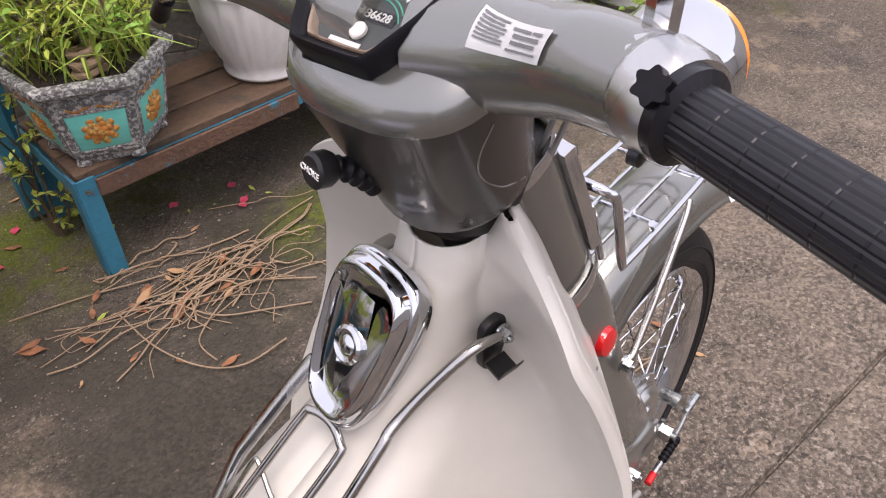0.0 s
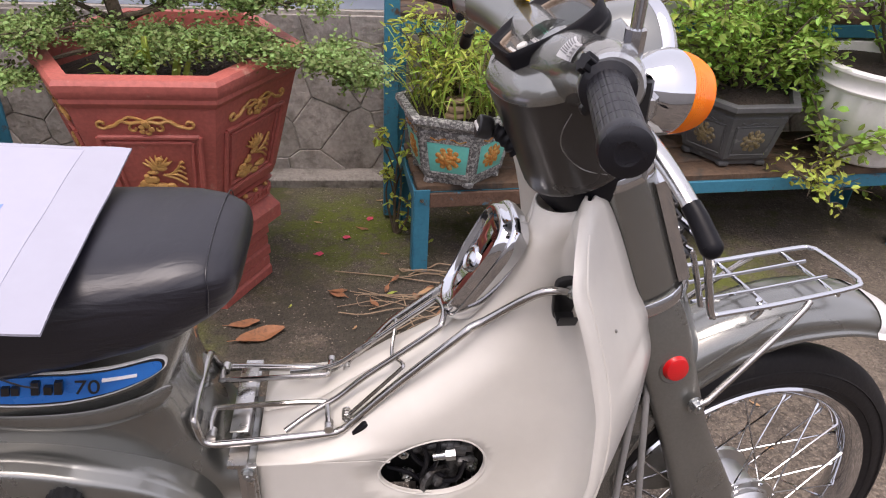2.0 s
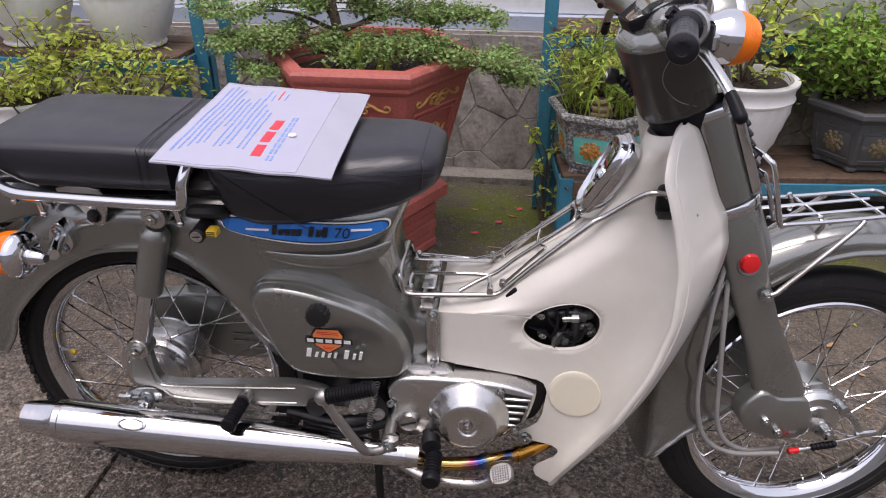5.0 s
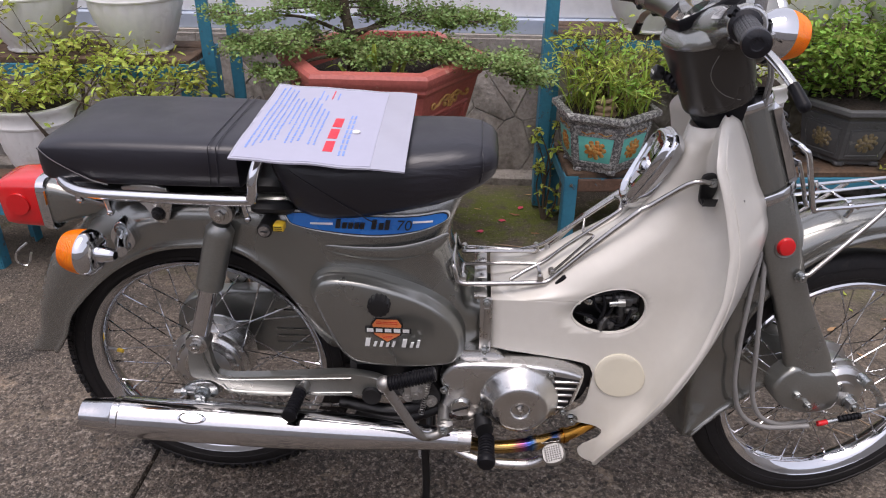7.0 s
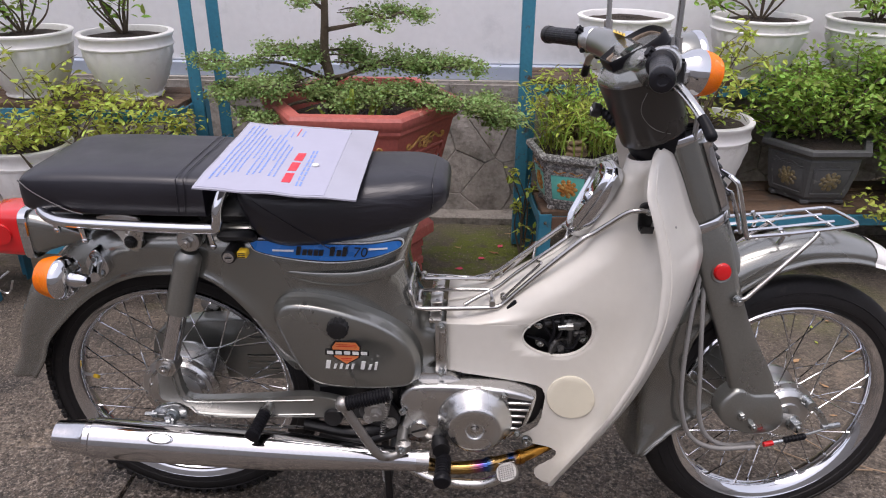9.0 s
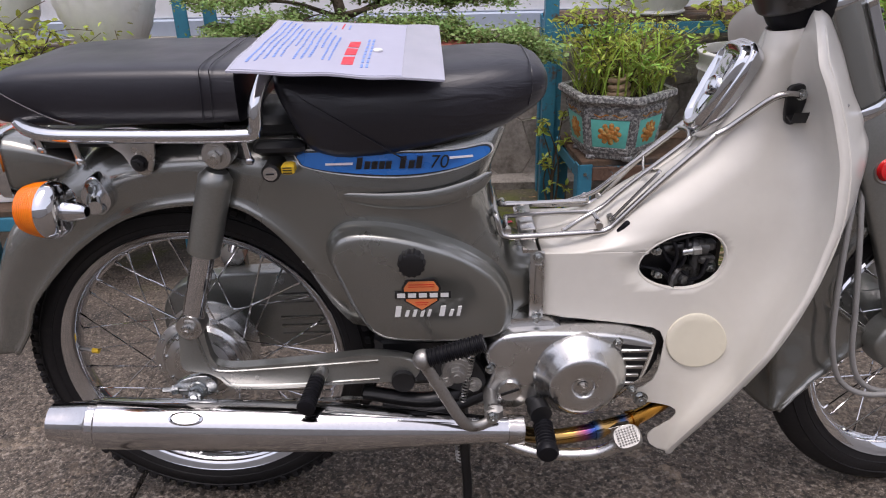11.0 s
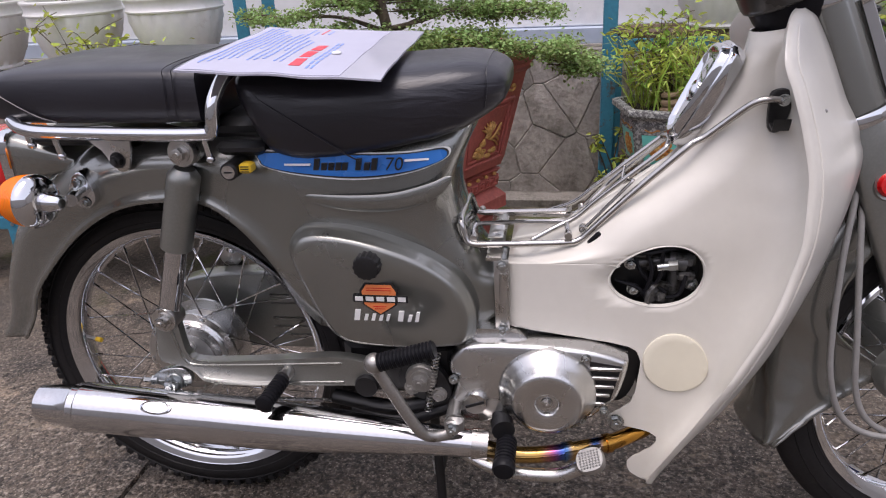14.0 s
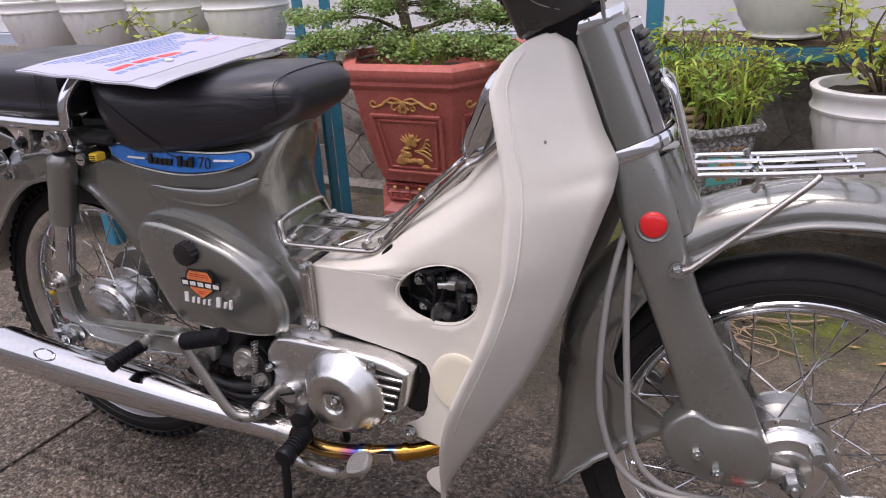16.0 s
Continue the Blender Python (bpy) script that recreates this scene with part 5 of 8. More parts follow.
def head_ring(c, rx, ry, k=40):
    fx = Vector((0.924, 0, 0.383))
    out = []
    for i in range(k):
        a = math.tau * i / k
        out.append(vec(c) + fx * (rx * math.copysign(abs(math.cos(a)) ** 0.8, math.cos(a))) + Vector((0, ry * (1.0 - 0.34 * (math.cos(a) + 1) / 2) * math.copysign(abs(math.sin(a)) ** 0.85, math.sin(a)), 0)))
    return out


TOPC, LOWC = Vector((0.930, 0, 0.817)), Vector((0.990, 0, 0.664))
g = Geo()
g.loft([head_ring(TOPC.lerp(LOWC, t), 0.036 + 0.006 * t, 0.042 + 0.018 * t) for t in (0.0, 0.3, 0.7, 1.0)], cap=False)
head = bp("head_cover", g, PAINT, None, "grey head cover between chrome bands", 60)
for nm, t0, t1, k in (("chrome_band", -0.05, 0.03, 1.05), ("chrome_band", 0.90, 1.00, 1.13)):
    g = Geo()
    g.loft([head_ring(TOPC.lerp(LOWC, t), (0.036 + 0.006 * t) * q, (0.042 + 0.018 * t) * q) for t, q in ((t0, k * 0.98), (t0 + 0.012, k), (t1 - 0.012, k), (t1, k * 0.98))], cap=False)
    bp(nm, g, CHROME, head)
g = Geo()
g.loft([head_ring(TOPC.lerp(LOWC, t), 0.034 + 0.006 * t, 0.039 + 0.018 * t) for t in (0.03, 0.05)])
bp("cover_inside", g, BLACK, head)
g = Geo()
NM = Matrix.Translation(TOPC.lerp(LOWC, 0.46) + Vector((0.029, 0, 0.012))) @ Matrix.Rotation(radians(90), 4, "Z") @ Matrix.Rotation(radians(-22.5), 4, "X")
g.prism(smooth_outline([(-0.027, 0.061), (0.027, 0.061), (0.032, 0.051), (0.037, -0.056), (0.031, -0.068), (-0.031, -0.068), (-0.037, -0.056), (-0.032, 0.051)], 4), -0.010, 0.004, 0.003, NM)
bp("nose_frame", g, CHROME, head, "chrome nose frame with black louvres")
g = Geo()
g.prism([(-0.025, 0.052), (0.025, 0.052), (0.030, -0.060), (-0.030, -0.060)], -0.0115, 0.0, 0.001, NM)
bp("nose_panel", g, BLACK, head)
for k in range(6):
    g = Geo()
    g.box((0, -0.013, 0.041 - k * 0.018), (0.050, 0.010, 0.010), 0.003, NM)
    bp("nose_louvre", g, BLACK, head)

# ---------- fork, fender, rack (steered) ----------
crown = Geo()
crown.loft([head_ring(LOWC + Vector((0.008, 0, -0.008)) + DN * t, 0.038 + 0.03 * t, 0.056 + 0.06 * t) for t in (0.0, 0.05, 0.10)], m=STEER)
bp("fork_crown", crown, PAINT)
for s in (-1, 1):
    F = STEER if s < 0 else STEER @ Matrix.Scale(-1, 4, (0, 1, 0))
    g = Geo()
    leg = [(0.972, 0.672, 0.030, 0.030, 0.054), (0.986, 0.643, 0.032, 0.036, 0.060), (0.998, 0.605, 0.0335, 0.042, 0.066), (1.011, 0.565, 0.0325, 0.046, 0.069), (1.027, 0.520, 0.0315, 0.049, 0.072), (1.045, 0.473, 0.0315, 0.050, 0.075), (1.064, 0.430, 0.034, 0.050, 0.077), (1.083, 0.388, 0.038, 0.050, 0.079), (1.100, 0.348, 0.042, 0.050, 0.081), (1.110, 0.318, 0.044, 0.050, 0.082)]
    rings = []
    for x, z, hw, y0, y1 in leg:
        rings.append([(x + 0.924 * hw * math.copysign(abs(math.cos(a)) ** 0.7, math.cos(a)), -(y0 + y1) / 2 - (y1 - y0) / 2 * math.copysign(abs(math.sin(a)) ** 0.6, math.sin(a)), z + 0.383 * hw * math.copysign(abs(math.cos(a)) ** 0.7, math.cos(a))) for a in (math.tau * k / 24 for k in range(24))])
    g.loft(rings, m=F)
    g.prism(smooth_outline([(1.058, 0.341), (1.040, 0.322), (1.035, 0.297), (1.055, 0.266), (1.093, 0.247), (1.134, 0.241), (1.163, 0.251), (1.171, 0.277), (1.160, 0.312), (1.144, 0.330), (1.10, 0.333), (1.075, 0.346)], 4), -0.087, -0.048, 0.009, F)
    fork = bp("fork_leg", g, PAINT_DULL, None, "grey pressed-steel leading-link fork leg", 50)
    g = Geo()
    bolt(g, (1.080, -0.088, 0.290), 0.008, 0.012, F)
    bp("link_bolt", g, ZINC, fork)
    g = Geo()
    bolt(g, (1.106, -0.088, 0.265), 0.008, 0.012, F)
    bp("link_bolt", g, ZINC, fork)
    g = Geo()
    RM = F @ Matrix.Translation((1.008, -0.066, 0.584)) @ Matrix.Rotation(radians(-8), 4, "X")
    g.rev([(0.0165, 0.010), (0.0165, -0.003), (0.0140, -0.0075), (0.008, -0.009)], 30, RM)
    bp("fork_reflector", g, RED_LENS, fork, "round red reflector")
    g = Geo()
    g.rev([(0.024, 0.012), (0.0235, 0.002), (0.020, -0.002), (0.016, -0.001)], 30, RM)
    bp("reflector_boss", g, PAINT, fork)
    g = Geo()
    g.tube([(1.040, -0.078, 0.531), (1.052, -0.080, 0.535), (1.066, -0.078, 0.546), (1.11, -0.072, 0.584), (1.168, -0.062, 0.633), (1.184, -0.057, 0.648)], 0.0042, 10, 4, m=F)
    bp("rack_stay", g, CHROME_WORN, fork)
    g = Geo()
    bolt(g, (1.040, -0.080, 0.531), 0.008, 0.010, F)
    bp("stay_bolt", g, ZINC, fork)
    g = Geo()
    g.tube([(1.10, -0.066, 0.275), (1.15, -0.068, 0.266), (1.197, -0.070, 0.258)], 0.015, 14, flat=0.5, m=F)
    bp("fork_link", g, ALLOY_DULL, fork)
    g = Geo()
    bolt(g, (1.197, -0.082, 0.258), 0.012, 0.020, F)
    g.tube([(1.197, -0.05, 0.258), (1.197, -0.092, 0.258)], 0.008, 12, m=F)
    bp("front_axle_nut", g, ZINC, fork)
g = Geo()
g.rev([(0.012, -0.060), (0.028, -0.058), (0.032, -0.050), (0.050, -0.047), (0.056, -0.043), (0.058, -0.030)], 40, STEER @ Matrix.Translation((1.195, 0, 0.258)))
bp("front_brake_plate", g, ALLOY, front)
g = Geo()
g.tube([(1.222, -0.06, 0.300), (1.222, -0.088, 0.300)], 0.010, 14, m=STEER)
g.tube([(1.222, -0.084, 0.300), (1.240, -0.088, 0.283), (1.262, -0.088, 0.250)], 0.0065, 10, 3, flat=0.6, m=STEER)
g.tube([(1.250, -0.090, 0.252), (1.285, -0.090, 0.256)], 0.006, 8, m=STEER)
bp("brake_arm", g, ZINC, front, "zinc front brake arm")
g = Geo()
g.tube([(1.145, -0.100, 0.232), (1.165, -0.100, 0.235)], 0.0045, 10, m=STEER)
g.tube([(1.165 + 0.0, -0.100, 0.235), (1.235, -0.094, 0.246), (1.262, -0.090, 0.250)], 0.0024, 8, m=STEER)
bp("brake_adjuster", g, ZINC, front)
g = Geo()
for k in range(6):
    g.tube([(1.170 + k * 0.007, -0.0995, 0.236 + k * 0.001), (1.174 + k * 0.007, -0.0995, 0.2366 + k * 0.001)], 0.0065, 10, m=STEER)
g.tube([(1.168, -0.0995, 0.2357), (1.212, -0.0995, 0.242)], 0.0045, 10, m=STEER)
bp("cable_boot", g, RUBBER, front)
g = Geo()
g.tube([(1.128, -0.101, 0.230), (1.146, -0.100, 0.232)], 0.0052, 10, m=STEER)
bp("cable_ring", g, RED_LENS, front, "small red cable ferrule")
for pts in ([(0.985, -0.055, 0.58), (0.972, -0.082, 0.50), (0.968, -0.10, 0.40), (0.975, -0.105, 0.32), (1.0, -0.105, 0.255), (1.05, -0.104, 0.226), (1.13, -0.101, 0.230)],
            [(0.993, -0.05, 0.58), (0.995, -0.080, 0.48), (1.003, -0.095, 0.38), (1.012, -0.10, 0.30), (1.035, -0.10, 0.25), (1.08, -0.09, 0.222), (1.14, -0.07, 0.215)]):
    g = Geo()
    g.tube(pts, 0.0045, 10, 6)
    bp("brake_cable", g, CABLE, None, "grey sheathed cable")

FC = Vector((1.198, 0, 0.250))
FEND = [(57, 0.362, 0.357), (58, 0.366, 0.354), (60, 0.371, 0.352), (62, 0.374, 0.351), (66, 0.378, 0.349), (75, 0.384, 0.345), (90, 0.384, 0.337), (105, 0.378, 0.327), (115, 0.375, 0.316), (127, 0.376, 0.303), (138, 0.369, 0.291), (147, 0.352, 0.274), (152, 0.342, 0.255), (155, 0.335, 0.222), (157, 0.331, 0.178), (160, 0.326, 0.158), (164, 0.319, 0.158), (170, 0.313, 0.180), (178, 0.309, 0.215), (184, 0.311, 0.252), (188, 0.316, 0.280), (191, 0.322, 0.304)]
g = Geo()
rings = []
for k in range(118):
    th = 57 + (9 * k / 18 if k < 18 else 9 + 125 * (k - 18) / 99)
    ro, ri = lerp_table(FEND, th)
    c, s_ = math.cos(radians(th)), math.sin(radians(th))
    end = min(1.0, (th - 56.9) / 9.1)
    wide = 0.058 * max(0.14, math.sqrt(1 - (1 - end) ** 2)) if th < 66 else 0.050 + 0.008 * max(0.0, (100 - th) / 34 if th < 100 else 0.0) + 0.012 * max(0.0, (th - 165) / 26)
    rings.append(full_ring(FC + Vector((c * ro, 0, s_ * ro)), FC + Vector((c * ri, 0, s_ * ri)), wide, n=12, lip=0.006, top=0.75 if th < 120 else 0.55))
g.loft(rings, cap=False, loop=False, m=STEER)
fender = bp("front_fender", g, PAINT, None, "grey front fender with a deep rear skirt", 50)
sol = fender.modifiers.new("thickness", "SOLIDIFY")
sol.thickness, sol.offset = 0.003, -1
g = Geo()
rings = []
for k in range(15):
    th = 57 + 15 * k / 14
    ro, ri = lerp_table(FEND, th)
    c, s_ = math.cos(radians(th)), math.sin(radians(th))
    end = min(1.0, (th - 56.9) / 9.1)
    wide = (0.058 * max(0.14, math.sqrt(1 - (1 - end) ** 2)) if th < 66 else 0.050 + 0.008 * (100 - th) / 34) + 0.0018
    lo = ri - 0.001
    full = full_ring(FC + Vector((c * (ro + 0.0018), 0, s_ * (ro + 0.0018))), FC + Vector((c * lo, 0, s_ * lo)), wide, n=12, lip=0.006, top=0.75)
    rings.append(full)
g.loft(rings, cap=False, loop=False, m=STEER)
bp("fender_tip", g, WHITE, fender, "white painted fender tip")

g = Geo()
g.tube([(1.050, -0.052, 0.640), (1.060, -0.055, 0.644), (1.14, -0.055, 0.648), (1.247, -0.052, 0.656), (1.262, -0.045, 0.658), (1.266, -0.03, 0.659), (1.266, 0.03, 0.659), (1.262, 0.045, 0.658), (1.247, 0.052, 0.656), (1.14, 0.055, 0.648), (1.060, 0.055, 0.644), (1.050, 0.052, 0.640)], 0.0036, 10, 4, m=STEER)
rack = bp("front_rack", g, CHROME, None, "chrome rod luggage rack over the front fender")
for y in (-0.02, 0.02):
    g = Geo()
    g.tube([(1.045, y, 0.642), (1.14, y, 0.648), (1.235, y, 0.655)], 0.0028, 8, m=STEER)
    bp("rack_rod", g, CHROME, rack)
for x, z in ((1.225, 0.656), (1.13, 0.650)):
    g = Geo()
    g.tube([(x, -0.056, z - 0.006), (x, 0.056, z - 0.006)], 0.0028, 8, m=STEER)
    bp("rack_rod", g, CHROME, rack)
g = Geo()
g.tube([(1.056, -0.052, 0.640), (1.046, -0.055, 0.655), (1.022, -0.055, 0.735), (1.014, -0.050, 0.748), (1.008, -0.035, 0.754), (1.008, 0.035, 0.754), (1.014, 0.050, 0.748), (1.022, 0.055, 0.735), (1.046, 0.055, 0.655), (1.056, 0.052, 0.640)], 0.0048, 10, 4, m=STEER)
bp("rack_hoop", g, CHROME, rack)
g = Geo()
g.tube([(1.052, -0.030, 0.642), (1.026, -0.030, 0.712), (1.020, -0.024, 0.720), (1.020, 0.024, 0.720), (1.026, 0.030, 0.712), (1.052, 0.030, 0.642)], 0.0038, 10, 4, m=STEER)
bp("rack_hoop", g, CHROME, rack)
for y in (-0.05, 0.05):
    g = Geo()
    g.tube([(1.115, y, 0.655), (1.122, y, 0.640), (1.118, y * 0.9, 0.625)], 0.004, 8, 3, m=STEER)
    bp("rack_foot", g, CHROME, rack)

# ---------- headset, handlebar (steered) ----------
def ov(c, rx, ry, tilt, k=32, p=0.75, q=0.75):
    ct, st = math.cos(radians(tilt)), math.sin(radians(tilt))
    out = []
    for i in range(k):
        a = math.tau * i / k
        u = rx * math.copysign(abs(math.cos(a)) ** p, math.cos(a))
        out.append((c[0] + u * ct, ry * math.copysign(abs(math.sin(a)) ** q, math.sin(a)), c[2] + u * st))
    return out


HS = STEER @ Matrix.Translation((0, 0.009, -0.009))
g = Geo()
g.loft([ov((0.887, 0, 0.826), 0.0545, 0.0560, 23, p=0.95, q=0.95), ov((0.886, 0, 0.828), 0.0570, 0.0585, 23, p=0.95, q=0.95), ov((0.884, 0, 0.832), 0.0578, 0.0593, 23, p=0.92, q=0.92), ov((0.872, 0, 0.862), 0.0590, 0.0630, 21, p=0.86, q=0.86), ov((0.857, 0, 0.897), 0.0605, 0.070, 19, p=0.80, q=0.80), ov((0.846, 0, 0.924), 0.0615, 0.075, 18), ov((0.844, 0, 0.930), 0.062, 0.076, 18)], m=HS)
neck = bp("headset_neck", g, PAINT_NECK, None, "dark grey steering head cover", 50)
g = Geo()
g.loft([ov((0.898, 0, 0.798), 0.0430, 0.0440, 23, p=0.95, q=0.95), ov((0.893, 0, 0.811), 0.0490, 0.0500, 23, p=0.95, q=0.95), ov((0.887, 0, 0.8270), 0.0520, 0.0530, 23, p=0.95, q=0.95)], m=HS)
bp("neck_seal", g, RUBBER, neck)


def on_neck(z, deg):
    """A point on the outside of the neck at a height and an angle from the front."""
    x, rx, ry, tilt, p = lerp_table([(0.830, 0.886, 0.0570, 0.0585, 23, 0.95), (0.862, 0.872, 0.0590, 0.0630, 21, 0.86), (0.897, 0.857, 0.0605, 0.070, 19, 0.80), (0.924, 0.846, 0.0615, 0.075, 18, 0.75)], z)
    c, w = math.cos(radians(deg)), math.sin(radians(deg))
    u = rx * math.copysign(abs(c) ** p, c)
    return (x + u * math.cos(radians(tilt)), ry * math.copysign(abs(w) ** p, w), z + u * math.sin(radians(tilt)))


g = Geo()
g.tube([on_neck(0.915, 262), on_neck(0.90, 250), on_neck(0.885, 246), on_neck(0.868, 249), on_neck(0.852, 260), on_neck(0.838, 276)], 0.0007, 6, 5, m=HS)
bp("mould_line", g, PAINT_DULL, neck)
for dy in (0.0, 0.010):
    g = Geo()
    g.tube([(0.862, -0.088 + dy, 0.925), (0.903, -0.078 + dy, 0.908), (0.930, -0.058 + dy, 0.868), (0.940, -0.036 + dy, 0.815)], 0.0023, 8, 6, m=STEER)
    bp("control_cable", g, CABLE, neck, "sheathed control cable")
g = Geo()
g.tube([(0.905, 0, 0.76), (0.86, 0, 0.86)], 0.035, 18, m=STEER)
bp("steering_stem", g, BLACK, neck)
g = Geo()
g.loft([ov((0.844, 0, 0.929), 0.061, 0.078, 18), ov((0.844, 0, 0.936), 0.063, 0.080, 19), ov((0.847, 0, 0.954), 0.062, 0.078, 22), ov((0.852, 0, 0.962), 0.056, 0.070, 24), ov((0.858, 0, 0.969), 0.045, 0.056, 26), ov((0.861, 0, 0.972), 0.02, 0.03, 26)], m=HS)
ARM = [(0.846, -0.020, 0.934), (0.846, -0.065, 0.941), (0.840, -0.10, 0.949), (0.830, -0.13, 0.957), (0.818, -0.166, 0.961)]
head_top = bp("headset_top", g, PAINT, None, "glossy grey handlebar shell", 60)
for s in (-1, 1):
    F = STEER if s < 0 else STEER @ Matrix.Scale(-1, 4, (0, 1, 0))
    g = Geo()
    g.tube(ARM, lambda t: 0.038 - 0.013 * t ** 0.7, 20, 5, m=F)
    bp("handlebar_arm", g, PAINT, head_top, "", 60)
    g = Geo()
    a, b = Vector((0.804, -0.184, 0.963)), Vector((0.759, -0.303, 0.960))
    dd = (b - a).normalized()
    n_rib = 22
    side = dd.cross(Vector((0, 0, 1))).normalized()
    upv = side.cross(dd)
    rings = []
    for t, r in ((0.0, 0.017), (0.0, 0.0212), (0.05, 0.0212), (0.07, 0.0158), *[(0.07 + 0.138 * q + d, r) for q in range(1, 6) for d, r in ((-0.006, 0.0158), (0.0, 0.0154), (0.006, 0.0158))], (0.885, 0.0158), (0.895, 0.0172), (0.975, 0.0176), (1.0, 0.0165), (1.014, 0.0130), (1.020, 0.008), (1.016, 0.0065), (1.016, 0.002)):
        ring = []
        for k in range(n_rib * 4):
            rr = r - (0.0006 if (k % 4 == 0 and abs(r - 0.0158) < 1e-5) else 0)
            an = math.tau * k / (n_rib * 4)
            ring.append(a.lerp(b, t) + (side * math.cos(an) + upv * math.sin(an)) * rr)
        rings.append(ring)
    g.loft(rings, m=F)
    grip = bp("hand_grip", g, GRIP, None, "black ribbed rubber hand grip", 25)
    g = Geo()
    g.tube([(0.8195, -0.162, 0.962), (0.8175, -0.166, 0.962), (0.814, -0.172, 0.962), (0.8095, -0.180, 0.962), (0.8065, -0.186, 0.962)], lambda t: 0.0232 + 0.0020 * min(1.0, 4 * t) - 0.002 * max(0.0, t - 0.75) * 4, 26, 3, m=F)
    g.tube([(0.8215, -0.158, 0.961), (0.8190, -0.163, 0.9615)], 0.0246, 26, m=F)
    g.box((0.838, -0.172, 0.944), (0.03, 0.026, 0.03), 0.008, F)
    bp("grip_housing", g, ALLOY, grip, "cast alloy throttle and switch housing")
    g = Geo()
    g.rev([(0.0050, 0.002), (0.0050, -0.003), (0.003, -0.004)], 14, F @ Matrix.Translation((0.795, -0.172, 0.943)))
    bp("housing_screw", g, BLACK, grip)
    g = Geo()
    KM = F @ Matrix.Translation((0.788, -0.179, 0.979)) @ Matrix.Scale(0.64, 4) @ Matrix.Rotation(radians(-55), 4, "Y") @ Matrix.Rotation(radians(90), 4, "X")
    star = []
    for k in range(40):
        an = math.tau * k / 40
        star.append(((0.0112 + 0.0018 * math.cos(an * 6)) * math.cos(an), (0.0112 + 0.0018 * math.cos(an * 6)) * math.sin(an)))
    g.prism(star, -0.010, 0.007, 0.003, KM)
    bp("star_knob", g, RUBBER, grip, "black star-shaped adjuster knob")
    g = Geo()
    back = STEER.inverted()
    lv = [back @ vec(p) for p in ((0.856, -0.178, 0.948), (0.861, -0.205, 0.946), (0.868, -0.234, 0.938), (0.876, -0.260, 0.926), (0.882, -0.278, 0.915), (0.887, -0.294, 0.903))]
    g.tube(lv[:5], lambda t: 0.0090 - 0.0025 * t, 12, 5, flat=0.7, m=F)
    lever = bp("brake_lever", g, ALLOY, None, "alloy brake lever with a black rubber tip")
    g = Geo()
    g.tube([lv[3].lerp(lv[4], 0.45)] + lv[4:], lambda t: 0.0072 + 0.0010 * t ** 2, 12, 4, m=F)
    g.ball(lv[5], 0.0083, 12, F)
    bp("lever_tip", g, RUBBER, lever)
    g = Geo()
    g.box((0.832, -0.182, 0.948), (0.022, 0.012, 0.045), 0.005, F)
    bp("lever_bracket", g, BLACK, lever)
    # mirror stalk
    g = Geo()
    g.tube([(0.836, -0.155, 0.970), (0.836, -0.158, 1.03), (0.834, -0.165, 1.10), (0.830, -0.185, 1.20)], 0.0050, 10, 4, m=F)
    stalk = bp("mirror_stalk", g, CHROME, None, "chrome mirror stalk")
    g = Geo()
    g.tube([(0.836, -0.155, 0.968), (0.836, -0.1565, 0.998)], 0.0085, 8, m=F)
    bp("stalk_nut", g, CHROME, stalk)
    # front indicator
    IM = F @ Matrix.Translation((0.862, -0.150, 0.948)) @ Matrix.Rotation(radians(-82), 4, "Z") @ Matrix.Rotation(radians(-10), 4, "X") @ Matrix.Diagonal((0.84, 0.72, 0.84, 1))
    g = Geo()
    g.rev([(0.010, -0.048), (0.017, -0.044), (0.026, -0.024), (0.036, -0.006), (0.0405, 0.008), (0.0415, 0.018), (0.038, 0.020)], 40, IM)
    find = bp("front_indicator", g, CHROME, None, "chrome front indicator with an orange lens")
    g = Geo()
    ribs = [(0.039, 0.014), (0.0395, 0.018)]
    for k in range(13):
        r = 0.0392 - 0.0075 * (k / 12) ** 2.2
        ribs += [(r, 0.0195 + k * 0.0031), (r + 0.0010, 0.0205 + k * 0.0031), (r, 0.0216 + k * 0.0031)]
    g.rev(ribs + [(0.027, 0.0605), (0.01, 0.0615)], 40, IM)
    bp("lens", g, ORANGE, find, "ribbed orange lens")
    g = Geo()
    g.tube([(0.830, -0.160, 0.958), (0.830, -0.150, 0.958), (0.832, -0.13, 0.954)], 0.012, 12, 3, m=F)
    bp("indicator_stem", g, CHROME, find)

# instrument
MM = STEER @ Matrix.Translation((0.8385, 0.021, 0.9690)) @ Matrix.Rotation(radians(-90), 4, "Z") @ Matrix.Rotation(radians(-58), 4, "X")


def dial(k, y, kz=None):
    pts = smooth_outline([(-0.028, 0.050), (0.028, 0.050), (0.050, 0.034), (0.056, 0.008), (0.051, -0.016), (0.038, -0.044), (0.032, -0.0540), (0.023, -0.058), (-0.023, -0.058), (-0.032, -0.0540), (-0.038, -0.044), (-0.051, -0.016), (-0.056, 0.008), (-0.050, 0.034)], 4)
    return [(x * k, y, z * (kz or k)) for x, z in pts]


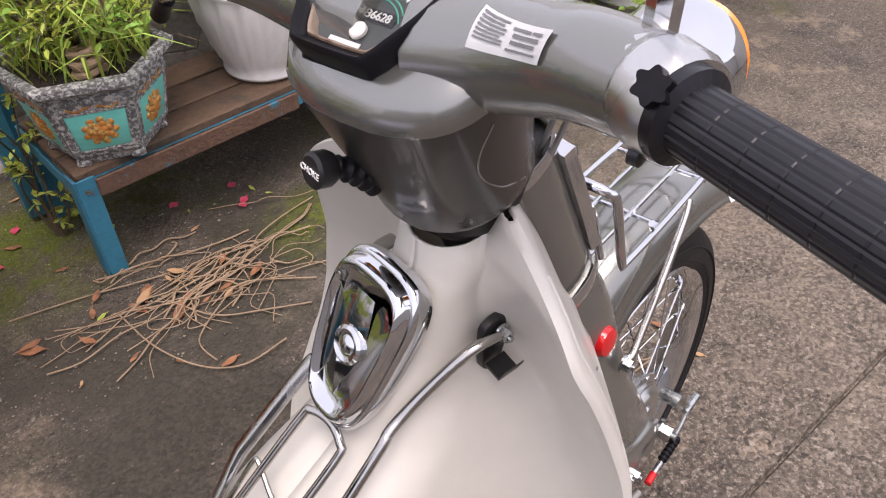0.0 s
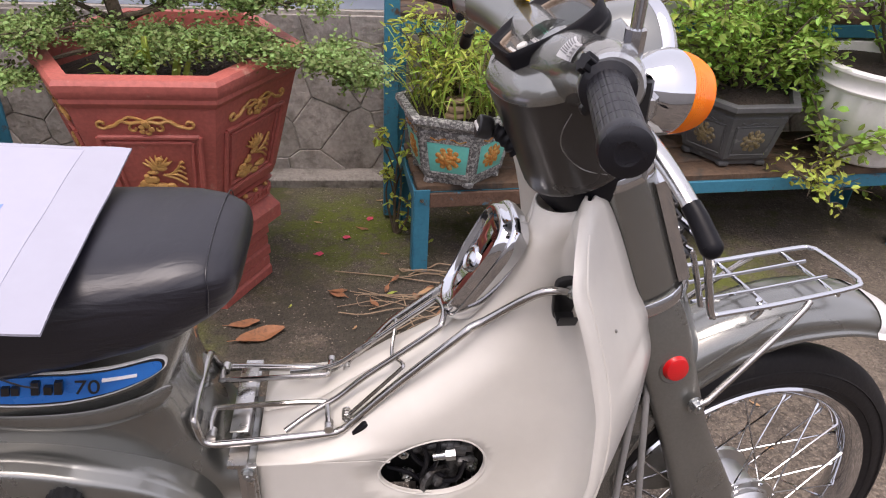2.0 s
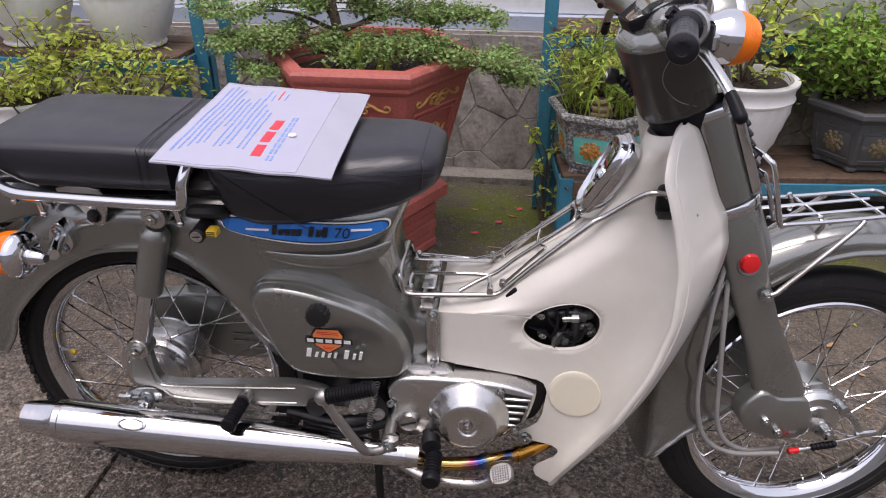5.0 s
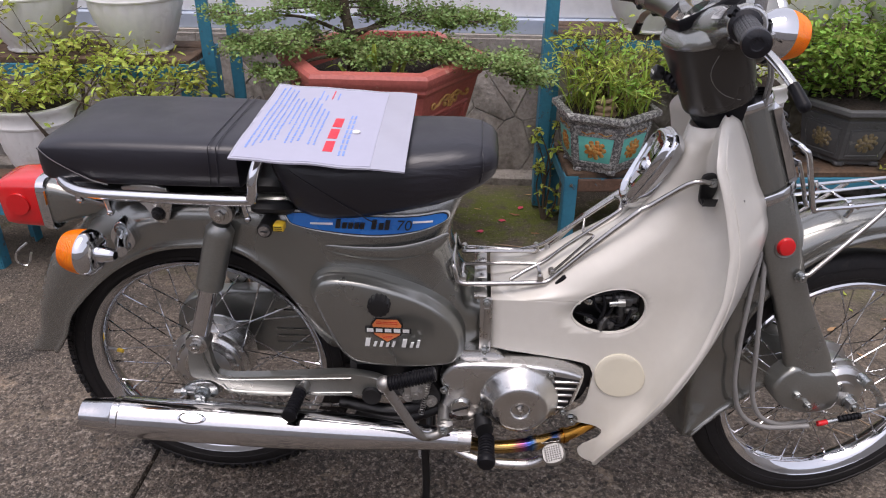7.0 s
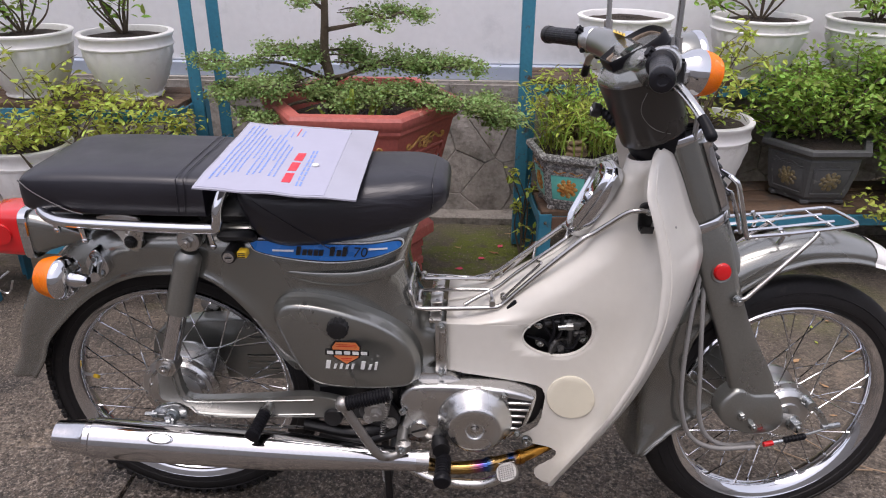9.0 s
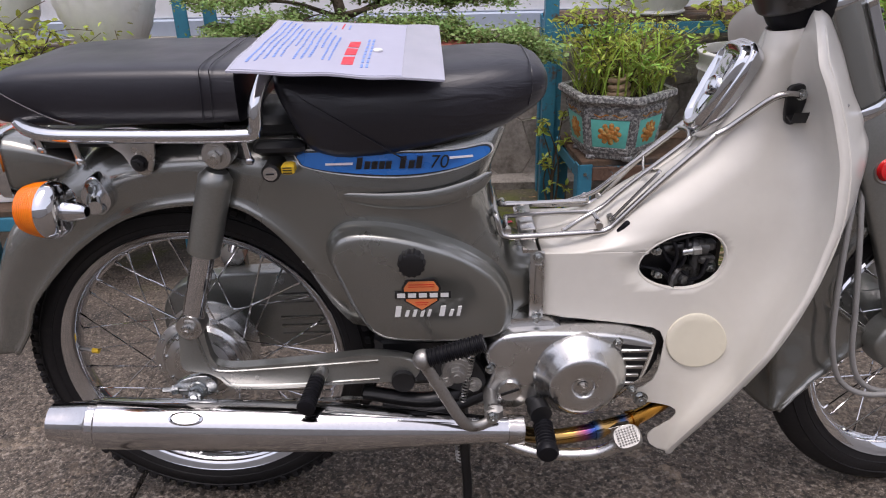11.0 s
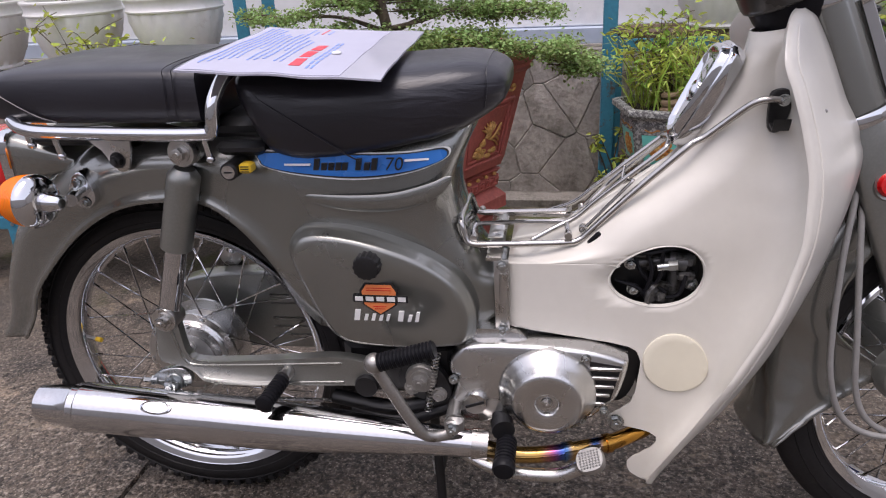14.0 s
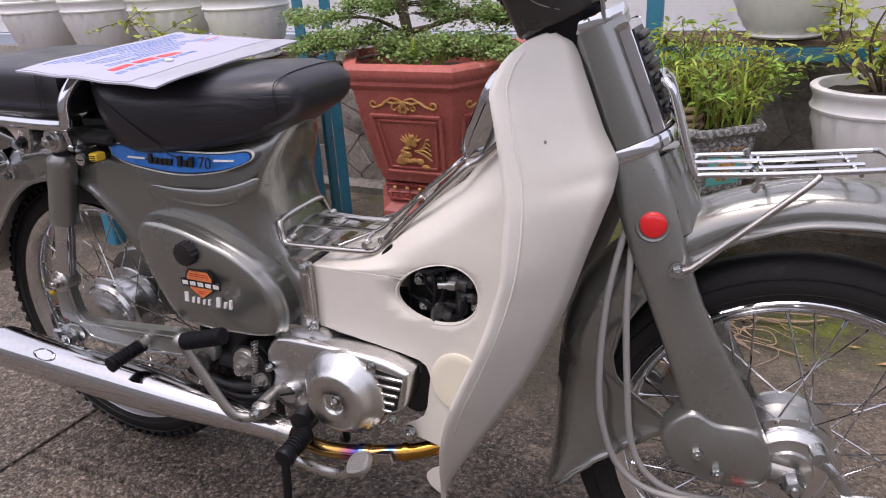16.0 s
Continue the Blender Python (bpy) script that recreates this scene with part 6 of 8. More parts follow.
g = Geo()
g.loft([dial(0.94, 0.030), dial(0.985, 0.022), dial(1.01, 0.0165), dial(1.01, 0.0145), dial(0.985, 0.013), dial(0.985, 0.001), dial(0.97, -0.003), dial(0.945, -0.0045), dial(0.92, -0.003), dial(0.90, 0.000), dial(0.87, 0.0015), dial(0.83, 0.004), dial(0.80, 0.009), dial(0.2, 0.010)], m=MM)
meter = bp("speedometer", g, RUBBER, None, "speedometer in a black rubber surround", 40)
g = Geo()
g.loft([dial(0.83, 0.0035), dial(0.815, 0.002), dial(0.79, 0.003), dial(0.76, 0.0078), dial(0.755, 0.009)], cap=False, m=MM)
bp("dial_bezel", g, AGED_PLASTIC, meter, "yellowed plastic bezel")
DIAL = material("dial_face", (0.055, 0.062, 0.060), 0.45)
g = Geo()
g.loft([dial(0.78, 0.0084), dial(0.05, 0.0080)], m=MM)
bp("dial_face", g, DIAL, meter)
FACE_M = MM @ Matrix.Translation((0, 0.0078, 0))
HUB = Vector((0.006, 0, -0.034))
g = Geo()
g.add([(HUB.x - 0.002, -0.003, HUB.z - 0.0035), (HUB.x + 0.0025, -0.003, HUB.z + 0.003), (-0.0190, -0.003, -0.0205), (-0.0196, -0.003, -0.0215), (HUB.x - 0.002, -0.002, HUB.z - 0.0035), (HUB.x + 0.0025, -0.002, HUB.z + 0.003), (-0.0190, -0.002, -0.0205), (-0.0196, -0.002, -0.0215)], [(0, 1, 2, 3), (7, 6, 5, 4), (0, 4, 5, 1), (1, 5, 6, 2), (2, 6, 7, 3), (3, 7, 4, 0)], FACE_M)
g.rev([(0.0056, -0.001), (0.0056, -0.003), (0.0045, -0.004), (0.002, -0.004)], 20, FACE_M @ Matrix.Translation(HUB))
bp("needle", g, WHITE, meter)
for k in range(11):
    g = Geo()
    a = radians(176 - k * 17)
    g.box((0.0, -0.0004, 0.0345 - 0.001 * (k % 2)), (0.0011, 0.0006, 0.006 - 0.002 * (k % 2)), m=FACE_M @ Matrix.Translation(HUB) @ Matrix.Rotation(math.pi / 2 - a, 4, "Y"))
    bp("scale_mark", g, WHITE, meter)
GREEN = material("green_print", (0.05, 0.42, 0.27), 0.4)
for r, a0, a1 in ((0.0245, 30, 100), (0.0275, 40, 150)):
    g = Geo()
    g.tube([(HUB.x + r * math.cos(radians(a)), -0.0004, HUB.z + r * math.sin(radians(a))) for a in range(a0, a1, 6)], 0.0005, 6, m=FACE_M)
    bp("scale_arc", g, GREEN, meter)
g = Geo()
g.box((0.010, -0.0002, -0.0215), (0.0300, 0.0006, 0.0085), m=FACE_M)
bp("odometer", g, INK, meter)
letters("136628", 0.0078, WHITE, BASE @ FACE_M @ Matrix.Translation((0.010, -0.0008, -0.0215)) @ UP, "odometer_reading", meter, "white odometer figures")
letters("0", 0.0085, WHITE, BASE @ FACE_M @ Matrix.Translation((-0.0135, -0.0006, -0.0305)) @ UP, "dial_number", meter)
g = Geo()
g.box((0.0, -0.0003, -0.0425), (0.025, 0.0006, 0.0030), m=FACE_M)
bp("dial_bar", g, WHITE, meter)
g = Geo()
g.loft([dial(0.815, 0.0032), dial(0.05, 0.0022)], cap=False, m=MM)
glass = bp("dial_glass", g, CLEAR, meter)
glass.visible_shadow = False

# headlamp
g = Geo()
HM = STEER @ Matrix.Translation((0.900, 0.006, 0.934)) @ Matrix.Rotation(radians(-90), 4, "Z") @ Matrix.Scale(0.72, 4)
g.rev([(0.03, -0.055), (0.060, -0.035), (0.074, 0.0), (0.079, 0.035), (0.078, 0.045)], 44, HM)
hl = bp("headlamp", g, PAINT, None, "grey headlamp shell with a chrome rim", 50)
g = Geo()
g.rev([(0.079, 0.040), (0.083, 0.046), (0.083, 0.056), (0.076, 0.064), (0.072, 0.060), (0.074, 0.045)], 44, HM, closed=True)
bp("headlamp_rim", g, CHROME, hl)
g = Geo()
g.rev([(0.074, 0.052), (0.060, 0.066), (0.035, 0.074), (0.005, 0.077)], 40, HM)
bp("headlamp_glass", g, CLEAR, hl)

# choke knob with its writing, warning sticker, yellow sticker
g = Geo()
CM = Matrix.Translation((0.782, 0.021, 0.855)) @ Matrix.Rotation(radians(-90), 4, "Z") @ Matrix.Rotation(radians(-14), 4, "X")
g.tube([(0, 0.05, -0.002), (0, 0.0, 0)], 0.006, 12, m=CM)
g.rev([(0.0105, 0.008), (0.0125, 0.004), (0.0125, -0.006), (0.010, -0.008)], 24, CM)
choke = bp("choke_knob", g, BLACK, None, "black choke knob with white lettering")
letters("CHOKE", 0.0062, WHITE, BASE @ CM @ Matrix.Translation((0, -0.0085, 0)) @ UP, "choke_lettering", choke)
g = Geo()
g.tube([(0.001 * k, 0.010 + 0.0045 * k, -0.0010 * k - 0.0001 * k * k) for k in range(8)], lambda t: 0.0072 + 0.0045 * t + 0.0009 * math.sin(t * 27), 16, 3, m=CM)
bp("choke_boot", g, RUBBER, choke, "folded black rubber boot")


ARM_LINE = spline(ARM, 5)


def on_arm(u, v, lift=0.0):
    """A place on the sticker that is wrapped round the handlebar arm: u along it, v across it."""
    u = 0.34 + 0.84 * u
    a, b = Vector((0.835, -0.043, 0.944)).lerp(Vector((0.816, -0.104, 0.958)), u), Vector((0.858, -0.046, 0.956)).lerp(Vector((0.834, -0.113, 0.973)), u)
    p = a.lerp(b, 0.02 + 0.50 * v)
    i = min(range(len(ARM_LINE)), key=lambda k: abs(ARM_LINE[k].y - p.y))
    r = 0.038 - 0.013 * (i / (len(ARM_LINE) - 1)) ** 0.7
    way = (ARM_LINE[min(i + 1, len(ARM_LINE) - 1)] - ARM_LINE[i - 1]).normalized()
    d = p - ARM_LINE[i]
    d -= way * d.dot(way)
    return ARM_LINE[i] + way * (p - ARM_LINE[i]).dot(way) + d.normalized() * (r + 0.0009 + lift)


def arm_patch(u0, v0, u1, v1, lift, nu=8, nv=4):
    return Geo().loft([[on_arm(u0 + (u1 - u0) * i / nu, v0 + (v1 - v0) * j / nv, lift) for j in range(nv + 1)] for i in range(nu + 1)], cap=False, loop=False, m=STEER)


STICKER = material("grey_white_sticker", (0.55, 0.55, 0.55), 0.3, 0.0, 0.2, 0.05, 20, 100, 0.0)
PRINT = material("grey_print", (0.15, 0.15, 0.155), 0.4)
bp("warning_sticker", arm_patch(0, 0, 1, 1, 0.0, 14, 8), STICKER, head_top, "white warning sticker with black print")
for k in range(7):
    bp("sticker_bar", arm_patch(0.05, 0.30 + k * 0.095, 0.46 - 0.05 * (k % 3 == 2), 0.350 + k * 0.095, 0.0006, 5, 1), PRINT, head_top)
for k, (u0, u1) in enumerate(((0.53, 0.94), (0.56, 0.90), (0.56, 0.92), (0.53, 0.78), (0.80, 0.93))):
    v = (0.22, 0.42, 0.60, 0.78, 0.78)[k]
    bp("sticker_bar", arm_patch(u0, v, u1, v + (0.10 if k in (1, 2) else 0.07), 0.0006, 5, 1), PRINT, head_top)
g = Geo()
YM = STEER @ Matrix.Translation((0.835, 0.090, 0.9815)) @ Matrix.Rotation(radians(70), 4, "Z") @ Matrix.Rotation(radians(18), 4, "X")
g.box((0, 0, 0), (0.045, 0.022, 0.001), 0.0003, YM)
bp("yellow_sticker", g, YELLOW, head_top, "yellow sticker with black print")
for k in range(3):
    g = Geo()
    g.box((0, 0.006 - k * 0.006, 0.0009), (0.03, 0.002, 0.0006), m=YM)
    bp("sticker_bar", g, INK, head_top)

# ---------- the yard ----------
def level(x, y):
    """Height of the yard."""
    yy = max(-2.5, min(y, 1.7))
    return -0.023 - 0.035 * yy


def ground_material():
    """Stained rough concrete with gravelly speckle and moss."""
    m = material("yard_concrete", (0.100, 0.080, 0.063), 0.88, 0.0, 0.0, 0.42, 2.6, 55, 0.35, (0.035, 0.030, 0.026), (0.50, 0.66), rvary=0.08)
    n, l = m.node_tree.nodes, m.node_tree.links
    p = n["Principled BSDF"]
    before = p.inputs["Base Color"].links[0].from_socket
    co = n.new("ShaderNodeTexCoord")

    def noise_mask(scale, lo, hi, detail=6, rough=0.6):
        t = n.new("ShaderNodeTexNoise")
        t.inputs["Scale"].default_value, t.inputs["Detail"].default_value, t.inputs["Roughness"].default_value = scale, detail, rough
        l.new(co.outputs["Object"], t.inputs["Vector"])
        r = n.new("ShaderNodeMapRange")
        r.inputs[1].default_value, r.inputs[2].default_value = lo, hi
        l.new(t.outputs[0], r.inputs[0])
        return r.outputs[0]

    def mix(fac, a, c):
        x = n.new("ShaderNodeMix")
        x.data_type = "RGBA"
        l.new(fac, x.inputs[0])
        l.new(a, x.inputs[6])
        x.inputs[7].default_value = (*c, 1)
        return x.outputs[2]

    def times(a, b):
        x = n.new("ShaderNodeMath")
        x.operation = "MULTIPLY"
        l.new(a, x.inputs[0])
        l.new(b, x.inputs[1])
        return x.outputs[0]
    out = mix(noise_mask(190, 0.61, 0.69, 3), before, (0.33, 0.275, 0.215))
    out = mix(noise_mask(75, 0.62, 0.72, 3), out, (0.30, 0.255, 0.205))
    out = mix(noise_mask(105, 0.55, 0.64, 5), out, (0.022, 0.019, 0.016))
    out = mix(noise_mask(330, 0.64, 0.69, 2), out, (0.44, 0.38, 0.31))
    out = mix(noise_mask(24, 0.66, 0.72, 4), out, (0.030, 0.026, 0.021))
    out = mix(noise_mask(7, 0.56, 0.68, 8, 0.7), out, (0.24, 0.185, 0.135))
    out = mix(noise_mask(3.4, 0.56, 0.70, 9, 0.75), out, (0.040, 0.034, 0.027))
    out = mix(noise_mask(1.9, 0.57, 0.70, 9, 0.75), out, (0.215, 0.175, 0.135))
    sep, band, band2 = n.new("ShaderNodeSeparateXYZ"), n.new("ShaderNodeMapRange"), n.new("ShaderNodeMapRange")
    l.new(co.outputs["Object"], sep.inputs[0])
    band.inputs[1].default_value, band.inputs[2].default_value = 0.45, 1.15
    l.new(sep.outputs[1], band.inputs[0])
    band2.inputs[1].default_value, band2.inputs[2].default_value = 0.55, -0.05
    l.new(sep.outputs[1], band2.inputs[0])
    out = mix(times(noise_mask(95, 0.525, 0.62, 5), band2.outputs[0]), out, (0.25, 0.214, 0.178))
    out = mix(times(noise_mask(74, 0.53, 0.63, 6), band2.outputs[0]), out, (0.045, 0.039, 0.033))
    out = mix(times(noise_mask(5.0, 0.40, 0.62, 8, 0.7), band.outputs[0]), out, (0.085, 0.072, 0.052))
    out = mix(times(noise_mask(140, 0.65, 0.70, 3), band.outputs[0]), out, (0.36, 0.31, 0.24))
    out = mix(times(noise_mask(3.2, 0.53, 0.64, 9, 0.75), band.outputs[0]), out, (0.060, 0.064, 0.014))
    # damp dark stain between the motorcycle and the pots
    for (px, py), reach in (((0.45, 0.72), 0.52), ((0.85, 0.68), 0.45), ((1.2, 1.0), 0.35)):
        away, fade = n.new("ShaderNodeVectorMath"), n.new("ShaderNodeMapRange")
        away.operation = "DISTANCE"
        away.inputs[1].default_value = (px, py, level(px, py))
        l.new(co.outputs["Object"], away.inputs[0])
        fade.inputs[1].default_value, fade.inputs[2].default_value = reach, reach * 0.4
        l.new(away.outputs["Value"], fade.inputs[0])
        out = mix(times(noise_mask(5.0, 0.34, 0.56, 9, 0.72), fade.outputs[0]), out, (0.050, 0.043, 0.031))
    # moss that grows in damp patches by the wall
    for (px, py), reach in (((0.60, 1.36), 0.36), ((1.75, 1.05), 0.30), ((-0.05, 1.35), 0.35), ((1.30, 0.95), 0.20), ((0.15, 0.75), 0.18)):
        away, fade = n.new("ShaderNodeVectorMath"), n.new("ShaderNodeMapRange")
        away.operation = "DISTANCE"
        away.inputs[1].default_value = (px, py, level(px, py))
        l.new(co.outputs["Object"], away.inputs[0])
        fade.inputs[1].default_value, fade.inputs[2].default_value = reach, reach * 0.35
        l.new(away.outputs["Value"], fade.inputs[0])
        out = mix(times(noise_mask(9.0, 0.40, 0.54, 9, 0.7), fade.outputs[0]), out, (0.095, 0.115, 0.012))
    # paler ground round x 2.1, y 0.25, broken up by noise
    away, fade = n.new("ShaderNodeVectorMath"), n.new("ShaderNodeMapRange")
    away.operation = "DISTANCE"
    away.inputs[1].default_value = (2.1, 0.25, 0.0)
    l.new(co.outputs["Object"], away.inputs[0])
    fade.inputs[1].default_value, fade.inputs[2].default_value = 1.1, 0.3
    l.new(away.outputs["Value"], fade.inputs[0])
    out = mix(times(noise_mask(6.0, 0.34, 0.62, 9, 0.75), fade.outputs[0]), out, (0.185, 0.150, 0.114))
    # exposed aggregate: single stones of their own tone, proud of the paste
    cells, tone = n.new("ShaderNodeTexVoronoi"), n.new("ShaderNodeMapRange")
    cells.inputs["Scale"].default_value, cells.inputs["Randomness"].default_value = 150, 1.0
    l.new(co.outputs["Object"], cells.inputs["Vector"])
    split = n.new("ShaderNodeSeparateColor")
    l.new(cells.outputs["Color"], split.inputs[0])
    tone.inputs[1].default_value, tone.inputs[2].default_value, tone.inputs[3].default_value, tone.inputs[4].default_value = 0.0, 1.0, 0.50, 1.40
    l.new(split.outputs[0], tone.inputs[0])
    grain = n.new("ShaderNodeVectorMath")
    grain.operation = "SCALE"
    l.new(out, grain.inputs[0])
    l.new(tone.outputs[0], grain.inputs["Scale"])
    blend = n.new("ShaderNodeMix")
    blend.data_type = "RGBA"
    wide = n.new("ShaderNodeMapRange")
    wide.inputs[1].default_value, wide.inputs[2].default_value, wide.inputs[3].default_value, wide.inputs[4].default_value = 0.9, 0.2, 0.35, 0.95
    l.new(sep.outputs[1], wide.inputs[0])
    l.new(wide.outputs[0], blend.inputs[0])
    l.new(out, blend.inputs[6])
    l.new(grain.outputs[0], blend.inputs[7])
    l.new(blend.outputs[2], p.inputs["Base Color"])
    bmp = n.new("ShaderNodeBump")
    bmp.inputs["Strength"].default_value, bmp.inputs["Distance"].default_value = 0.8, 0.004
    bmp.invert = True
    l.new(cells.outputs["Distance"], bmp.inputs["Height"])
    l.new(p.inputs["Normal"].links[0].from_socket, bmp.inputs["Normal"])
    l.new(bmp.outputs[0], p.inputs["Normal"])
    return m


xs = sorted(set([-60, -25, -10, -5, -3.5] + [round(-3 + 0.05 * k, 3) for k in range(160)] + [-0.206, -0.202, -0.199, -0.195, 6, 8, 12, 25, 60]))
ys = sorted(set([-60, -25, -10, -5, -3.2] + [round(-2.5 + 0.05 * k, 3) for k in range(93)] + [-0.168, -0.164, -0.161, -0.157, 2.4, 4, 8, 25, 60]))
g = Geo()
verts = []
for y in ys:
    for x in xs:
        z = level(x, y) + 0.006 * noise.noise(Vector((x * 1.7, y * 1.7, 0))) + 0.0022 * noise.noise(Vector((x * 9, y * 9, 3)))
        if x in (-0.202, -0.199) and y < 0.9:
            z -= 0.010
        if y in (-0.164, -0.161) and x > -0.199:
            z -= 0.010
        verts.append((x, y, z))
w_ = len(xs)
g.add(verts, [(j * w_ + i, j * w_ + i + 1, (j + 1) * w_ + i + 1, (j + 1) * w_ + i) for j in range(len(ys) - 1) for i in range(w_ - 1)])
tagged(part("ground", g, ground_material(), fix=False), "stained rough concrete yard with moss and joints", "ground", kind="structure")

STONE = material("wall_stone", (0.36, 0.33, 0.30), 0.85, 0.0, 0.0, 0.34, 8, 70, 0.22, (0.19, 0.175, 0.15), (0.48, 0.68), each=0.16)
KERB = material("kerb_concrete", (0.235, 0.215, 0.19), 0.88, 0.0, 0.0, 0.3, 9, 90, 0.25, (0.11, 0.10, 0.08), (0.5, 0.66))
MORTAR = material("wall_mortar", (0.36, 0.335, 0.30), 0.9, 0.0, 0.0, 0.25, 10, 80, 0.2)
RENDERED = material("white_wall_paint", (0.80, 0.80, 0.81), 0.6, 0.0, 0.0, 0.04, 2.5, 40, 0.05, (0.58, 0.59, 0.60), (0.55, 0.8))
BLUISH = material("pale_blue_paint", (0.42, 0.48, 0.58), 0.6, 0.0, 0.0, 0.06, 3, 40, 0.05)
g = Geo()
g.box((0.5, 1.86, 0.20), (9.0, 0.22, 0.64))
wall = tagged(part("wall_north", g, MORTAR), "low garden wall faced with irregular grey stones", "wall", kind="structure")
g = Geo()
g.box((0.5, 1.88, 1.13), (9.0, 0.16, 1.10), 0.004)
tagged(part("wall_upper", g, RENDERED), "white painted wall above the stone base", "wall", kind="structure")
g = Geo()
g.box((0.5, 1.868, 0.548), (9.0, 0.19, 0.060), 0.004)
tagged(part("trim", g, BLUISH), "pale blue painted band under the white wall", "trim", kind="structure")
g = Geo()
g.box((0.5, 1.715, -0.075), (9.0, 0.09, 0.07), 0.012)
tagged(part("kerb", g, KERB), "low concrete kerb at the wall foot", "kerb", kind="structure")
# unseen plain walls, added to close the yard; height and tone steer its light
PLAIN = material("plain_render", (0.44, 0.42, 0.395), 0.8, 0.0, 0.0, 0.08, 1.5, 30, 0.05)
for nm, c, s in (("wall_south", (0.5, -4.2, 1.0), (13.0, 0.2, 2.2)), ("wall_west", (-5.9, -1.1, 1.3), (0.2, 6.0, 2.8)), ("wall_east", (6.9, -1.1, 1.3), (0.2, 6.0, 2.8))):
    g = Geo()
    g.box(c, s)
    tagged(part(nm, g, PLAIN), "plain unseen wall added to close the yard", "wall", kind="structure")

# ---------- plant stands ----------
BLUE_IRON = material("blue_painted_iron", (0.035, 0.20, 0.30), 0.5, 0.0, 0.0, 0.18, 8, 80, 0.1, (0.10, 0.055, 0.035), (0.60, 0.68))
PLANK = material("weathered_plank", (0.115, 0.072, 0.045), 0.8, 0.0, 0.0, 0.35, 5, 70, 0.25, (0.05, 0.042, 0.035), (0.52, 0.66))


def stand(name, label, x0, x1, y, depth, top, yaw, planks=3, posts=0.0, legs=((0, 0), (1, 0), (0, 1), (1, 1)), brace=True):
    """Angle-iron stand with planks: its front edge starts at x0, y and runs to x1 with a small yaw."""
    m = Matrix.Translation((x0, y, 0)) @ Matrix.Rotation(radians(yaw), 4, "Z")
    root = thing(name, label, "plant stand", "plant stands", at=(x0, y, level(x0, y)))
    inv = Matrix.Translation((-x0, -y, -level(x0, y)))
    length = x1 - x0

    def p(nm, g, mat):
        return part(nm, g.moved(inv @ m), mat, root)
    for v, yy in ((0, 0.0), (1, depth)):
        g = Geo()
        g.box((length / 2, yy, top - 0.030), (length, 0.006, 0.040), 0.002)
        g.box((length / 2, yy + (0.016 if v == 0 else -0.016), top - 0.013), (length - 0.002, 0.034, 0.005), 0.001)
        p("rail", g, BLUE_IRON)
    for u in (0, 1):
        g = Geo()
        g.box((u * length, depth / 2, top - 0.030), (0.006, depth, 0.040), 0.002)
        p("end_rail", g, BLUE_IRON)
    for u, v in legs:
        x, yy = u * length, v * depth
        foot = level(x0 + x, y + yy) - 0.004
        high = top + (posts if v else 0.0)
        g = Geo()
        sx, sy = (1 if u == 0 else -1), (1 if v == 0 else -1)
        g.box((x + sx * 0.02, yy - sy * 0.004, (foot + high) / 2), (0.042, 0.005, high - foot), 0.001)
        g.box((x - sx * 0.002, yy + sy * 0.018, (foot + high) / 2), (0.005, 0.042, high - foot), 0.001)
        p("leg", g, BLUE_IRON)
        g = Geo()
        g.rev([(0.006, -0.003), (0.006, 0.0), (0.003, 0.002)], 10, Matrix.Translation((x + sx * 0.018, yy - sy * 0.008, top - 0.03)))
        p("leg_bolt", g, ZINC)
    wide = depth / planks
    for k in range(planks):
        g = Geo()
        g.box((length / 2, (k + 0.5) * wide, top - 0.001 - 0.002 * (k % 2)), (length - 0.012, wide - 0.010, 0.022), 0.003)
        p("plank", g, PLANK)
    return root


stand("plant_stand", "low blue iron plant stand with weathered wooden planks", 0.797, 2.42, 1.105, 0.30, 0.208, 4.5)
stand("plant_stand", "tall blue iron plant stand behind the low one", 0.745, 2.62, 1.46, 0.22, 0.585, 2.0, posts=0.0, legs=((0, 0), (1, 0), (0, 1), (1, 1)))
stand("plant_stand", "blue iron plant stand carrying white fluted pots", -1.95, -0.425, 1.115, 0.27, 0.553, 0.0, legs=((0, 0), (1, 0), (0, 1), (1, 1)))
stand("plant_stand", "low blue iron plant stand with planter pots", -1.95, -0.42, 0.82, 0.23, 0.195, 0.0, legs=((0, 0), (0.60, 0), (0, 1), (0.60, 1)))
PLANK_EDGE = material("rusty_board_edge", (0.13, 0.075, 0.05), 0.8, 0.0, 0.0, 0.35, 9, 90, 0.25, (0.045, 0.19, 0.27), (0.60, 0.66))
low = next(ob for ob in bpy.data.objects if ob.name == "plant_stand")
g = Geo()
g.box((0.30, -0.008, 0.178), (0.52, 0.010, 0.046), 0.003, Matrix.Translation((0, 0, -level(0.797, 1.105))) @ Matrix.Rotation(radians(4.5), 4, "Z"))
part("edge_board", g, PLANK_EDGE, low, "rusty brown edge board with blue paint remains")
g = Geo()
g.box((0.742, 1.452, 0.47), (0.045, 0.045, 1.06), 0.003)
tagged(part("iron_post", g, BLUE_IRON), "blue painted iron post beside the plant stand", "post")
for x, y, h in ((-0.335, 1.30, 0.90), (-0.405, 1.24, 0.92)):
    g = Geo()
    z0 = level(x, y) - 0.003
    g.box((x, y, (z0 + h) / 2), (0.042, 0.008, h - z0), 0.002)
    g.box((x - 0.017, y + 0.02, (z0 + h) / 2), (0.006, 0.042, h - z0), 0.001)
    tagged(part("iron_post", g, BLUE_IRON), "blue painted angle-iron post beside the plant stand", "post")

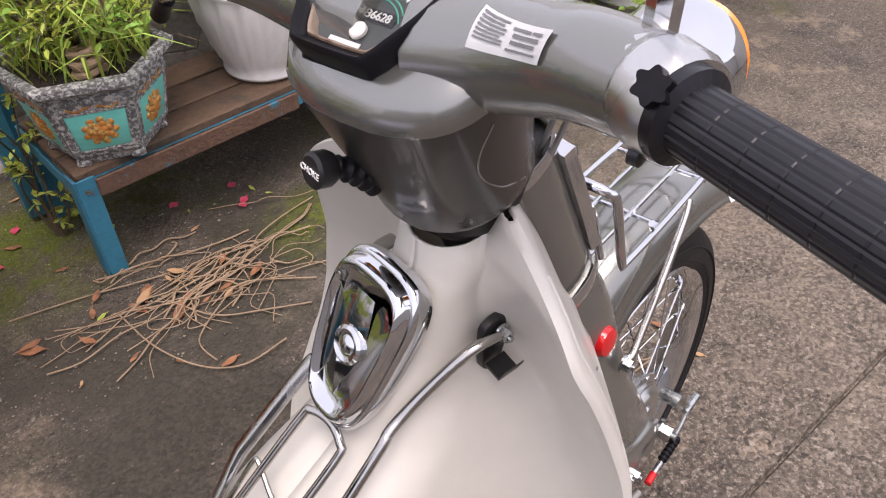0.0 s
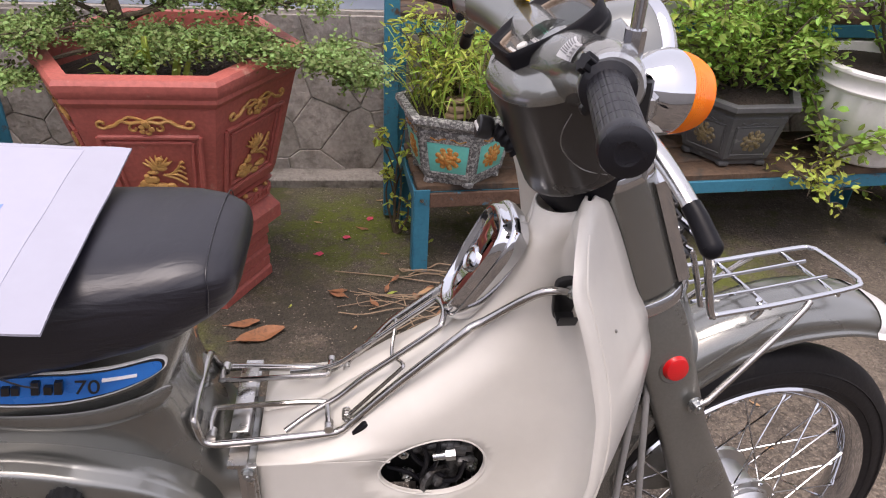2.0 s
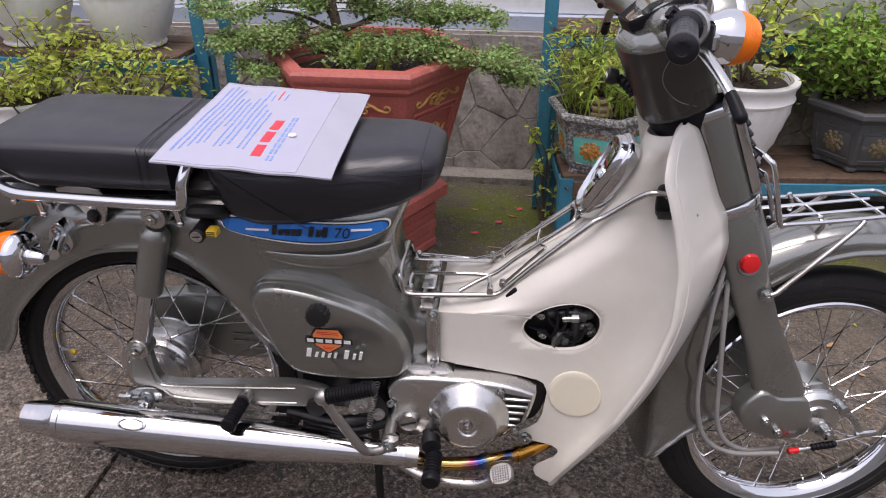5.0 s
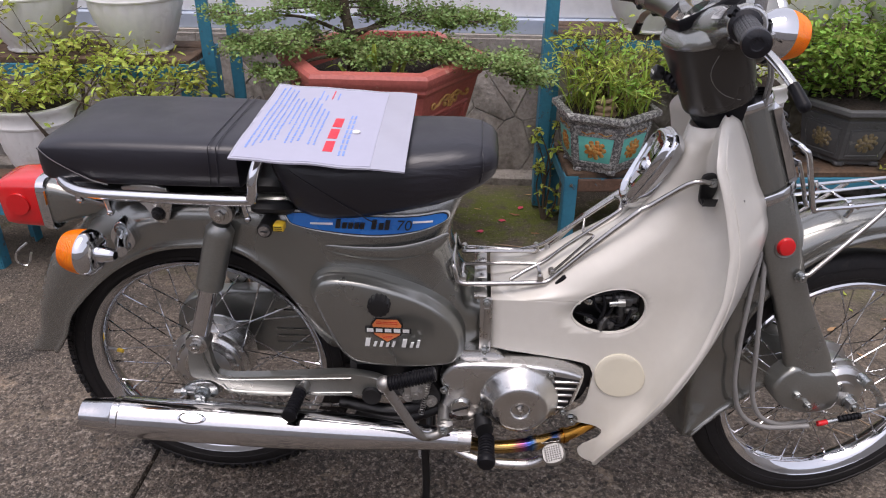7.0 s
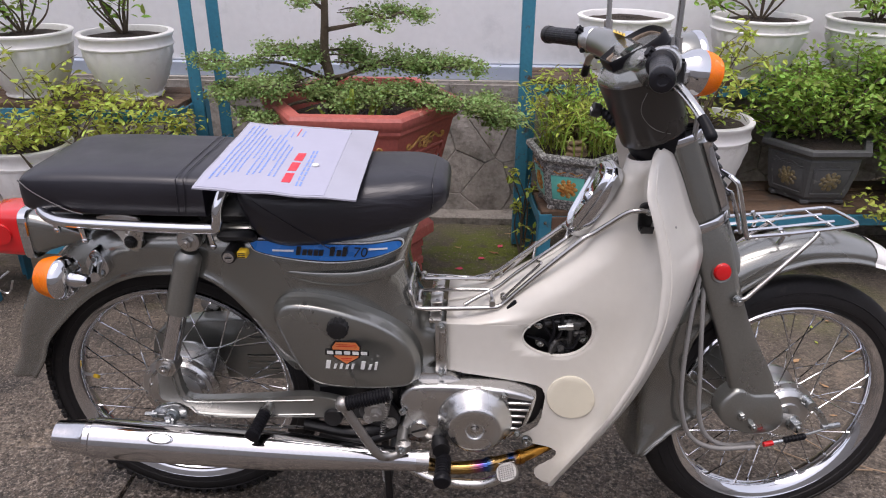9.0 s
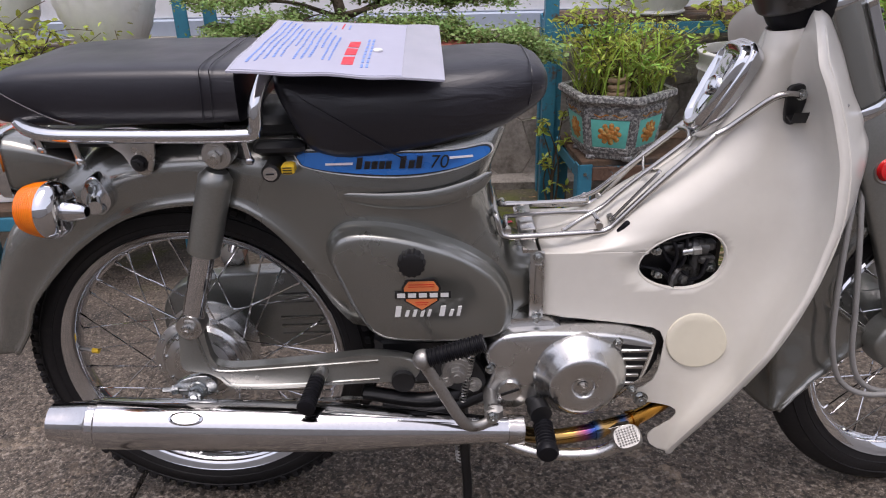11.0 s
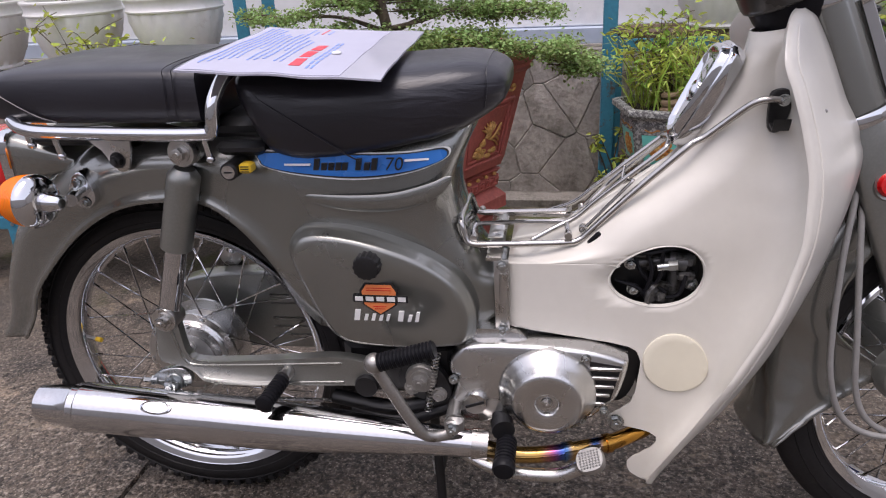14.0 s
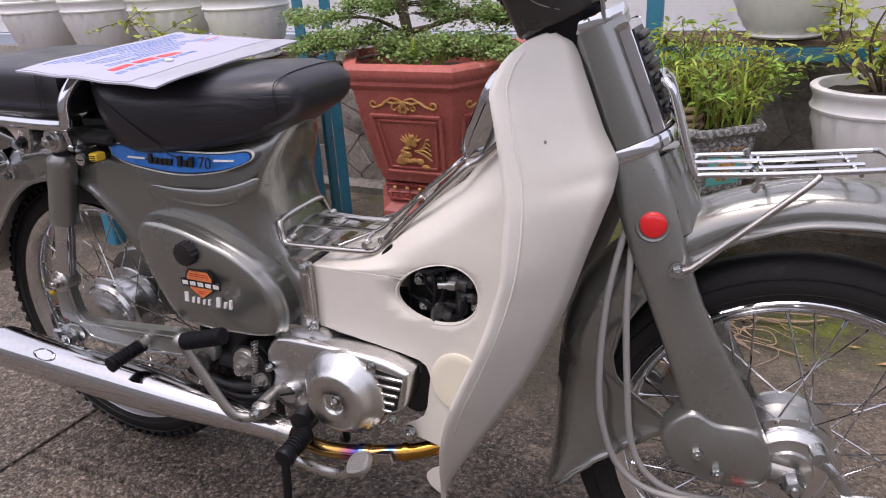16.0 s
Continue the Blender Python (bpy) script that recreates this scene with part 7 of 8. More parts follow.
# ---------- pots ----------
POT_WHITE = material("white_glazed_pot", (0.80, 0.79, 0.77), 0.45, 0.0, 0.1, 0.06, 5, 60, 0.04, (0.42, 0.38, 0.33), (0.60, 0.82))
SOIL = material("potting_soil", (0.035, 0.025, 0.018), 0.95, 0.0, 0.0, 0.4, 30, 120, 0.4)
POT_RED = material("red_painted_pot", (0.43, 0.115, 0.092), 0.5, 0.0, 0.0, 0.26, 9, 110, 0.10, (0.52, 0.29, 0.23), (0.62, 0.74))
GOLD = material("worn_gold_paint", (0.60, 0.34, 0.11), 0.42, 0.15, 0.0, 0.22, 30, 150, 0.1, (0.26, 0.07, 0.045), (0.58, 0.68))
TEAL = material("turquoise_glaze", (0.15, 0.60, 0.52), 0.4, 0.0, 0.2, 0.10, 14, 80, 0.03)
AGED = material("aged_grey_pot", (0.15, 0.15, 0.148), 0.65, 0.0, 0.0, 0.3, 45, 260, 0.25, (0.52, 0.52, 0.50), (0.47, 0.57))
DARKPOT = material("dark_grey_pot", (0.085, 0.087, 0.088), 0.65, 0.0, 0.0, 0.15, 12, 100, 0.1, (0.20, 0.20, 0.19), (0.60, 0.72))
FADED = material("faded_ochre_relief", (0.20, 0.155, 0.075), 0.6, 0.0, 0.0, 0.2, 40, 150, 0.1, (0.11, 0.10, 0.085), (0.5, 0.6))
FLOWER = material("ochre_relief", (0.50, 0.20, 0.04), 0.55, 0.0, 0.0, 0.2, 40, 150, 0.1, (0.62, 0.42, 0.14), (0.5, 0.6))


BLUE_GLAZE = material("dark_blue_glaze", (0.012, 0.018, 0.075), 0.25, 0.0, 0.3, 0.1, 8, 60, 0.0)


def round_pot(x, y, z, r, h, label, twist=0.9, flutes=18, bowl=False, paint=None):
    """Round pot with a rolled rim and slanting flutes."""
    paint = paint or POT_WHITE
    root = thing("flower_pot", label, "flower pot", "white pots", at=(x, y, z))
    g = Geo()
    rings = []
    seg = 108
    prof = [(0.62, 0.0), (0.64, 0.03), (0.60, 0.06), (0.66, 0.14), (0.76, 0.30), (0.85, 0.48), (0.92, 0.66), (0.95, 0.78)] if not bowl else [(0.52, 0.0), (0.55, 0.03), (0.55, 0.07), (0.68, 0.20), (0.82, 0.38), (0.91, 0.58), (0.95, 0.78)]
    for k, (rr, t) in enumerate(prof):
        amp = 0.085 * min(1.0, max(0.0, (t - 0.06) * 8)) * min(1.0, max(0.0, (0.80 - t) * 9)) if twist is not None else 0.0
        rings.append([(r * (rr + amp * (abs(math.sin((a + (twist or 0) * t) * flutes / 2)) - 0.5)) * math.cos(a), r * (rr + amp * (abs(math.sin((a + (twist or 0) * t) * flutes / 2)) - 0.5)) * math.sin(a), t * h) for a in (math.tau * j / seg for j in range(seg))])
    g.loft(rings)
    part("pot_body", g, paint, root, angle=70)
    g = Geo()
    rim = [(0.94, 0.77), (0.985, 0.785), (1.0, 0.81), (0.97, 0.835), (0.965, 0.90), (0.99, 0.94), (1.02, 0.965), (1.02, 0.99), (1.0, 1.0), (0.90, 1.0), (0.88, 0.97), (0.86, 0.80)]
    g.loft([[(r * a * math.cos(t), r * a * math.sin(t), h * b) for t in (math.tau * j / 56 for j in range(56))] for a, b in rim], cap=False, round_trip=True)
    part("rim", g, paint, root)
    g = Geo()
    rr_ = random.Random(int(x * 1000))
    g.loft([[(r * a * math.cos(t), r * a * math.sin(t), h * 0.91 + rr_.uniform(-0.004, 0.004) + (0.87 - a) * 0.015) for t in (math.tau * j / 24 for j in range(24))] for a in (0.88, 0.6, 0.3, 0.02)])
    part("soil", g, SOIL, root)
    return root


def hex_ring(s, z, rot=0.0, cx=0.0, cy=0.0):
    return [(cx + s * math.cos(math.tau * k / 6 + rot), cy + s * math.sin(math.tau * k / 6 + rot), z) for k in range(6)]


def face_frame(s0, z0, s1, z1, k):
    """A frame on face k of a tapering hexagon: x along the face, z up it, -y outward."""
    a, b = math.tau * k / 6, math.tau * (k + 1) / 6
    p0 = Vector((s0 * (math.cos(a) + math.cos(b)) / 2, s0 * (math.sin(a) + math.sin(b)) / 2, z0))
    p1 = Vector((s1 * (math.cos(a) + math.cos(b)) / 2, s1 * (math.sin(a) + math.sin(b)) / 2, z1))
    up = (p1 - p0).normalized()
    mid = (a + b) / 2
    across = Vector((-math.sin(mid), math.cos(mid), 0))
    out = across.cross(up).normalized()
    m = Matrix((across, -out, up)).transposed().to_4x4()
    m.translation = (p0 + p1) / 2
    return m


def rosette(g, m, r, rng, layers=3):
    """A raised many-petalled flower on a face."""
    for j in range(layers):
        n = 9 - 2 * j
        for k in range(n):
            a = math.tau * k / n + j * 0.35
            q = r * (0.80 - 0.27 * j)
            g.ball((q * math.cos(a), -0.002 - 0.0022 * j, q * math.sin(a)), (r * 0.24, 0.0035, r * 0.24), 8, m)
    g.ball((0, -0.008, 0), (r * 0.2, 0.004, r * 0.2), 8, m)


def scroll(pts0, turn, n=22):
    """A spiral end for an ornament."""
    x, z, r, a0 = pts0
    return [(x + r * (1 - 0.75 * k / n) * math.cos(a0 + turn * k / n), -0.003, z + r * (1 - 0.75 * k / n) * math.sin(a0 + turn * k / n)) for k in range(n + 1)]


def hex_pot(x, y, z, s, h, label, mats, rot=0.0):
    """Small hexagonal planter with framed panels and flower reliefs."""
    frame_m, panel_m, flower_m = mats
    root = thing("planter_pot", label, "planter", "hexagonal pots", at=(x, y, z))
    root.rotation_euler[2] = rot
    g = Geo()
    g.loft([hex_ring(s * a, h * b) for a, b in ((0.60, 0.0), (0.64, 0.0), (0.66, 0.06), (0.70, 0.10), (0.72, 0.12), (0.86, 0.78), (0.84, 0.80), (0.86, 0.84), (0.98, 0.90), (1.0, 0.92), (1.0, 0.985), (0.98, 1.0), (0.87, 1.0), (0.84, 0.88), (0.3, 0.86))])
    part("pot_body", g, frame_m, root, angle=20)
    for k in range(6):
        m = face_frame(s * 0.72, h * 0.12, s * 0.86, h * 0.78, k)
        fw = s * 0.79
        g = Geo()
        w0, w1, hh = fw * 0.34, fw * 0.40, h * 0.25
        g.prism([(-w0, -hh), (w0, -hh), (w1, hh * 0.75), (-w1, hh * 0.75)], -0.002, 0.004, 0.0008, m)
        part("panel", g, panel_m, root)
        g = Geo()
        for p, q in (((-w0 - 0.004, -hh - 0.004), (w0 + 0.004, -hh - 0.004)), ((-w1 - 0.004, hh * 0.75 + 0.004), (w1 + 0.004, hh * 0.75 + 0.004)), ((-w0 - 0.004, -hh - 0.004), (-w1 - 0.004, hh * 0.75 + 0.004)), ((w0 + 0.004, -hh - 0.004), (w1 + 0.004, hh * 0.75 + 0.004))):
            g.tube([(p[0], -0.001, p[1]), (q[0], -0.001, q[1])], 0.0028, 6, m=m)
        part("panel_frame", g, frame_m, root)
        g = Geo()
        rosette(g, m @ Matrix.Translation((0, 0, -hh * 0.12)), min(w0, hh) * 0.72, random)
        part("flower_relief", g, flower_m, root)
        g = Geo()
        for sx in (-1, 1):
            g.tube([(sx * w1 * q, -0.001, hh * 1.0 + 0.004 * math.sin(q * 9)) for q in (0.1, 0.25, 0.4, 0.55, 0.7, 0.85)], 0.0022, 6, 3, m=m)
        part("scroll_relief", g, FLOWER if panel_m is TEAL else frame_m, root)
        a = math.tau * k / 6
        g = Geo()
        g.box((s * 0.60 * math.cos(a), s * 0.60 * math.sin(a), h * 0.02), (s * 0.16, s * 0.16, h * 0.08), 0.004)
        part("foot", g, frame_m, root)
    g = Geo()
    g.loft([hex_ring(s * a, h * 0.90 + (0.86 - a) * 0.02) for a in (0.86, 0.5, 0.03)])
    part("soil", g, SOIL, root)
    return root


hex_pot(0.920, 1.215, 0.220, 0.183, 0.205, "hexagonal pot with turquoise flower panels and worn grey frame", (AGED, TEAL, FLOWER), radians(-18))
hex_pot(1.785, 1.345, 0.226, 0.200, 0.205, "dark grey hexagonal pot with faded flower panels", (DARKPOT, DARKPOT, FADED), radians(4))
hex_pot(-0.565, 0.985, 0.208, 0.185, 0.225, "grey hexagonal pot with a whitish worn rim", (AGED, DARKPOT, FADED), radians(0))
round_pot(1.352, 1.275, 0.226, 0.165, 0.288, "white fluted flower pot on the low plant stand")
round_pot(2.225, 1.315, 0.226, 0.215, 0.300, "wide white fluted flower pot on the low plant stand", 0.9, 22, bowl=True)
round_pot(3.03, 1.40, level(3.03, 1.40) + 0.002, 0.29, 0.42, "large white flower pot standing on the ground", None)
round_pot(3.74, 1.28, level(3.74, 1.28) + 0.002, 0.24, 0.34, "dark blue glazed flower pot standing on the ground", None, paint=BLUE_GLAZE)
round_pot(-0.875, 0.965, 0.208, 0.132, 0.262, "white fluted flower pot on the low plant stand")
for x in (-0.624, -0.978, -1.33, -1.68):
    round_pot(x, 1.245, 0.566, 0.153, 0.215, "white fluted flower pot on the tall plant stand")
for x in (1.10, 1.585, 2.00, 2.42):
    round_pot(x, 1.562, 0.598, 0.170, 0.215, "white fluted flower pot on the tall plant stand")

# large red planter with gilt reliefs
RX, RY, RZ = 0.190, 1.10, level(0.2, 1.04)
planter = thing("large_planter", "large red hexagonal planter with worn gilt reliefs on a stacked base", "planter", at=(RX, RY, RZ))
planter.scale = (1.095, 1.095, 0.977)


def rp(name, g, mat, label="", angle=30):
    return part(name, g.moved(Matrix.Translation((0, 0, -RZ))), mat, planter, label, angle)


g = Geo()
g.loft([hex_ring(s, z) for s, z in ((0.170, 0.262), (0.205, 0.275), (0.215, 0.30), (0.275, 0.552), (0.278, 0.560), (0.285, 0.565), (0.292, 0.575), (0.292, 0.585), (0.300, 0.595), (0.303, 0.606), (0.303, 0.618), (0.296, 0.628), (0.262, 0.630), (0.255, 0.60), (0.245, 0.50), (0.05, 0.49))])
rp("planter_body", g, POT_RED, "", 25)
g = Geo()
g.loft([hex_ring(s, z) for s, z in ((0.246, 0.555), (0.12, 0.565), (0.01, 0.568))])
rp("soil", g, SOIL)
g = Geo()
g.loft([hex_ring(s, z) for s, z in ((0.165, 0.205), (0.195, 0.208), (0.200, 0.232), (0.190, 0.245), (0.205, 0.262), (0.17, 0.270))])
rp("key_band", g, POT_RED)
g = Geo()
g.loft([hex_ring(s, z) for s, z in ((0.20, 0.135), (0.218, 0.140), (0.218, 0.178), (0.205, 0.190), (0.18, 0.207))])
rp("base_slab", g, POT_RED)
for k in range(5):
    g = Geo()
    z0 = RZ + 0.001 + k * 0.0345
    g.loft([hex_ring(s, z) for s, z in ((0.176 - 0.004 * (k % 2), z0), (0.184 - 0.004 * (k % 2), z0 + 0.004), (0.184 - 0.004 * (k % 2), z0 + 0.028), (0.176 - 0.004 * (k % 2), z0 + 0.033))])
    rp("base_course", g, POT_RED)
for k in range(6):
    m = face_frame(0.215, 0.30, 0.275, 0.552, k)
    for d0, t0 in ((0.0, 0.006), (0.016, 0.004)):
        g = Geo()
        w0, w1, zb, zt = 0.083 - d0, 0.098 - d0, -0.118 + d0, 0.062 - d0
        ring = [(-w0, -0.002, zb), (w0, -0.002, zb), (w1, -0.002, zt), (-w1, -0.002, zt)]
        for a, b in zip(ring, ring[1:] + ring[:1]):
            g.tube([a, b], t0, 6, m=m)
        rp("panel_moulding", g, POT_RED)
    g = Geo()
    for sx in (-1, 1):
        g.tube([(sx * p[0], p[1], p[2]) for p in scroll((0.083, 0.098, 0.013, -2.4), 5.5)], 0.0034, 7, m=m)
        g.tube([(sx * x, -0.003, z) for x, z in ((0.075, 0.089), (0.060, 0.094), (0.045, 0.106), (0.028, 0.100), (0.012, 0.104), (0.0, 0.102))], 0.0042, 7, 4, m=m)
        g.tube([(sx * x, -0.003, z) for x, z in ((0.045, 0.106), (0.030, 0.116), (0.012, 0.112), (0.0, 0.104))], 0.003, 7, 4, m=m)
        g.tube([(sx * p[0], p[1], p[2]) for p in scroll((0.024, 0.086, 0.010, 1.2), -5.0)], 0.003, 7, m=m)
    for a in range(5):
        g.ball((0.010 * math.cos(a * 1.257), -0.005, 0.085 + 0.010 * math.sin(a * 1.257)), (0.0068, 0.004, 0.0068), 8, m)
    g.ball((0, -0.007, 0.102), (0.008, 0.005, 0.008), 8, m)
    rp("scroll_relief", g, GOLD, "worn gilt scroll relief")
    g = Geo()
    rr = random.Random(20 + k)
    for a in range(7):
        x, z = rr.uniform(-0.05, 0.05), -0.088 + rr.uniform(-0.012, 0.012)
        g.ball((x, -0.004, z), (rr.uniform(0.010, 0.018), 0.006, rr.uniform(0.006, 0.011)), 8, m)
    for a in range(11):
        t = a / 10
        g.ball((-0.034 + 0.05 * t + rr.uniform(-0.012, 0.012), -0.005, -0.075 + 0.085 * t * rr.uniform(0.5, 1.1)), (rr.uniform(0.006, 0.013), 0.005, rr.uniform(0.005, 0.012)), 8, m)
    for a in range(7):
        an = 0.6 + a * 0.35
        g.tube([(0.005, -0.004, -0.025), (0.005 + 0.022 * math.cos(an), -0.006, -0.025 + 0.022 * math.sin(an)), (0.005 + 0.034 * math.cos(an), -0.003, -0.025 + 0.036 * math.sin(an))], lambda t: 0.0045 * (1 - 0.6 * t), 6, 3, m=m)
    for a in range(5):
        g.tube([(0.01 + a * 0.006, -0.003, -0.045), (0.035 + a * 0.004, -0.005, -0.055 + a * 0.012), (0.055, -0.003, -0.075 + a * 0.016)], 0.003, 6, 3, m=m)
    rp("flower_relief", g, GOLD, "worn gilt flower relief")
    m2 = face_frame(0.195, 0.208, 0.200, 0.245, k)
    g = Geo()
    for a in range(6):
        x = (a - 2.5) * 0.031
        for dx, dz, w, h in ((0, 0.011, 0.026, 0.004), (0, -0.011, 0.026, 0.004), (-0.011, 0.0, 0.004, 0.02), (0.004, -0.002, 0.004, 0.012), (0.008, 0.004, 0.010, 0.004)):
            g.box((x + dx, -0.002, dz), (w, 0.005, h), 0.001, m2)
    rp("key_relief", g, POT_RED)
    m3 = face_frame(0.19, 0.245, 0.205, 0.262, k)
    for a in range(5):
        g = Geo()
        g.ball(((a - 2) * 0.038, -0.004, 0), 0.0065, 8, m3)
        rp("stud_relief", g, GOLD)

# ---------- plants ----------
def green(name, c, island=0.5, sp=0.35):
    m = material(name, c, 0.5, 0.0, 0.0, 0.12, 20, 100, 0.0, island=island, spec=sp)
    n, l = m.node_tree.nodes, m.node_tree.links
    p, o = n["Principled BSDF"], n["Material Output"]
    tr, mx = n.new("ShaderNodeBsdfTranslucent"), n.new("ShaderNodeMixShader")
    l.new(p.inputs["Base Color"].links[0].from_socket, tr.inputs[0])
    mx.inputs[0].default_value = 0.36
    l.new(p.outputs[0], mx.inputs[1])
    l.new(tr.outputs[0], mx.inputs[2])
    l.new(mx.outputs[0], o.inputs[0])
    return m


LEAF_BONSAI = green("small_bonsai_leaf", (0.245, 0.345, 0.115))
LEAF_BUSH = green("fresh_bush_leaf", (0.27, 0.42, 0.078))
LEAF_YELLOW = green("yellow_green_leaf", (0.45, 0.52, 0.10))
GRASS = green("grass_blade", (0.36, 0.48, 0.09))
DRY_GRASS = green("dry_stem", (0.36, 0.27, 0.13), 0.25)
VINE = material("dry_vine", (0.33, 0.235, 0.15), 0.75, 0.0, 0.0, 0.25, 20, 120, 0.1)
BARK = material("twig_bark", (0.10, 0.075, 0.05), 0.85, 0.0, 0.0, 0.3, 20, 120, 0.3)


def leaf_cloud(g, rng, centres, size, up=0.6, ratio=0.55, jitter=0.35):
    """Adds one folded leaf at every centre."""
    v, f = g.v, g.f
    for c in centres:
        d = Vector((rng.gauss(0, 1), rng.gauss(0, 1), rng.gauss(0, 0.5)))
        d.normalize()
        nrm = Vector((rng.gauss(0, 1 - up), rng.gauss(0, 1 - up), up + rng.random() * 0.5))
        side = d.cross(nrm)
        if side.length < 1e-4:
            continue
        side.normalize()
        nrm = side.cross(d)
        s = size * (1 + rng.uniform(-jitter, jitter))
        k = len(v)
        p = vec(c)
        w = s * ratio * 0.5
        v += [tuple(p), tuple(p + d * s * 0.35 + side * w + nrm * s * 0.06), tuple(p + d * s * 0.75 + side * w * 0.75 + nrm * s * 0.05), tuple(p + d * s - nrm * s * 0.10), tuple(p + d * s * 0.75 - side * w * 0.75 + nrm * s * 0.05), tuple(p + d * s * 0.35 - side * w + nrm * s * 0.06)]
        f += [(k, k + 1, k + 2, k + 3), (k, k + 3, k + 4, k + 5)]


def branches(g, rng, start, tips, r0):
    """Bent tapering stems from start to each tip."""
    for tip in tips:
        a, b = vec(start), vec(tip)
        mid = a.lerp(b, 0.5) + Vector((rng.uniform(-1, 1), rng.uniform(-1, 1), rng.uniform(-0.2, 0.8))) * (b - a).length * 0.16
        g.tube([a, mid, b], lambda t: r0 * (1 - 0.75 * t) + 0.0006, 6, 5)


def plant(name, label, at, height, spread, leaf, size, count, seed, stems=9, ratio=0.55, up=0.55, low=0.25, droop=0.0, twiggy=0.0, category="plant"):
    """A potted bush: stems from the soil, twigs and many leaves in uneven clumps."""
    rng = random.Random(seed)
    root = thing(name, label, category, at=at)
    tips = []
    for k in range(stems):
        a, r = rng.uniform(0, math.tau), spread * math.sqrt(rng.random())
        z = height * (low + (1 - low) * rng.random() ** 0.8) * (1 - 0.35 * (r / spread) ** 2) - droop * (r / spread) ** 2
        tips.append((r * math.cos(a), r * math.sin(a), z))
    g = Geo()
    branches(g, rng, (0, 0, -0.01), tips, 0.004)
    twigs = []
    for t in tips:
        for k in range(4):
            e = vec(t) + Vector((rng.gauss(0, 1), rng.gauss(0, 1), rng.gauss(0.2, 0.7))) * spread * 0.22
            g.tube([t, vec(t).lerp(e, 0.5) + Vector((0, 0, 0.006)), e], 0.0011, 5)
            twigs.append((vec(t), e))
    part("stem", g, BARK, root)
    g = Geo()
    pts = []
    for k in range(count):
        a, b = twigs[rng.randrange(len(twigs))]
        s = spread * (0.05 if twiggy else 0.10)
        if rng.random() < 0.25:
            t = vec(tips[rng.randrange(len(tips))])
            q = t * rng.uniform(0.35, 1.0)
        else:
            q = a.lerp(b, rng.uniform(0, 1.1))
        pts.append(q + Vector((rng.gauss(0, s), rng.gauss(0, s), rng.gauss(0, s * 0.8))))
    pts = [p for p in pts if p.z > -0.03]
    leaf_cloud(g, rng, pts, size, up, ratio)
    part("foliage", g, leaf, root, fix=False, kind="stuff")
    return root


def grass_tuft(root, rng, n, r, height, mat, name="grass", width=0.004):
    g = Geo()
    for k in range(n):
        a, q = rng.uniform(0, math.tau), r * math.sqrt(rng.random())
        p = Vector((q * math.cos(a), q * math.sin(a), 0))
        lean = Vector((rng.gauss(0, 1), rng.gauss(0, 1), 0)) * height * 0.55
        h = height * rng.uniform(0.4, 1.1)
        side = Vector((-lean.y, lean.x, 0))
        side = side.normalized() * width * rng.uniform(0.5, 1.2) if side.length > 1e-6 else Vector((width, 0, 0))
        i = len(g.v)
        m1, m2 = p + lean * 0.25 + Vector((0, 0, h * 0.55)), p + lean * 0.62 + Vector((0, 0, h * 0.88))
        tip = p + lean + Vector((0, 0, h * rng.uniform(0.75, 1.0)))
        g.v += [tuple(q_) for q_ in (p - side * 0.5, p + side * 0.5, m1 + side * 0.5, m1 - side * 0.5, m2 + side * 0.35, m2 - side * 0.35, tip)]
        g.f += [(i, i + 1, i + 2, i + 3), (i + 3, i + 2, i + 4, i + 5), (i + 5, i + 4, i + 6)]
    part(name, g, mat, root, fix=False, kind="stuff")


# bonsai in the red planter: trunk, limbs and flat pads of tiny leaves
rng = random.Random(5)
tree = thing("bonsai_tree", "bonsai tree with flat pads of tiny green leaves", "bonsai", at=(0.19, 1.045, 0.552))
g = Geo()
g.tube([(-0.085, 0.02, -0.01), (-0.085, 0.02, 0.10), (-0.10, 0.02, 0.20), (-0.092, 0.01, 0.30), (-0.09, 0.02, 0.42), (-0.10, 0.02, 0.55)], lambda t: 0.019 - 0.012 * t, 12, 6)
part("trunk", g, BARK, tree)
PADS = [(-0.02, -0.03, 0.085, 0.17, 0.11, 0.035, 1500), (0.13, -0.06, 0.10, 0.15, 0.11, 0.035, 1300), (0.33, -0.08, 0.075, 0.16, 0.12, 0.030, 1300), (0.43, -0.02, 0.030, 0.11, 0.11, 0.034, 800), (-0.22, -0.05, 0.115, 0.17, 0.12, 0.030, 1400), (-0.38, -0.02, 0.095, 0.14, 0.10, 0.024, 900), (-0.30, -0.12, 0.035, 0.10, 0.07, 0.020, 420),
        (0.08, 0.06, 0.17, 0.20, 0.14, 0.030, 1300), (0.27, 0.08, 0.155, 0.17, 0.12, 0.028, 1000), (-0.16, 0.08, 0.20, 0.20, 0.12, 0.026, 1100), (-0.40, 0.06, 0.165, 0.15, 0.10, 0.022, 600), (0.10, 0.02, 0.32, 0.18, 0.14, 0.026, 700), (-0.14, 0.03, 0.38, 0.17, 0.13, 0.024, 700), (0.02, 0.02, 0.52, 0.16, 0.13, 0.03, 700)]
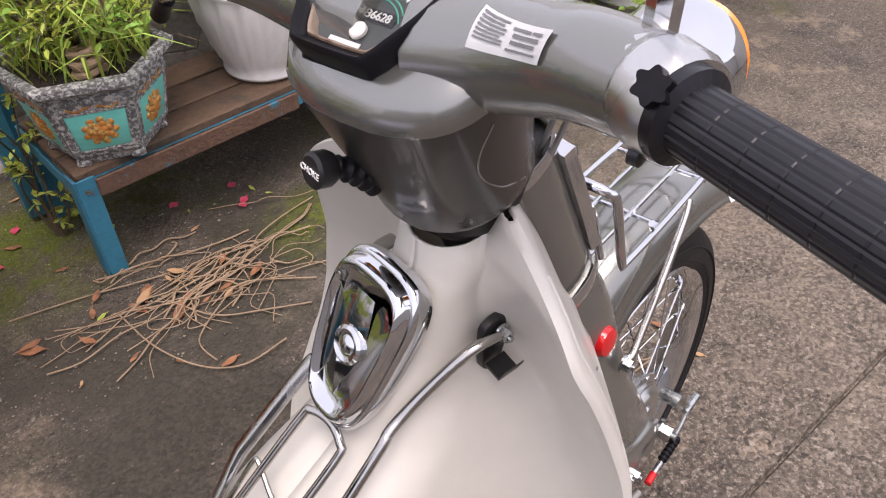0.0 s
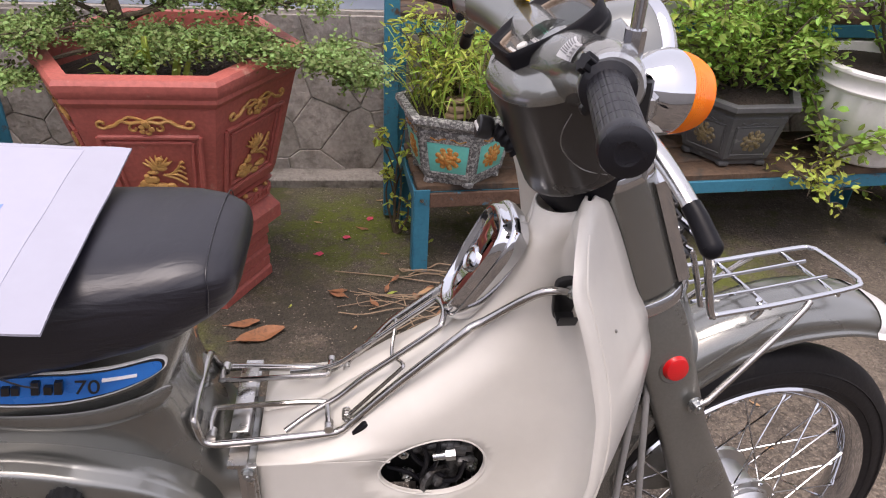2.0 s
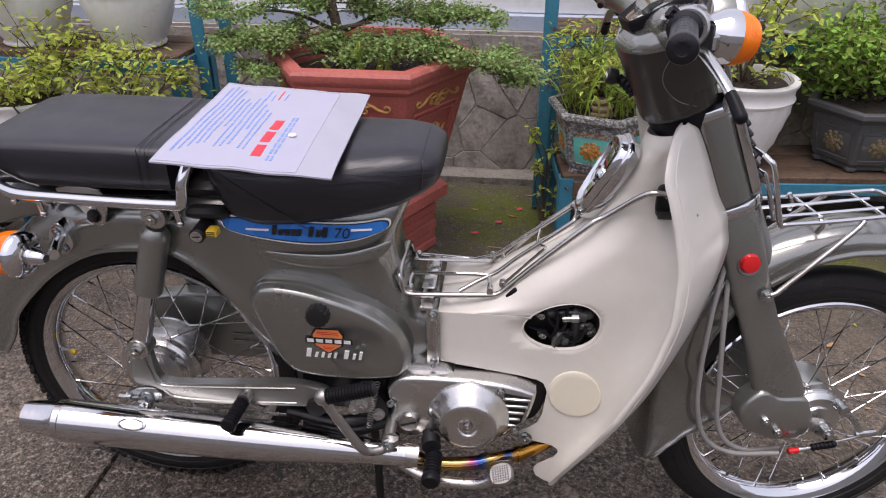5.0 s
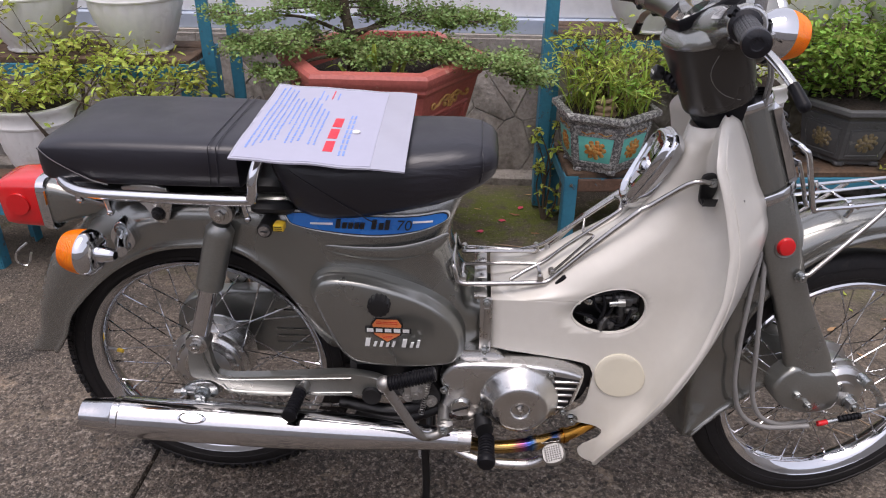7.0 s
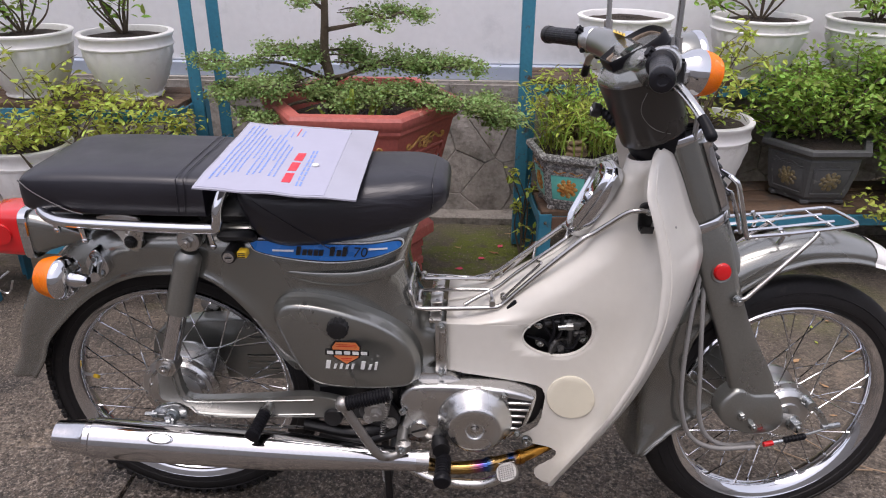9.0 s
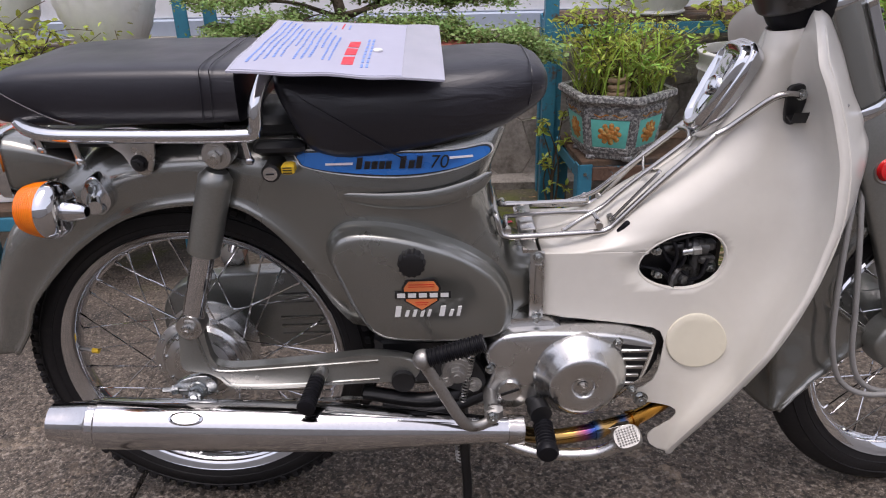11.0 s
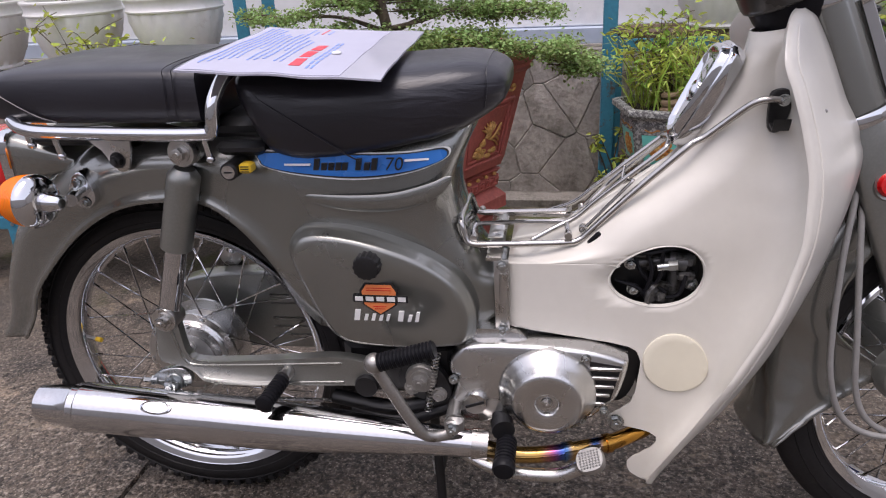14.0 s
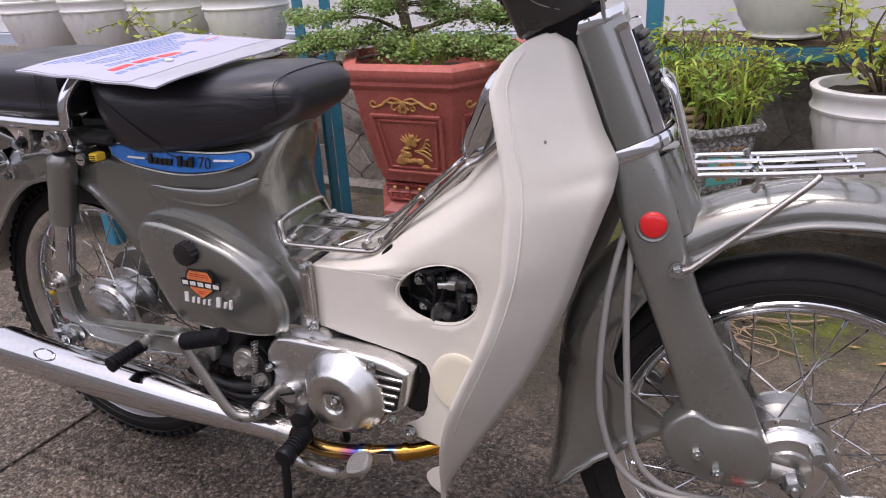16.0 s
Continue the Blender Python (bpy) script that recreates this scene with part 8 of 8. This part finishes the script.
for cx, cy, cz, rx, ry, rz, n in PADS:
    g = Geo()
    start = (-0.092, 0.02, max(0.06, cz - 0.05))
    branches(g, rng, start, [(cx, cy, cz - 0.01)], 0.007)
    for k in range(7):
        a = rng.uniform(0, math.tau)
        branches(g, rng, (cx, cy, cz - 0.012), [(cx + rx * 0.85 * math.cos(a), cy + ry * 0.85 * math.sin(a), cz + rng.uniform(-0.01, 0.012))], 0.0028)
    part("limb", g, BARK, tree)
for k, (cx, cy, cz, rx, ry, rz, n) in enumerate(PADS):
    g = Geo()
    sub = [(rng.uniform(0, math.tau), math.sqrt(rng.random()) * 0.88) for _ in range(max(9, n // 70))]
    pts = []
    for i in range(int(n * 2.2)):
        a, r = sub[rng.randrange(len(sub))]
        x, y = rx * r * math.cos(a) + rng.gauss(0, 0.020), ry * r * math.sin(a) + rng.gauss(0, 0.020)
        pts.append((cx + x, cy + y, cz + rng.gauss(0, rz * 0.42) + 0.010 * math.sin(a * 5) - 0.03 * r * r * (rz / 0.03) * 0.3))
    leaf_cloud(g, rng, pts, 0.0105, 0.55, 0.72)
    part("foliage_pad", g, LEAF_BONSAI, tree, fix=False, kind="stuff")
lily = thing("lily_plant", "strap-leaved green lily growing in the red planter", "plant", at=(RX + 0.015, RY - 0.16, 0.545))
for k, (x, l1, h, w) in enumerate(((-0.085, -0.055, 0.07, 0.012), (-0.015, 0.008, 0.13, 0.014), (0.03, 0.085, 0.125, 0.017), (0.055, 0.045, 0.085, 0.012), (-0.04, -0.10, 0.05, 0.010), (0.00, -0.03, 0.10, 0.012))):
    g = Geo()
    line = spline([(x, 0, -0.01), (x + l1 * 0.25, -0.01, h * 0.6), (x + l1 * 0.65, -0.02, h), (x + l1 * 1.25, -0.03, h * 0.85)], 6)
    i = 0
    for j, p in enumerate(line):
        t = j / (len(line) - 1)
        ww = w * (1 - t ** 3) * 0.5 + 0.0008
        g.v += [(p.x - ww, p.y, p.z), (p.x, p.y + ww * 0.6, p.z - ww * 0.3), (p.x + ww, p.y, p.z)]
        if j:
            b = 3 * j
            g.f += [(b - 3, b - 2, b + 1, b), (b - 2, b - 1, b + 2, b + 1)]
    part("strap_leaf", g, GRASS, lily, fix=False)

weeds = plant("weed_clump", "weedy grass and leafy twigs growing in the turquoise pot", (0.922, 1.225, 0.412), 0.28, 0.17, LEAF_YELLOW, 0.024, 850, 11, stems=18, ratio=0.34, low=0.35)
grass_tuft(weeds, random.Random(3), 190, 0.14, 0.21, GRASS, width=0.006)
plant("weed_clump", "leafy weeds spilling over the rim of the turquoise pot", (0.935, 1.20, 0.412), 0.20, 0.19, LEAF_BUSH, 0.026, 620, 21, stems=16, ratio=0.42, low=0.15)
g = Geo()
rr = random.Random(8)
for k in range(5):
    a0 = rr.uniform(0, 6)
    g.tube([(0.030 * math.cos(a0 + i * 0.9) * (1 - i * 0.06), 0.022 * math.sin(a0 + i * 0.9), 0.004 + k * 0.010 + i * 0.003) for i in range(8)], lambda t: 0.010 - 0.004 * t, 8, 4)
knot = part("root_knot", g, VINE)
knot.location = (0.905, 1.125, 0.408)
tagged(knot, "knotted tan root lying in the turquoise pot", "root")
grass_tuft(weeds, random.Random(4), 130, 0.10, 0.24, DRY_GRASS, "dry_grass", 0.0016)
plant("leafy_bush", "dense leafy green bush in the dark grey pot", (1.785, 1.345, 0.42), 0.36, 0.26, LEAF_BUSH, 0.024, 4600, 12, stems=34, ratio=0.55, low=0.10)
plant("leafy_bush", "leafy green bush trailing over the plant stand", (2.02, 1.20, 0.26), 0.22, 0.16, LEAF_BUSH, 0.030, 240, 13, stems=9, ratio=0.6, low=0.05)
plant("trailing_vine", "pale trailing vine over the stand's edge", (1.95, 1.11, 0.235), 0.06, 0.16, LEAF_YELLOW, 0.026, 170, 14, stems=9, ratio=0.6, low=-0.9)
plant("leafy_bush", "young green shrub in the white bowl pot", (2.225, 1.315, 0.50), 0.40, 0.24, LEAF_BUSH, 0.034, 900, 15, stems=16, ratio=0.5)
plant("leafy_bush", "sparse green shrub in a white fluted pot", (1.352, 1.275, 0.49), 0.36, 0.20, LEAF_YELLOW, 0.026, 620, 16, stems=14, ratio=0.5, twiggy=1)
plant("leafy_bush", "yellow-green twiggy shrub in the grey hexagonal pot", (-0.565, 0.985, 0.415), 0.20, 0.19, LEAF_YELLOW, 0.024, 1100, 17, stems=18, ratio=0.45)
plant("leafy_bush", "low green shrub in a white fluted pot", (-0.875, 0.965, 0.445), 0.17, 0.15, LEAF_YELLOW, 0.024, 700, 18, stems=14, ratio=0.5)
plant("leafy_bush", "twiggy shrub standing between the pots", (-0.80, 1.03, 0.215), 0.58, 0.26, LEAF_YELLOW, 0.024, 700, 19, stems=16, ratio=0.5, low=0.55, twiggy=1)
for k, x in enumerate((-0.978, -1.33, -1.68, -0.624)):
    plant("leafy_bush", "green shrub in a white fluted pot on the tall stand", (x, 1.245, 0.765), 0.30, 0.17, LEAF_BUSH, 0.03, 420, 30 + k, stems=10, ratio=0.5)
for k, x in enumerate((1.585, 2.00, 2.42)):
    plant("leafy_bush", "green shrub in a white pot on the tall stand", (x, 1.562, 0.80), 0.28, 0.18, LEAF_BUSH, 0.03, 500, 40 + k, stems=10, ratio=0.5)
plant("leafy_bush", "tall leafy shrub beside the plant stand", (2.55, 1.40, level(2.55, 1.4)), 0.85, 0.30, LEAF_BUSH, 0.036, 1500, 45, stems=22, ratio=0.55, low=0.3)
plant("leafy_bush", "green plant in the large white pot", (3.03, 1.40, 0.31), 0.30, 0.26, LEAF_BUSH, 0.04, 700, 46, stems=12, ratio=0.5)
plant("creeping_weed", "creeping weeds at the foot of the blue post", (0.755, 1.33, level(0.75, 1.33)), 0.42, 0.06, LEAF_YELLOW, 0.024, 150, 47, stems=8, ratio=0.5, low=0.1, twiggy=1)

# ---------- litter on the ground ----------
LEAF_BROWN = material("fallen_brown_leaf", (0.30, 0.13, 0.06), 0.65, 0.0, 0.0, 0.25, 25, 120, 0.1, (0.16, 0.08, 0.045), (0.5, 0.65))
LEAF_TAN = material("fallen_tan_leaf", (0.40, 0.24, 0.12), 0.7, 0.0, 0.0, 0.2, 25, 120, 0.1)
PETAL = material("pink_petal", (0.55, 0.06, 0.11), 0.55, 0.0, 0.0, 0.2, 30, 120, 0.0)
rng = random.Random(77)
vines = tagged(new("dry_vines"), "tangle of dry tan vine stems on the concrete", "dry vines", kind="stuff")
vines.location = (0.92, 0.92, level(0.92, 0.92))
g = Geo()
for k in range(44):
    a = rng.gauss(0.25, 0.45) + (math.pi if rng.random() < 0.5 else 0)
    c = Vector((0.95 + rng.gauss(0, 0.13), 0.960 + rng.gauss(0, 0.065), 0))
    ln = rng.uniform(0.16, 0.56)
    bend = rng.gauss(0, 1.5)
    pts = []
    for i in range(8):
        t = i / 7 - 0.5
        an = a + bend * t
        q = c + Vector((math.cos(an), math.sin(an) * 0.55, 0)) * ln * t
        pts.append((q.x + rng.gauss(0, 0.008), q.y + rng.gauss(0, 0.006), level(q.x, q.y) + 0.006 + rng.random() * 0.02 * (1 - abs(2 * t))))
    g.tube(pts, rng.uniform(0.0008, 0.0023), 6, 4)
for pts in ([(0.57, 1.10), (0.72, 1.07), (0.88, 1.02), (1.05, 0.99), (1.24, 0.95)], [(0.76, 0.96), (0.78, 0.82), (0.83, 0.71), (0.90, 0.655), (1.0, 0.66)], [(0.75, 0.97), (0.90, 0.90), (1.04, 0.86), (1.15, 0.78)], [(0.86, 0.93), (0.92, 0.82), (1.02, 0.76), (1.10, 0.72)], [(1.36, 0.30), (1.48, 0.16), (1.62, 0.10)], [(1.32, 0.2), (1.42, 0.14), (1.52, 0.13)]):
    g.tube([(x, y, level(x, y) + 0.006 + rng.random() * 0.006) for x, y in pts], 0.0019, 6, 6)
me = mesh_of("dry_vines", g.moved(Matrix.Translation(-vines.location)), VINE)
bpy.data.objects.remove(vines)
vines = tagged(new("dry_vines", me), "tangle of dry tan vine stems on the concrete", "dry vines", kind="stuff")
vines.location = (0.92, 0.92, level(0.92, 0.92))


def fallen_leaf(x, y, size, mat, label, turn, curl=0.25, ratio=0.42, lift=0.004):
    """One curled dead leaf lying on the ground."""
    g = Geo()
    n = 8
    for i in range(n + 1):
        t = i / n
        w = ratio * size * math.sin(math.pi * min(0.97, t * 0.94 + 0.03)) ** 0.8 * 0.5
        z = curl * size * (t - 0.5) ** 2
        g.v += [(size * (t - 0.5), -w, z + w * 0.35 * (1 + 0.4 * math.sin(t * 9))), (size * (t - 0.5), 0, z), (size * (t - 0.5), w, z + w * 0.30 * (1 + 0.4 * math.cos(t * 8)))]
        if i:
            b = 3 * i
            g.f += [(b - 3, b - 2, b + 1, b), (b - 2, b - 1, b + 2, b + 1)]
    g.tube([(-size * 0.5, 0, curl * size * 0.25), (-size * 0.68, 0.003, curl * size * 0.3)], 0.0012, 5)
    ob = part("fallen_leaf", g, mat, fix=False)
    ob.location, ob.rotation_euler = (x, y, level(x, y) + lift), (rng.gauss(0, 0.08), rng.gauss(0, 0.08), turn)
    return tagged(ob, label, "fallen leaf", "fallen leaves")


for x, y, s, t in ((0.392, 0.800, 0.125, 0.42), (0.345, 0.850, 0.080, 0.15), (0.58, 0.98, 0.055, 2.6), (0.865, 0.885, 0.06, 0.8), (0.80, 0.955, 0.05, 2.0), (0.835, 0.99, 0.06, 1.2), (0.584, 0.997, 0.05, 0.4)):
    fallen_leaf(x, y, s, LEAF_BROWN, "curled brown fallen leaf on the concrete", t)
for k in range(34):
    x, y = rng.uniform(0.3, 2.0), rng.uniform(0.55, 1.6)
    fallen_leaf(x, y, rng.uniform(0.014, 0.04), rng.choice((LEAF_TAN, LEAF_BROWN, LEAF_TAN, LEAF_YELLOW)), "small dry fallen leaf on the concrete", rng.uniform(0, 6), lift=0.005)
for k in range(14):
    fallen_leaf(0.93 + rng.gauss(0, 0.13), 0.95 + rng.gauss(0, 0.06), rng.uniform(0.02, 0.05), rng.choice((LEAF_TAN, LEAF_BROWN)), "dry fallen leaf among the vine stems", rng.uniform(0, 6), lift=0.012)
for x, y in ((1.157, 1.142), (1.17, 1.16), (1.177, 1.241), (0.675, 1.423), (1.02, 1.26), (0.52, 1.20), (0.60, 1.30)):
    fallen_leaf(x, y, 0.026, PETAL, "small pink fallen petal on the concrete", rng.uniform(0, 6), ratio=0.9)
for k in range(10):
    x, y = rng.uniform(1.3, 1.9), rng.uniform(-0.05, 0.9)
    fallen_leaf(x, y, rng.uniform(0.015, 0.04), rng.choice((LEAF_TAN, LEAF_BROWN)), "small dry fallen leaf on the concrete", rng.uniform(0, 6))

# grit and crumbs on the concrete
GRIT = material("pale_grit", (0.21, 0.175, 0.135), 0.85, 0.0, 0.0, 0.3, 40, 150, 0.2, island=0.55)
rng = random.Random(55)
g = Geo()
for k in range(4200):
    if k < 2400:
        x, y = rng.uniform(-1.6, 3.2), rng.uniform(-1.1, 1.68)
    else:
        x, y = rng.gauss(0.75, 0.5), rng.uniform(0.75, 1.68)
    r = rng.uniform(0.0012, 0.0034) * (1.7 if rng.random() < 0.06 else 1)
    z, q = level(x, y) + 0.002, [rng.uniform(0.6, 1.3) * r for _ in range(6)]
    i = len(g.v)
    g.v += [(x + q[0], y, z), (x, y + q[1], z), (x - q[2], y, z), (x, y - q[3], z), (x + q[4] * 0.2, y, z + q[5] * 0.8)]
    g.f += [(i, i + 1, i + 4), (i + 1, i + 2, i + 4), (i + 2, i + 3, i + 4), (i + 3, i, i + 4)]
tagged(part("grit", g, GRIT, fix=False), "pale grit and crumbs scattered on the concrete", "grit", kind="stuff")

# ---------- document sleeve on the seats ----------
SLEEVE = material("frosted_sleeve", (0.38, 0.38, 0.45), 0.22, 0.0, 0.2, 0.03, 6, 40, 0.0, rvary=0.06)
PAPER = material("white_paper", (0.405, 0.405, 0.50), 0.40, 0.0, 0.0, 0.03, 8, 60, 0.0)
PRINT_BLUE = material("blue_print", (0.20, 0.31, 0.68), 0.45, 0.0, 0.0, 0.1, 60, 200, 0.0)
PRINT_RED = material("red_print", (0.72, 0.03, 0.05), 0.4, 0.0, 0.0, 0.05, 60, 200, 0.0)
C00, C01, C11, C10 = Vector((0.132, -0.197, 0.780)), Vector((0.128, 0.138, 0.787)), Vector((0.381, 0.146, 0.772)), Vector((0.389, -0.188, 0.762))


def on_sheet(u, v, lift=0.0):
    """A place on the sleeve: u from the rear to the front edge, v from the near to the far edge."""
    p = C00 * ((1 - u) * (1 - v)) + C01 * ((1 - u) * v) + C11 * (u * v) + C10 * (u * (1 - v))
    return p + Vector((0, 0, lift + 0.0011 * math.sin(u * 17 + v * 5) * math.sin(v * 11 + u * 3) - 0.004 * (1 - v) ** 6))


doc = thing("document_sleeve", "frosted plastic sleeve with a white printed sheet lying on the seats", "document", at=(0.25, -0.03, 0.775))


def sheet(name, u0, v0, u1, v1, lift, mat, thick=0.0006, n=10, label=""):
    g = Geo()
    top = [[on_sheet(u0 + (u1 - u0) * i / n, v0 + (v1 - v0) * j / n, lift) for j in range(n + 1)] for i in range(n + 1)]
    ring = lambda k: [p - Vector((0, 0, k)) for p in top[0][:-1]] + [top[i][n] - Vector((0, 0, k)) for i in range(n)] + [top[n][n - i] - Vector((0, 0, k)) for i in range(n)] + [top[n - i][0] - Vector((0, 0, k)) for i in range(n)]
    v = [p for r in top for p in r]
    g.add(v, [(i * (n + 1) + j, i * (n + 1) + j + 1, (i + 1) * (n + 1) + j + 1, (i + 1) * (n + 1) + j) for i in range(n) for j in range(n)])
    g.loft([ring(0), ring(thick)], cap=False)
    g.add([p - Vector((0, 0, thick)) for p in v], [(i * (n + 1) + j, (i + 1) * (n + 1) + j, (i + 1) * (n + 1) + j + 1, i * (n + 1) + j + 1) for i in range(n) for j in range(n)])
    return part(name, g.moved(Matrix.Translation(-doc.location)), mat, doc, label)


sheet("sleeve", 0, 0, 1, 1, 0, SLEEVE, 0.0025, 26)
sheet("paper", 0.015, 0.015, 0.80, 0.97, 0.0006, PAPER, 0.0005, 26)
rng = random.Random(9)
for k in range(12):
    u = 0.060 + k * 0.034
    v = 0.08 + rng.random() * 0.05 + (0.22 if k in (5, 9) else 0) + (0.04 * k if k < 3 else 0.10)
    end = 0.74 + rng.uniform(-0.05, 0.08) + (0.18 if k < 4 else 0) - (0.14 if k > 9 else 0)
    while v < end:
        w = rng.uniform(0.012, 0.045)
        sheet("print_bar", u, v, u + rng.choice((0.009, 0.011, 0.012)), min(v + w, 0.95), 0.0012, PRINT_BLUE, 0.0004, 1)
        v += w + rng.uniform(0.006, 0.013)
for v0, v1 in ((0.13, 0.24), (0.27, 0.39), (0.42, 0.54)):
    sheet("print_bar", 0.505, v0, 0.562, v1, 0.0012, PRINT_RED, 0.0004, 2)
for u in (0.60, 0.625):
    for k in range(8):
        sheet("print_bar", u, 0.10 + k * 0.062, u + 0.012, 0.145 + k * 0.062, 0.0012, PRINT_BLUE, 0.0004, 1)
for u, v0, v1 in ((0.34, 0.78, 0.92), (0.38, 0.78, 0.86), (0.42, 0.80, 0.93), (0.46, 0.80, 0.90)):
    sheet("print_bar", u, v0, u + 0.008, v1, 0.0012, PRINT_BLUE if u != 0.42 else PRINT_RED, 0.0004, 1)
g = Geo()
b = on_sheet(0.665, 0.37, 0.002)
g.ball(tuple(b), (0.007, 0.007, 0.003), 14)
part("snap_button", g.moved(Matrix.Translation(-doc.location)), WHITE, doc, "white snap button")

# ---------- stones of the wall, last ----------
rng = random.Random(31)
cells = []
for i in range(-12, 20):
    for j in range(-1, 5):
        cells.append((i * 0.138 + rng.uniform(-0.062, 0.062) + 0.07 * (j % 2), j * 0.112 + rng.uniform(-0.052, 0.052) + 0.02))
cells = [c for c in cells if rng.random() > 0.15]


def clip(poly, px, pz, nx, nz):
    out = []
    for (ax, az), (bx, bz) in zip(poly, poly[1:] + poly[:1]):
        da, db = (ax - px) * nx + (az - pz) * nz, (bx - px) * nx + (bz - pz) * nz
        if da <= 0:
            out.append((ax, az))
        if (da < 0 < db) or (db < 0 < da):
            t = da / (da - db)
            out.append((ax + (bx - ax) * t, az + (bz - az) * t))
    return out


for x, z in cells:
    poly = [(x - 0.4, -0.05), (x + 0.4, -0.05), (x + 0.4, 0.508), (x - 0.4, 0.508)]
    for u, w in cells:
        if (u, w) != (x, z) and abs(u - x) < 0.8:
            d = math.hypot(u - x, w - z)
            poly = clip(poly, (x + u) / 2 - (u - x) / d * 0.0014, (z + w) / 2 - (w - z) / d * 0.0014, (u - x) / d, (w - z) / d)
            if len(poly) < 3:
                break
    if len(poly) < 3 or max(p[1] for p in poly) - min(p[1] for p in poly) < 0.03:
        continue
    g = Geo()
    g.prism(poly, 1.7460 - rng.uniform(0.0, 0.006), 1.752, 0.0040)
    part("stone", g, STONE, wall, angle=25)
